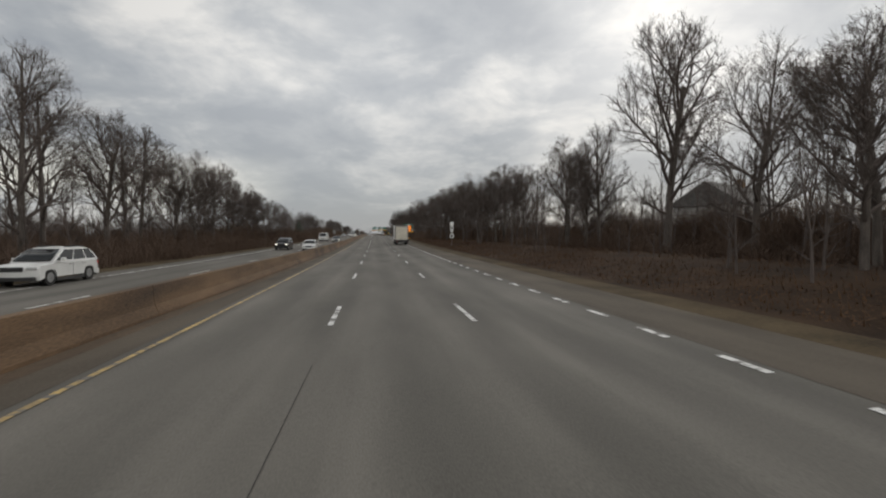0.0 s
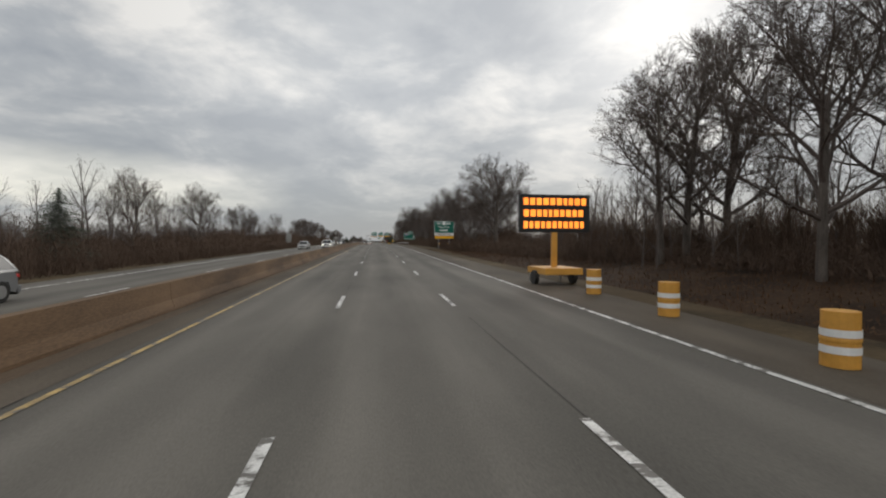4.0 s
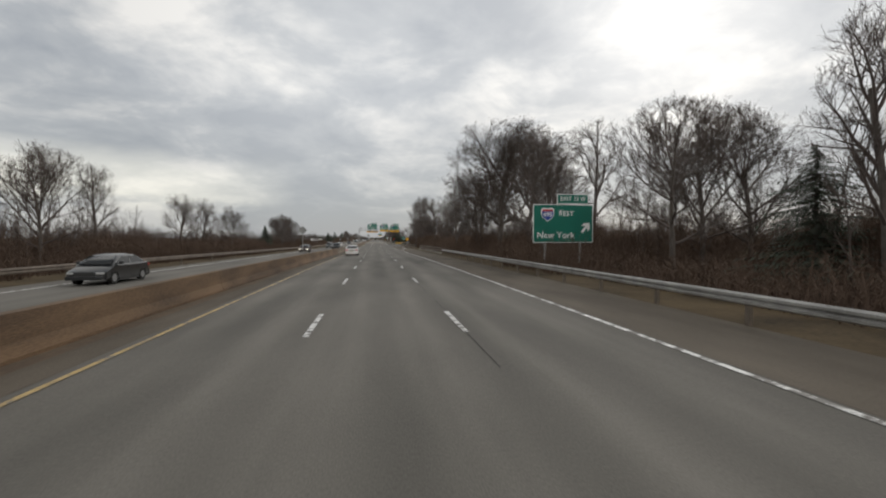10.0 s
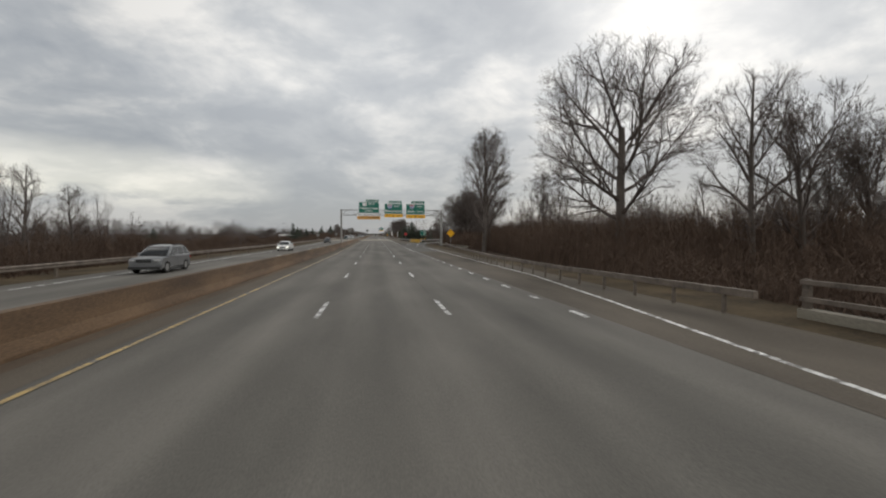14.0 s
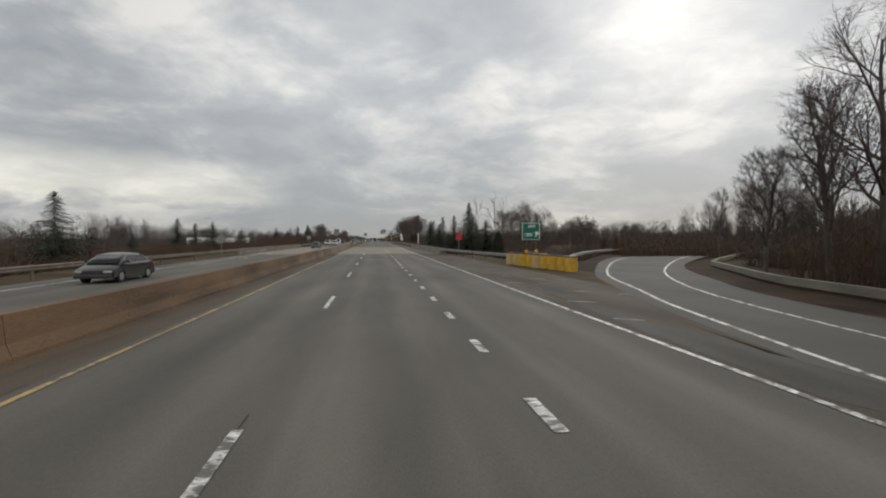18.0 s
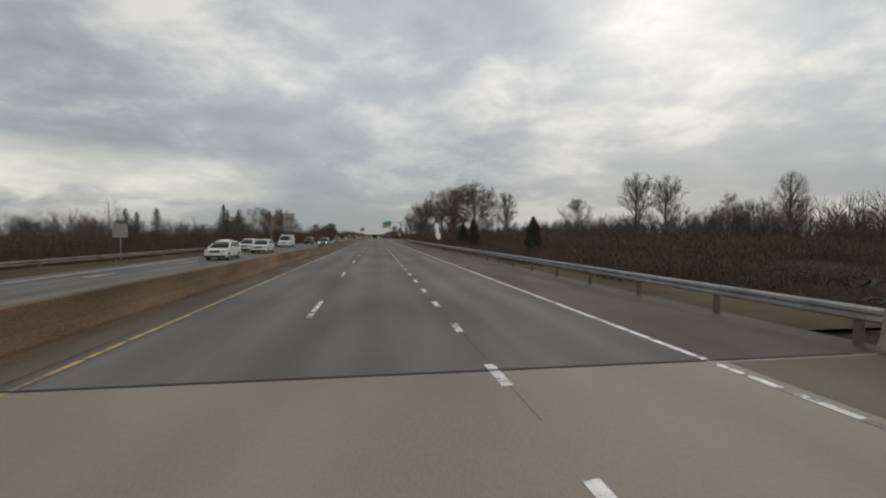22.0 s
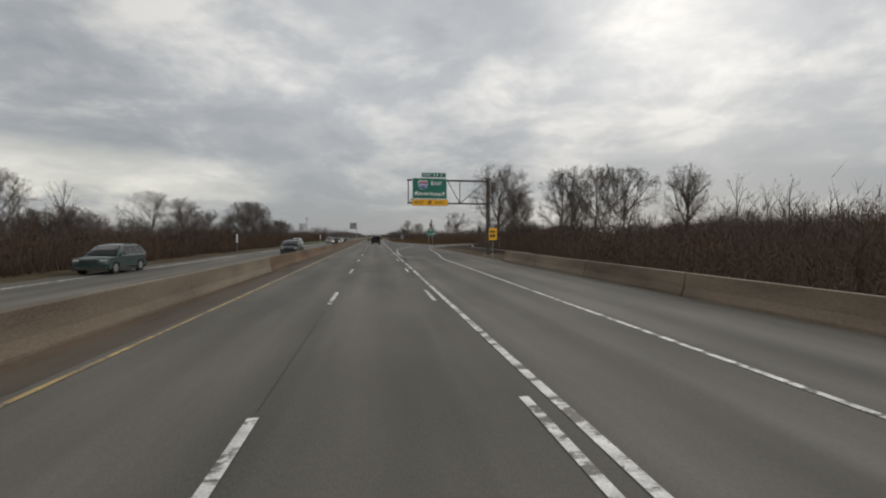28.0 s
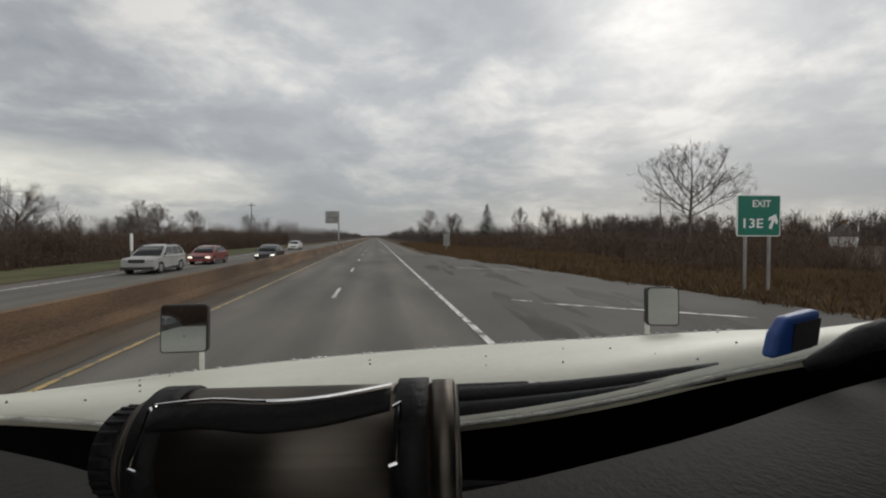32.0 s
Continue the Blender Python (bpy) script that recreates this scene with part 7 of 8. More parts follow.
    part("plate_recess", boxed(-0.36, 0.36, -L / 2 - 0.035, -L / 2 + 0.03, s["tail"] - 0.36, s["tail"] - 0.19, bevel=0.012), PLASTIC if colour != "white" else RIM, t)
    part("number_plate", boxed(-0.15, 0.15, -L / 2 - 0.05, -L / 2 - 0.03, s["tail"] - 0.35, s["tail"] - 0.21), PLATE, t)
    part("lower_valance", boxed(-h2 + 0.16, h2 - 0.16, -L / 2 - 0.03, -L / 2 + 0.1, 0.19, 0.29, bevel=0.02), PLASTIC, t)
    for ys_ in (-ax, ax):
        for sgn in (-1, 1):
            bm = tube(bmesh.new(), (sgn * (h2 - 0.22), ys_, wr), (sgn * (h2 - 0.01), ys_, wr), wr, n=20)
            wl = part("tyre", bm, TYRE, t)
            part("rim", tube(bmesh.new(), (sgn * (h2 - 0.03), ys_, wr), (sgn * (h2 - 0.002), ys_, wr), wr * 0.66, wr * 0.6, n=16), RIM, wl)
    if shape == "pickup":
        part("bed", boxed(-h2 + 0.14, h2 - 0.14, -L / 2 + 0.12, rb - 0.1, belt - 0.02, belt + 0.03), PLASTIC, t)
    if shape == "suv":
        for sgn in (-1, 1):
            part("roof_rail", boxed(sgn * (h2 - 0.32) - 0.02, sgn * (h2 - 0.32) + 0.02, rt + 0.2, ft - 0.2, roof - 0.01, roof + 0.05), PLASTIC, t)
    if rack:
        for yy in (-1.9, -0.6, 0.5):
            part("roof_rack", boxed(-0.85, 0.85, yy - 0.03, yy + 0.03, roof + 0.08, roof + 0.12), SIGN_WHITE, t)
        for sgn in (-1, 1):
            part("roof_rack", boxed(sgn * 0.8 - 0.03, sgn * 0.8 + 0.03, -2.2, 0.8, roof - 0.02, roof + 0.1), SIGN_WHITE, t)
    return t


LANE_A, LANE_B, LANE_C, LANE_D = -9.8, -13.8, -17.0, -16.0
car("suv", "white", LANE_D, 22.5, True, "white sport utility vehicle in the opposite lanes")
car("suv", "black", LANE_B, 67.0, True, "black utility vehicle with lit headlamps in the opposite lanes", lit=True)
car("sedan", "white", LANE_A, 65.0, True, "white saloon in the inner opposite lane")
car("suv", "grey", LANE_B, 120.9, True, "dark grey utility vehicle in the opposite lanes")
car("van", "white", LANE_B, 118.2, True, "white high-roofed van in the outer opposite lane")
car("sedan", "grey", LANE_A, 108.7, True, "dark blue-grey saloon with lit headlamps beside the barrier", lit=True)
car("sedan", "silver", LANE_B, 192.7, True, "silver saloon in the opposite lanes")
car("suv", "white", LANE_A, 195.4, True, "white car with lit headlamps in the inner opposite lane", lit=True)
car("sedan", "silver", LANE_B, 278.4, True, "pale saloon with lit headlamps in the opposite lanes", lit=True)
car("sedan", "white", LANE_D, 271.8, True, "white older saloon in the outer opposite lane")
car("sedan", "black", LANE_B, 293.4, True, "black saloon in the opposite lanes")
car("sedan", "brown", LANE_B, 359.2, True, "dark brown saloon with lit headlamps in the opposite lanes", lit=True)
car("suv", "black", LANE_A, 383.1, True, "black utility vehicle beside the median barrier")
car("suv", "grey", LANE_B, 406.7, True, "grey pickup-like utility vehicle in the opposite lanes")
car("sedan", "white", LANE_B, 447.2, True, "white saloon with lit headlamps in the opposite lanes", lit=True)
car("sedan", "black", LANE_B, 509.3, True, "dark grey saloon passing beside the barrier")
car("sedan", "green", LANE_B, 591.4, True, "dark green saloon close beside the barrier")
car("suv", "white", LANE_B, 638.8, True, "white sport utility vehicle in the opposite lanes")
car("suv", "white", LANE_B, 653.5, True, "white car following in the opposite lanes")
car("suv", "white", LANE_C, 649.0, True, "white sport utility vehicle in the outer opposite lane")
car("suv", "white", LANE_C, 659.4, True, "white estate car in the outer opposite lane")
car("van", "white", LANE_D, 680.5, True, "white cargo van with a ladder rack on its roof", rack=True)
car("suv", "grey", LANE_A, 684.4, True, "grey utility vehicle with one lit headlamp", lit=True)
car("suv", "black", LANE_D, 709.0, True, "black compact utility vehicle in the opposite lanes")
car("sedan", "grey", LANE_A, 715.5, True, "dark saloon beside the median barrier")
car("suv", "green", LANE_D, 792.9, True, "dark green utility vehicle in the opposite lanes")
car("suv", "black", LANE_A, 817.1, True, "dark utility vehicle beside the median barrier")
car("sedan", "grey", LANE_B, 837.0, True, "dark grey saloon passing close beside the barrier")
car("suv", "white", LANE_D, 857.5, True, "white sport utility vehicle in the opposite lanes")
car("suv", "black", LANE_A, 878.9, True, "black utility vehicle with lit headlamps by the barrier", lit=True)
car("suv", "silver", LANE_B, 901.4, True, "silver sport utility vehicle in the opposite lanes")
car("sedan", "red", LANE_B, 910.5, True, "dark red saloon with lit headlamps in the opposite lanes", lit=True)
car("sedan", "black", LANE_A, 914.1, True, "dark saloon with lit headlamps behind the barrier", lit=True)
car("sedan", "white", LANE_B, 951.2, True, "white saloon far along the opposite lanes")
white_sedan = car("sedan", "white", -3.6, 335.8, False, "white compact saloon with lit red tail lamps in the inner lane")
part("spoiler", boxed(-0.62, 0.62, -2.28, -2.12, 1.03, 1.08, bevel=0.015), PAINTS["white"], white_sedan)
part("fog_lamp", boxed(-0.06, 0.06, -2.31, -2.29, 0.30, 0.36), TAIL_LIT, white_sedan)


def box_truck(x0=3.12, y0=87.3):
    """A white refrigerated box truck: x0 is its left side, y0 the tail of the box."""
    W, Lb, zb, zt = 2.58, 7.3, 0.95, 3.8
    t = thing("box_truck", "white refrigerated cab-over box truck with a dull metal rear frame", "truck", pose(x0 + W / 2, y0, gz(y0 + 4) + 0.012, math.degrees(math.atan(slope(y0 + 4))), 0, 0))
    box_mat = mat("white_ribless_panel", (0.90, 0.90, 0.87), 0.4, var=0.03, scale=0.4, fine=6, col2=(0.82, 0.81, 0.78))
    frame_mat = mat("dull_galvanised_frame", (0.27, 0.255, 0.23), 0.55, 0.4, var=0.12, scale=4, fine=30)
    h = W / 2
    bx = part("cargo_box", boxed(-h, h, 0.05, Lb, zb, zt, bevel=0.03), box_mat, t)
    for z in (zb + 0.03, zt - 0.05):
        for sgn in (-1, 1):
            part("edge_rail", boxed(sgn * (h + 0.006) - 0.012, sgn * (h + 0.006) + 0.012, 0.05, Lb, z - 0.06, z + 0.06), box_mat, bx)
    part("roof_seam", boxed(-h - 0.004, -h + 0.01, 0.05, Lb, zt - 0.31, zt - 0.304), frame_mat, bx)
    part("roof_edge", boxed(-h - 0.022, -h + 0.02, 0.05, Lb, zt - 0.005, zt + 0.022), frame_mat, bx)
    for sgn in (-1, 1):
        part("front_post", boxed(sgn * (h - 0.04) - 0.06, sgn * (h - 0.04) + 0.06, Lb - 0.02, Lb + 0.03, zb, zt), frame_mat, bx)
    # side door with hinges, seams and latch
    for yy in (3.2, 4.25):
        part("door_seam", boxed(-h - 0.006, -h + 0.01, yy - 0.015, yy + 0.015, zb + 0.12, zt - 0.32), frame_mat, bx)
    part("door_seam", boxed(-h - 0.006, -h + 0.01, 3.2, 4.25, zt - 0.33, zt - 0.30), frame_mat, bx)
    for z in (1.6, 2.5, 3.3):
        part("hinge", boxed(-h - 0.025, -h + 0.01, 4.2, 4.42, z - 0.04, z + 0.04), frame_mat, bx)
    part("latch", boxed(-h - 0.04, -h + 0.01, 3.2, 3.3, 1.45, 1.7), PLASTIC, bx)
    for i in range(4):
        part("marker_lamp", boxed(-h - 0.012, -h + 0.01, 0.5 + i * 1.9, 0.6 + i * 1.9, zb + 0.06, zb + 0.11), TAIL, bx)
    # rear frame, roll-up door, lift gate
    for sgn in (-1, 1):
        part("rear_post", boxed(sgn * (h - 0.085) - 0.09, sgn * (h - 0.085) + 0.09, -0.04, 0.12, zb - 0.05, zt + 0.02, bevel=0.015), frame_mat, t)
    part("rear_header", boxed(-h, h, -0.04, 0.12, zt - 0.26, zt + 0.02, bevel=0.015), frame_mat, t)
    part("header_lip", boxed(-h - 0.01, h + 0.01, -0.09, 0.02, zt + 0.0, zt + 0.035, bevel=0.008), DARK_STEEL, t)
    door = mat("cream_roll_door", (0.70, 0.66, 0.56), 0.5, var=0.06, scale=1, fine=8, col2=(0.58, 0.54, 0.45))
    bare = mat("peeled_rusty_door_edge", (0.10, 0.075, 0.05), 0.8, var=0.4, scale=6, fine=40)
    step = (zt - 0.28 - zb) / 6
    for i in range(6):
        z0 = zb + 0.03 + i * step
        part("door_slat", boxed(-h + 0.175, h - 0.175, 0.0, 0.05, z0, z0 + step - 0.003, bevel=0.0015), door, t)
    part("door_seal", boxed(-h + 0.17, h - 0.17, -0.012, 0.04, zt - 0.30, zt - 0.262), PLASTIC, t)
    # peeled paint and rust along the foot of the door
    rp = random.Random(5)
    for i in range(34):
        x, z = rp.gauss(0.25, 0.42), zb + 0.04 + abs(rp.gauss(0, 0.10))
        if abs(x) < h - 0.3:
            r = rp.uniform(0.015, 0.055)
            out = [(x + r * rp.uniform(0.5, 1.3) * math.cos(a), z + 0.6 * r * rp.uniform(0.5, 1.3) * math.sin(a)) for a in [6.2832 * k / 9 for k in range(9)]]
            part("peeled_paint", prism(bmesh.new(), out, -0.0025 - 0.0001 * i, 0.004), bare, t)
    part("rear_sill", boxed(-h, h, -0.10, 0.10, zb - 0.10, zb + 0.0, bevel=0.012), DARK_STEEL, t)
    # folded lift gate: cross bars, arms and a platform
    part("gate_bar", boxed(-h + 0.05, h - 0.05, -0.34, -0.26, 0.72, 0.80, bevel=0.015), PLASTIC, t)
    part("gate_bar", boxed(-h + 0.05, h - 0.05, -0.40, -0.33, 0.44, 0.56, bevel=0.015), PLASTIC, t)
    part("lift_platform", boxed(-h + 0.35, h - 0.35, -0.31, -0.24, 0.50, 0.86, bevel=0.01), PLASTIC, t)
    for x in (-0.75, 0.75):
        part("gate_arm", boxed(x - 0.05, x + 0.05, -0.36, 0.1, 0.52, 0.90, bevel=0.015), DARK_STEEL, t)
    part("gate_bracket", boxed(h - 0.22, h + 0.02, -0.50, -0.20, 0.45, 1.02, bevel=0.03), PLASTIC, t)
    for z in (1.35, 2.0):
        part("post_lamp", boxed(-h + 0.05, -h + 0.10, -0.05, -0.035, z, z + 0.10, bevel=0.004), TAIL, t)
    for sgn in (-1, 1):
        part("bumper_arm", tube(bmesh.new(), (sgn * (h - 0.05), -0.3, 0.5), (sgn * (h + 0.12), -0.5, 1.05), 0.03, n=6), DARK_STEEL, t)
        part("tail_lamp", boxed(sgn * 0.95 - 0.12, sgn * 0.95 + 0.12, -0.40, -0.37, 0.52, 0.6), TAIL, t)
    part("chassis", boxed(-0.45, 0.45, 0.2, Lb + 1.6, 0.55, zb - 0.02), DARK_STEEL, t)
    for sgn in (-1, 1):
        part("side_guard", boxed(sgn * (h - 0.15) - 0.03, sgn * (h - 0.15) + 0.03, 3.0, 5.6, 0.5, 0.95), DARK_STEEL, t)
        for yy, dual in ((1.7, True), (Lb + 0.75, False)):
            wl = part("tyre", tube(bmesh.new(), (sgn * (h - (0.6 if dual else 0.34)), yy, 0.46), (sgn * (h - 0.06), yy, 0.46), 0.46, n=24), TYRE, t)
            part("rim", tube(bmesh.new(), (sgn * (h - 0.10), yy, 0.46), (sgn * (h - 0.045), yy, 0.46), 0.26, 0.2, n=16), RIM, wl)
            if dual:
                part("mud_flap", boxed(sgn * (h - 0.33) - 0.26, sgn * (h - 0.33) + 0.26, 0.95, 0.97, 0.2, 0.9), PLASTIC, t)
    # cab-over cab
    y1, y2 = Lb + 0.12, Lb + 1.85
    cw = 1.08
    cabo = [(y1, 0.75), (y1 + 0.15, 0.75), (Lb + 0.28, 0.95), (Lb + 0.45, 1.02), (Lb + 1.05, 1.02), (Lb + 1.25, 0.85), (Lb + 1.3, 0.55), (y2, 0.52), (y2 + 0.03, 1.35), (y2 - 0.32, 2.42), (y2 - 0.5, 2.55), (y1, 2.55)]
    bm = bmesh.new()
    rings = [[bm.verts.new((xx, p[0], p[1])) for p in cabo] for xx in (-cw, cw)]
    n = len(cabo)
    for i in range(n):
        bm.faces.new((rings[0][i], rings[0][(i + 1) % n], rings[1][(i + 1) % n], rings[1][i]))
    bm.faces.new(rings[0][::-1])
    bm.faces.new(rings[1])
    bmesh.ops.recalc_face_normals(bm, faces=bm.faces)
    bmesh.ops.bevel(bm, geom=list(bm.edges), offset=0.035, segments=2, affect="EDGES", clamp_overlap=True)
    cabm = part("cab", bm, PAINTS["white"], t)
    for sgn in (-1, 1):
        part("side_window", prism(bmesh.new(), [(y1 + 0.72, 1.5), (y2 - 0.12, 1.42), (y2 - 0.42, 2.32), (y1 + 0.72, 2.32)], min(sgn * (cw - 0.01), sgn * (cw + 0.012)), max(sgn * (cw - 0.01), sgn * (cw + 0.012)), "x"), TINTED, cabm)
        part("quarter_window", prism(bmesh.new(), [(y1 + 0.22, 1.5), (y1 + 0.5, 1.5), (y1 + 0.5, 2.3), (y1 + 0.28, 2.3)], min(sgn * (cw - 0.01), sgn * (cw + 0.012)), max(sgn * (cw - 0.01), sgn * (cw + 0.012)), "x"), TINTED, cabm)
        part("door_seam", boxed(min(sgn * (cw - 0.01), sgn * (cw + 0.006)), max(sgn * (cw - 0.01), sgn * (cw + 0.006)), y1 + 0.60, y1 + 0.62, 0.98, 2.4), PLASTIC, cabm)
        part("door_handle", boxed(min(sgn * cw, sgn * (cw + 0.03)), max(sgn * cw, sgn * (cw + 0.03)), y1 + 0.68, y1 + 0.82, 1.33, 1.38), PLASTIC, cabm)
        for i in range(4):
            bars_z = 1.26 - i * 0.085
            part("letter_bar", boxed(min(sgn * (cw - 0.01), sgn * (cw + 0.004)), max(sgn * (cw - 0.01), sgn * (cw + 0.004)), y1 + 1.02, y1 + 1.48 - 0.09 * (i % 3), bars_z - 0.022, bars_z + 0.022), SIGN_BACK, cabm)
        part("mirror_arm", tube(bmesh.new(), (sgn * cw, y2 - 0.15, 2.2), (sgn * (cw + 0.25), y2 + 0.05, 2.15), 0.015, n=6), PLASTIC, t)
        part("mirror", boxed(sgn * (cw + 0.25) - 0.1, sgn * (cw + 0.25) + 0.1, y2 + 0.0, y2 + 0.07, 1.45, 2.1, bevel=0.02), PLASTIC, t)
        part("headlamp", boxed(sgn * 0.8 - 0.2, sgn * 0.8 + 0.2, y2 - 0.02, y2 + 0.05, 0.72, 0.95, bevel=0.02), LAMP_GLASS, t)
    part("windscreen", prism(bmesh.new(), [(y2 + 0.030, 1.42), (y2 + 0.042, 1.42), (y2 - 0.272, 2.38), (y2 - 0.284, 2.38)], -cw + 0.12, cw - 0.12, "x"), TINTED, cabm)
    part("bumper", boxed(-cw, cw, y2 - 0.05, y2 + 0.1, 0.42, 0.66, bevel=0.03), PLASTIC, t)
    unit = part("refrigeration_unit", boxed(-1.05, 1.05, Lb + 0.03, Lb + 0.50, 2.82, 3.60, bevel=0.09), PAINTS["white"], t)
    part("unit_seam", boxed(-1.056, 1.056, Lb + 0.10, Lb + 0.44, 3.16, 3.175), PLASTIC, unit)
    for sgn in (-1, 1):
        part("unit_badge", boxed(sgn * 1.052 - 0.004, sgn * 1.052 + 0.004, Lb + 0.16, Lb + 0.34, 3.32, 3.38), PLASTIC, unit)
        part("front_flashing", boxed(sgn * (h + 0.004) - 0.008, sgn * (h + 0.004) + 0.008, Lb - 0.15, Lb + 0.02, zb, zt - 0.02), RIM, bx)
    part("unit_vent", boxed(-0.8, 0.8, Lb + 0.501, Lb + 0.51, 2.92, 3.25), PLASTIC, t)


box_truck()


# ---------------------------------------------------------------- the lorry's own nose and dashboard, where the drive ends
_x, _y = ROWS[-1][1:3]
NOSE = PATH[-1][1].copy()
NOSE_INV = NOSE.inverted()
HOOD_WHITE = mat("dirty_white_bonnet_paint", (0.68, 0.675, 0.58), 0.5, var=0.06, scale=2.5, fine=30, col2=(0.60, 0.59, 0.50))
DASH_GREY = mat("dark_grey_dash_vinyl", (0.024, 0.0225, 0.020), 0.8, spec=0.2, var=0.2, scale=3, fine=120, bump=0.3)
# near black with hardly any gloss: shade of the dashboard gap as a colour
GAP_SHADE = mat("painted_gap_shade", (0.004, 0.004, 0.004), 0.95, spec=0.02, var=0.2)
RUBBER = mat("black_rubber", (0.012, 0.012, 0.013), 0.7, var=0.2, scale=4, fine=60, bump=0.2)
SEAL = mat("pale_braided_seal", (0.62, 0.61, 0.55), 0.8, var=0.3, scale=20, fine=220, bump=0.6, col2=(0.34, 0.33, 0.30))
BRUSHED = mat("brushed_steel_flask", (0.24, 0.21, 0.18), 0.5, 0.95, var=0.25, scale=9, fine=70, stretch=(0.04, 1, 1))
_nt = BRUSHED.node_tree
_b = _nt.nodes["Principled BSDF"]
_b.inputs["Anisotropic"].default_value = 0.85
_tan = _nt.nodes.new("ShaderNodeTangent")
_tan.direction_type, _tan.axis = "RADIAL", "X"
_nt.links.new(_tan.outputs[0], _b.inputs["Tangent"])
MIRROR = mat("mirror_glass", (0.33, 0.34, 0.34), 0.03, 1.0, var=0.02)
CHROME = mat("chrome", (0.75, 0.75, 0.75), 0.12, 1.0, var=0.05)
BLUE = mat("blue_plastic_case", (0.015, 0.075, 0.32), 0.45, var=0.1)


def curve_points(ctrl, n):
    """A smooth line through a few corners."""
    p = [Vector(q) for q in ctrl]
    out = []
    for i in range(n + 1):
        t = i / n * (len(p) - 1)
        k = min(len(p) - 2, int(t))
        f = t - k
        a, b, c, d = p[max(k - 1, 0)], p[k], p[k + 1], p[min(k + 2, len(p) - 1)]
        out.append(0.5 * ((2 * b) + (c - a) * f + (2 * a - 5 * b + 4 * c - d) * f * f + (3 * b - a - 3 * c + d) * f ** 3))
    return out


def loft(name, lines, material, parent, thick=0.0, label="", smooth=True):
    n = len(lines[0])
    verts = [tuple(p) for l in lines for p in l]
    faces = [(j * n + i, j * n + i + 1, (j + 1) * n + i + 1, (j + 1) * n + i) for j in range(len(lines) - 1) for i in range(n - 1)]
    ob = part(name, raw(name, verts, faces), material, parent, label, smooth)
    if thick:
        m = ob.modifiers.new("thickness", "SOLIDIFY")
        m.thickness, m.offset = thick, 0
    return ob


def sight(px, py, depth):
    """A place ahead of the seat: across and up by picture-like angles, at a depth."""
    return ((px - 784) / 800 * depth, -(py - 441) / 800 * depth, -depth)


def hose(pts, radii, n=10):
    """One round bar through a line of points."""
    bm = bmesh.new()
    rings = []
    for i, (p, r) in enumerate(zip(pts, radii)):
        d = (pts[min(i + 1, len(pts) - 1)] - pts[max(i - 1, 0)]).normalized()
        u = d.cross(Vector((0, 0, 1))).normalized()
        v = d.cross(u)
        rings.append([bm.verts.new(p + (u * math.cos(6.2832 * k / n) + v * math.sin(6.2832 * k / n)) * r) for k in range(n)])
    for a, b in zip(rings, rings[1:]):
        for k in range(n):
            bm.faces.new((a[k], a[(k + 1) % n], b[(k + 1) % n], b[k]))
    bm.faces.new(rings[0][::-1])
    bm.faces.new(rings[-1])
    return bm


lorry = thing("lorry_nose", "white lorry bonnet with wipers, mirrors and a dark dashboard", "truck", NOSE)
near = curve_points([sight(*q) for q in ((-160, 735, 1.12), (60, 740, 1.12), (300, 757, 1.1), (600, 765, 1.1), (860, 744, 1.1), (1080, 708, 1.1), (1270, 664, 1.08), (1430, 632, 1.05), (1600, 590, 1.0))], 40)
far = curve_points([sight(*q) for q in ((-160, 728, 2.0), (60, 697, 2.0), (300, 666, 2.0), (600, 634, 2.05), (860, 614, 2.05), (1080, 601, 2.05), (1270, 590, 2.0), (1430, 586, 1.8), (1600, 580, 1.5))], 40)
mid = [(a * 0.5 + b * 0.5) + Vector((0, 0.025, 0)) for a, b in zip(near, far)]
drop = [p + Vector((0, -0.55, -0.35)) for p in far]
loft("bonnet", [near, mid, far, [p + Vector((0, -0.04, -0.12)) for p in far], drop], HOOD_WHITE, lorry, 0.02, "dirty white bonnet flecked with dark specks")
rgs = random.Random(6)
for i in range(26):
    k = rgs.randrange(4, 36)
    f = rgs.uniform(0.1, 0.9)
    p = near[k].lerp(far[k], f) + Vector((0, 0.025 * (1 - abs(2 * f - 1)) + 0.012, 0))
    bm = bmesh.new()
    bmesh.ops.create_icosphere(bm, subdivisions=1, radius=rgs.uniform(0.002, 0.005), matrix=Matrix.Translation(p))
    part("grit", bm, PLASTIC, lorry)
for i in range(110):
    p = far[9 + i * 22 // 110].lerp(far[10 + i * 22 // 110], rgs.random()) + Vector((0, 0.010, 0.01))
    bm = bmesh.new()
    bmesh.ops.create_icosphere(bm, subdivisions=1, radius=rgs.uniform(0.006, 0.013), matrix=Matrix.Translation(p))
    part("water_bead", bm, LAMP_GLASS, lorry)
edge = curve_points([((px - 784) / 800 * d, -0.245, -d) for px, d in ((-160, 0.6), (0, 0.55), (150, 0.50), (300, 0.435), (560, 0.43), (830, 0.458), (1100, 0.535), (1300, 0.63), (1500, 0.80), (1700, 1.0))], 40)
lower = [p + Vector((0, -0.03, -0.01)) for p in edge]
# sunken sheet from dashboard to bonnet; its blackness is painted shade
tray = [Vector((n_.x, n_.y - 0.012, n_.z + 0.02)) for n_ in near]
loft("dash_gap_shade", [lower, [p + Vector((0, -0.30, 0)) for p in lower], [p + Vector((0, -0.30, 0)) for p in tray], tray], GAP_SHADE, lorry, 0.0, "sheet coloured near black for the shade below the windscreen")
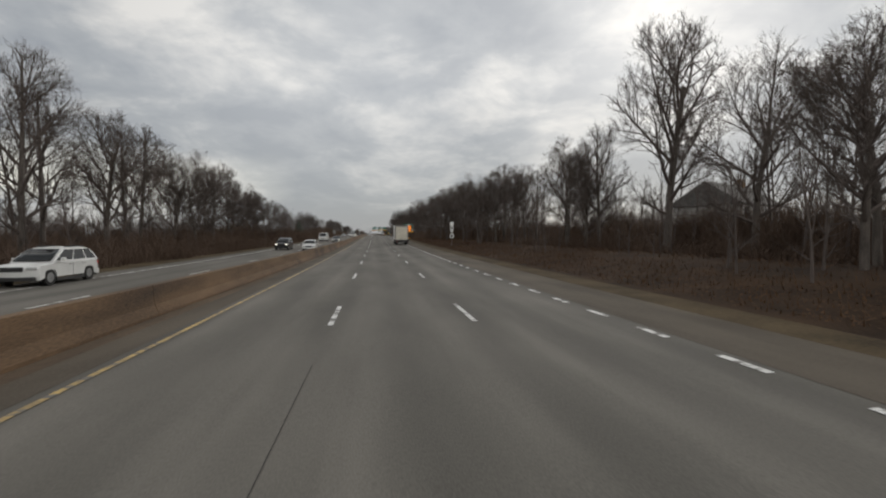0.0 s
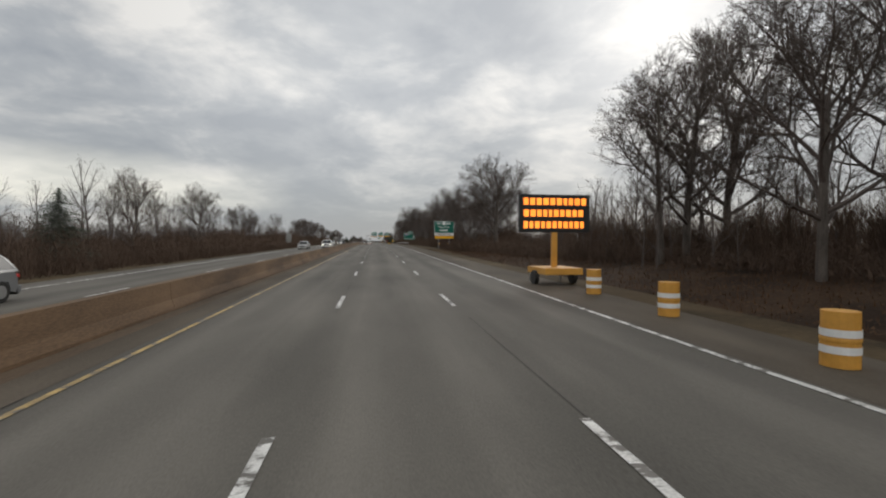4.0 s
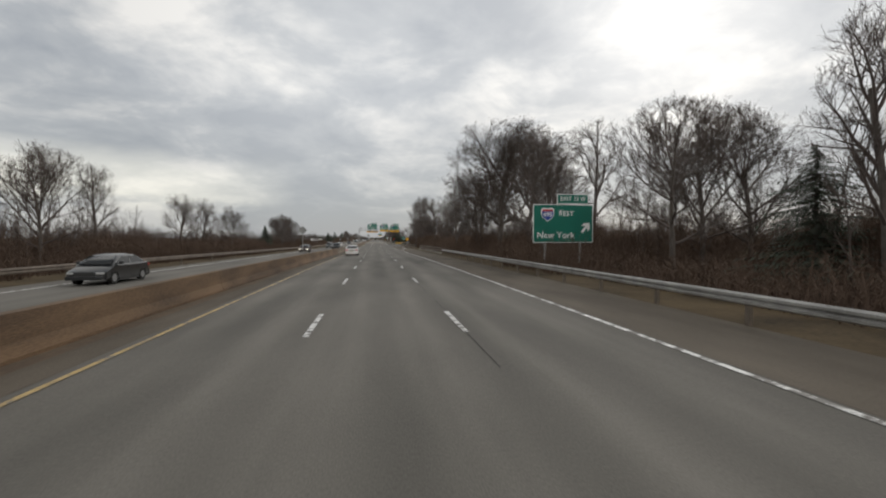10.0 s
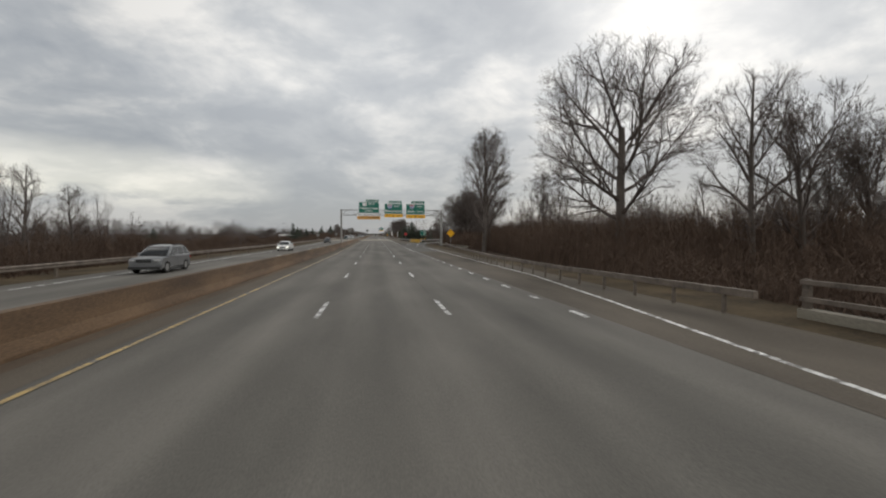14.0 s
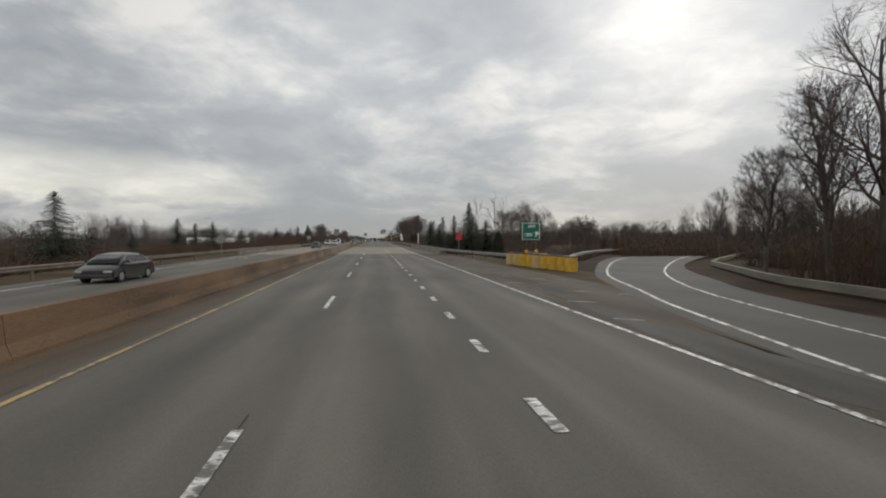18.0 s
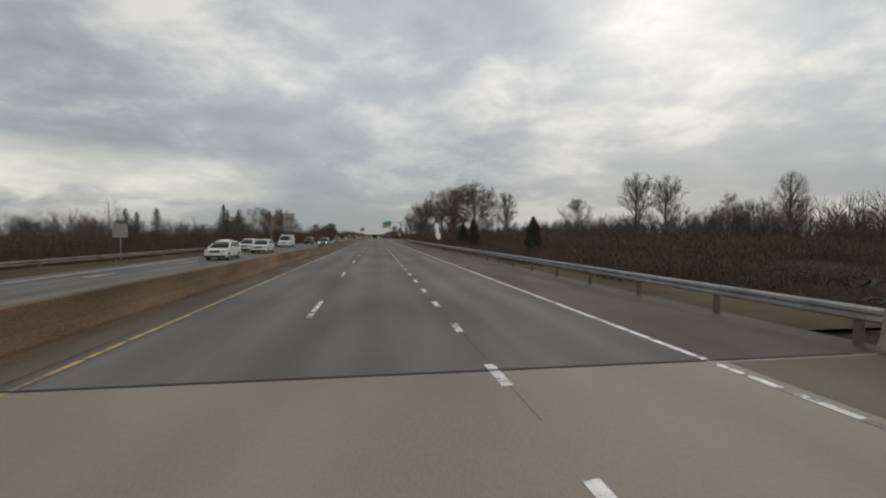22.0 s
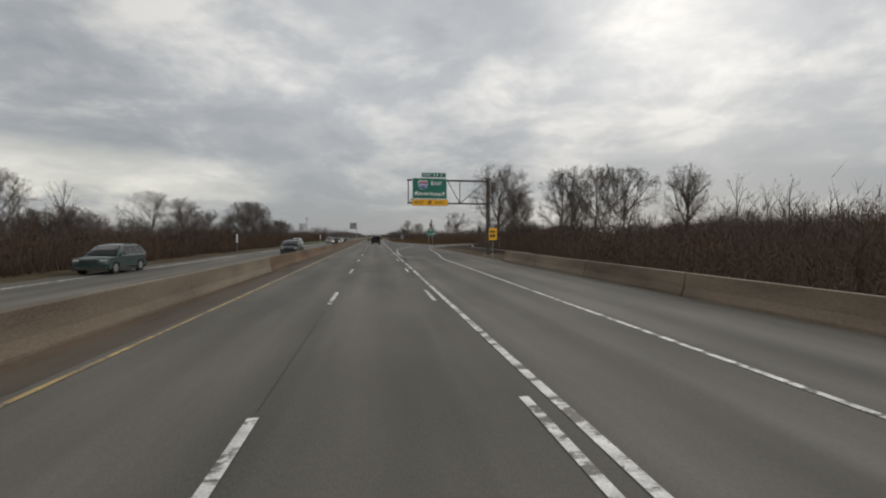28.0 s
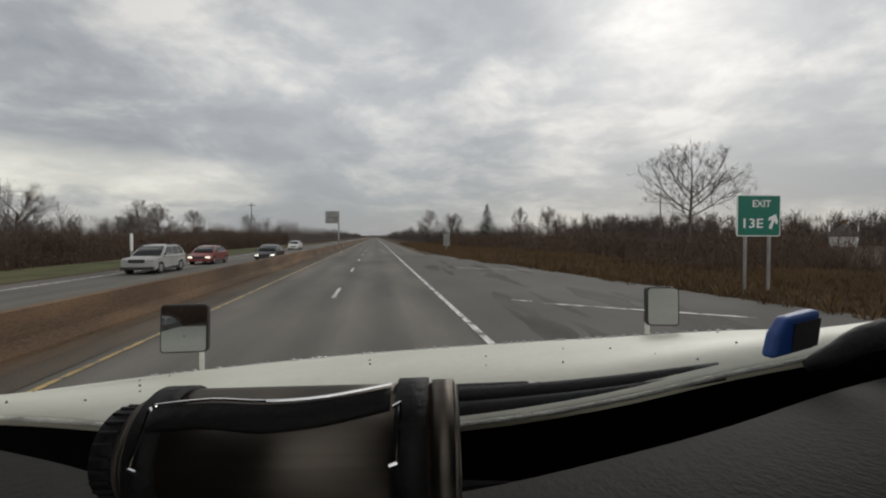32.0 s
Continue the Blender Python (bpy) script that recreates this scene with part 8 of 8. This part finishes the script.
loft("dashboard", [lower, edge, [Vector((p.x * 0.55, -0.25, -0.10)) for p in edge], [Vector((p.x * 0.55, -0.40, -0.09)) for p in edge]], DASH_GREY, lorry, 0.0, "dark grey vinyl dashboard top")
for k in range(40):
    if 9 < k < 18:
        continue
    a, b = near[k], near[k + 1]
    bm = tube(bmesh.new(), a + Vector((0, 0.004, 0.02)), b + Vector((0, 0.004, 0.02)), 0.0065, n=8)
    part("seal", bm, SEAL, lorry)
# wiper lying on the cowl
wb = curve_points([sight(*q) for q in ((740, 705, 1.16), (900, 697, 1.18), (1080, 680, 1.18), (1272, 655, 1.15))], 10)
part("wiper_arm", hose(wb, [0.026 - 0.006 * i / 10 for i in range(len(wb))]), RUBBER, lorry, smooth=True)
wb = curve_points([sight(*q) for q in ((730, 732, 1.13), (900, 718, 1.14), (1080, 697, 1.14), (1280, 664, 1.12))], 10)
part("wiper_blade", hose(wb, [0.022 - 0.008 * i / 10 for i in range(len(wb))]), RUBBER, lorry, smooth=True)
part("wiper_pivot", tube(bmesh.new(), sight(780, 690, 1.2), sight(935, 684, 1.2), 0.014, n=8), RUBBER, lorry)
arm = curve_points([sight(*q) for q in ((1428, 622, 0.95), (1480, 600, 0.95), (1530, 575, 0.95), (1600, 565, 0.95), (1700, 580, 0.95))], 8)
part("side_pad", hose([p + Vector((0, -0.03, 0)) for p in arm], [0.012 + 0.026 * (i / 8) ** 0.7 for i in range(9)], 14), RUBBER, lorry, smooth=True)


def nose_mirror(px0, px1, py0, py1, depth, foot, turn):
    w, h = (px1 - px0) / 800 * depth, (py1 - py0) / 800 * depth
    c = sight((px0 + px1) / 2, (py0 + py1) / 2, depth)
    hold = part("bonnet_mirror", prism(bmesh.new(), [(x, z) for x, z in rounded(-w / 2, w / 2, -h / 2, h / 2, 0.018)], -0.016, 0.016), PLASTIC, lorry, "black-backed square bonnet mirror")
    # its face halves the angle between the seat and the road behind
    face = (-Vector(c).normalized() + (NOSE_INV.to_3x3() @ Vector((turn, -1, -0.035))).normalized()).normalized()
    right = face.cross(Vector((0, 1, 0))).normalized()
    right, up = -right, face.cross(-right)
    up = up if up.y > 0 else -up
    hold.matrix_local = Matrix.Translation(c) @ Matrix((right, -face, up)).transposed().to_4x4()
    bm = prism(bmesh.new(), rounded(-w / 2 + 0.006, w / 2 - 0.006, -h / 2 + 0.006, h / 2 - 0.006, 0.014), -0.021, -0.0165)
    g = part("glass", bm, MIRROR, hold)
    e = sight(*foot, depth)
    part("mirror_stalk", tube(bmesh.new(), (e[0], c[1] - h / 2 + 0.04, e[2] - 0.05), (e[0], e[1] - 0.02, e[2] - 0.05), 0.014, n=10), CHROME, lorry)


nose_mirror(290, 367, 539, 623, 2.05, (347, 668), -0.30)
nose_mirror(1143, 1198, 508, 576, 2.05, (1153, 602), 0.10)


def level(x, y, z):
    """A place given level from the road under the seat, in the lorry's own frame."""
    return NOSE_INV @ Vector((_x + x, _y + y, gz(_y) + z))


def level_box(name, x0, x1, y0, y1, z0, z1, material):
    bm = boxed(x0, x1, y0, y1, z0, z1, bevel=0.03)
    for v in bm.verts:
        v.co = level(*v.co)
    return part(name, bm, material, lorry)


level_box("engine_bay", -0.85, 1.05, 1.15, 2.25, 0.75, 1.32, HOOD_WHITE)
level_box("firewall", -0.95, 1.15, 1.02, 1.12, 0.6, 1.62, PLASTIC)
level_box("front_bumper", -1.0, 1.2, 2.25, 2.4, 0.45, 0.75, CHROME)
for xx in (-0.82, 1.0):
    w = part("front_tyre", tube(bmesh.new(), level(xx - 0.14, 1.75, 0.5), level(xx + 0.14, 1.75, 0.5), 0.485, n=28), TYRE, lorry)
    s = 1 if xx > 0 else -1
    part("hub", tube(bmesh.new(), level(xx + s * 0.14, 1.75, 0.5), level(xx + s * 0.17, 1.75, 0.5), 0.28, 0.2, n=18), RIM, w)
# cab sides and roof, out of view from the seat, added to shade the dashboard
for xx, yy_ in ((-1.0, 0.62), (1.2, 0.62)):
    s = 1 if xx > 0 else -1
    level_box("cab_side", xx - 0.02, xx + 0.02, -1.1, yy_, 0.7, 2.85, HOOD_WHITE)
    level_box("door_lining", xx - 0.03 * s - 0.008, xx - 0.03 * s + 0.008, -1.08, yy_ - 0.02, 0.72, 2.8, DASH_GREY)
level_box("cab_roof", -1.02, 1.22, -1.1, 0.6, 2.80, 2.86, HOOD_WHITE)
level_box("headlining", -0.96, 1.16, -1.08, 0.58, 2.77, 2.79, DASH_GREY)
level_box("axle", -0.7, 0.9, 1.68, 1.82, 0.42, 0.58, DARK_STEEL)
level_box("dash_column", -0.5, 0.6, 0.35, 0.42, 0.6, 1.9, PLASTIC)
level_box("cab_floor", -0.9, 1.1, 0.35, 1.1, 0.55, 0.62, PLASTIC)


def flask():
    """A steel vacuum flask lying on the dashboard, with rubber bands and a carrying handle."""
    t = thing("vacuum_flask", "brushed steel vacuum flask with black bands lying on the dashboard", "flask", NOSE)
    y, z = -0.178, -0.415
    ax = lambda px: (px - 784) / 800 * 0.375
    yy = lambda px: y - 0.006 * (790 - px) / 500

    def ring(name, a, b, ra, rb, m, parent=t, n=40):
        return part(name, tube(bmesh.new(), (ax(a), yy(a), z), (ax(b), yy(b), z), ra, rb, n=n), m, parent, smooth=True)

    body = ring("body", 240, 770, 0.0535, 0.0535, BRUSHED)
    ring("end_cap", 765, 806, 0.0565, 0.0565, BRUSHED)
    ring("end_cap", 806, 816, 0.0565, 0.050, BRUSHED)
    ring("band", 700, 757, 0.0585, 0.0585, RUBBER)
    ring("band", 236, 290, 0.0565, 0.0565, RUBBER)
    ring("collar", 205, 238, 0.046, 0.0545, BRUSHED)
    ring("collar", 196, 205, 0.040, 0.046, CHROME)
    cap = ring("stopper", 152, 198, 0.0385, 0.0385, RUBBER)
    for i in range(24):
        a = 2 * math.pi * i / 24
        cy, cz = yy(170) + 0.0385 * math.cos(a), z + 0.0385 * math.sin(a)
        part("rib", tube(bmesh.new(), (ax(155), cy, cz), (ax(190), cy, cz), 0.0022, n=5), RUBBER, cap)
    # handle: a flat moulded strap hinged in two wire brackets
    h = curve_points([(ax(272), yy(272) + 0.044, z + 0.044), (ax(380), yy(380) + 0.049, z + 0.050), (ax(480), yy(480) + 0.048, z + 0.056), (ax(580), yy(580) + 0.050, z + 0.053), (ax(692), yy(692) + 0.056, z + 0.042)], 16)
    top = [p + Vector((0, 0.5 * lerp(i, (0, 0.012), (8, 0.014), (16, 0.012)), -0.006)) for i, p in enumerate(h)]
    bot = [p - Vector((0, 0.5 * lerp(i, (0, 0.012), (8, 0.018), (16, 0.012)), -0.008)) for i, p in enumerate(h)]
    loft("handle", [top, h, bot], RUBBER, t, 0.006)
    for a, b in zip(top, top[1:]):
        part("wire_bail", tube(bmesh.new(), a + Vector((0, 0.004, 0)), b + Vector((0, 0.004, 0)), 0.0013, n=6), CHROME, t)
    for px, s in ((272, -1), (694, 1)):
        a = (ax(px), yy(px) + 0.048, z + 0.040)
        b = (ax(px + 14 * s), yy(px) + 0.050, z + 0.034)
        c = (ax(px + 14 * s), yy(px) + 0.012, z + 0.062)
        d = (ax(px), yy(px) + 0.010, z + 0.063)
        for p, q in ((a, b), (b, c), (c, d)):
            part("wire_bracket", tube(bmesh.new(), p, q, 0.0016, n=6), CHROME, t)
    return t


flask()
tag = thing("toll_tag_holder", "blue plastic case propped at the foot of the windscreen", "device", NOSE)
c = Vector(sight(1398, 592, 0.9))
bm = prism(bmesh.new(), [(-0.060, -0.044), (0.050, -0.026), (0.062, 0.050), (-0.020, 0.036), (-0.046, 0.004)], -0.016, 0.016)
bmesh.ops.bevel(bm, geom=bm.edges[:], offset=0.009, segments=3, affect="EDGES", profile=0.5)
case = part("case", bm, BLUE, tag)
case.matrix_local = Matrix.Translation(c) @ Matrix.Rotation(radians(-90), 4, "X") @ Matrix.Rotation(radians(14), 4, "Z")
part("dark_panel", prism(bmesh.new(), [(-0.018, -0.032), (0.046, -0.020), (0.056, 0.034), (-0.010, 0.024)], -0.019, -0.0165), PLASTIC, case)
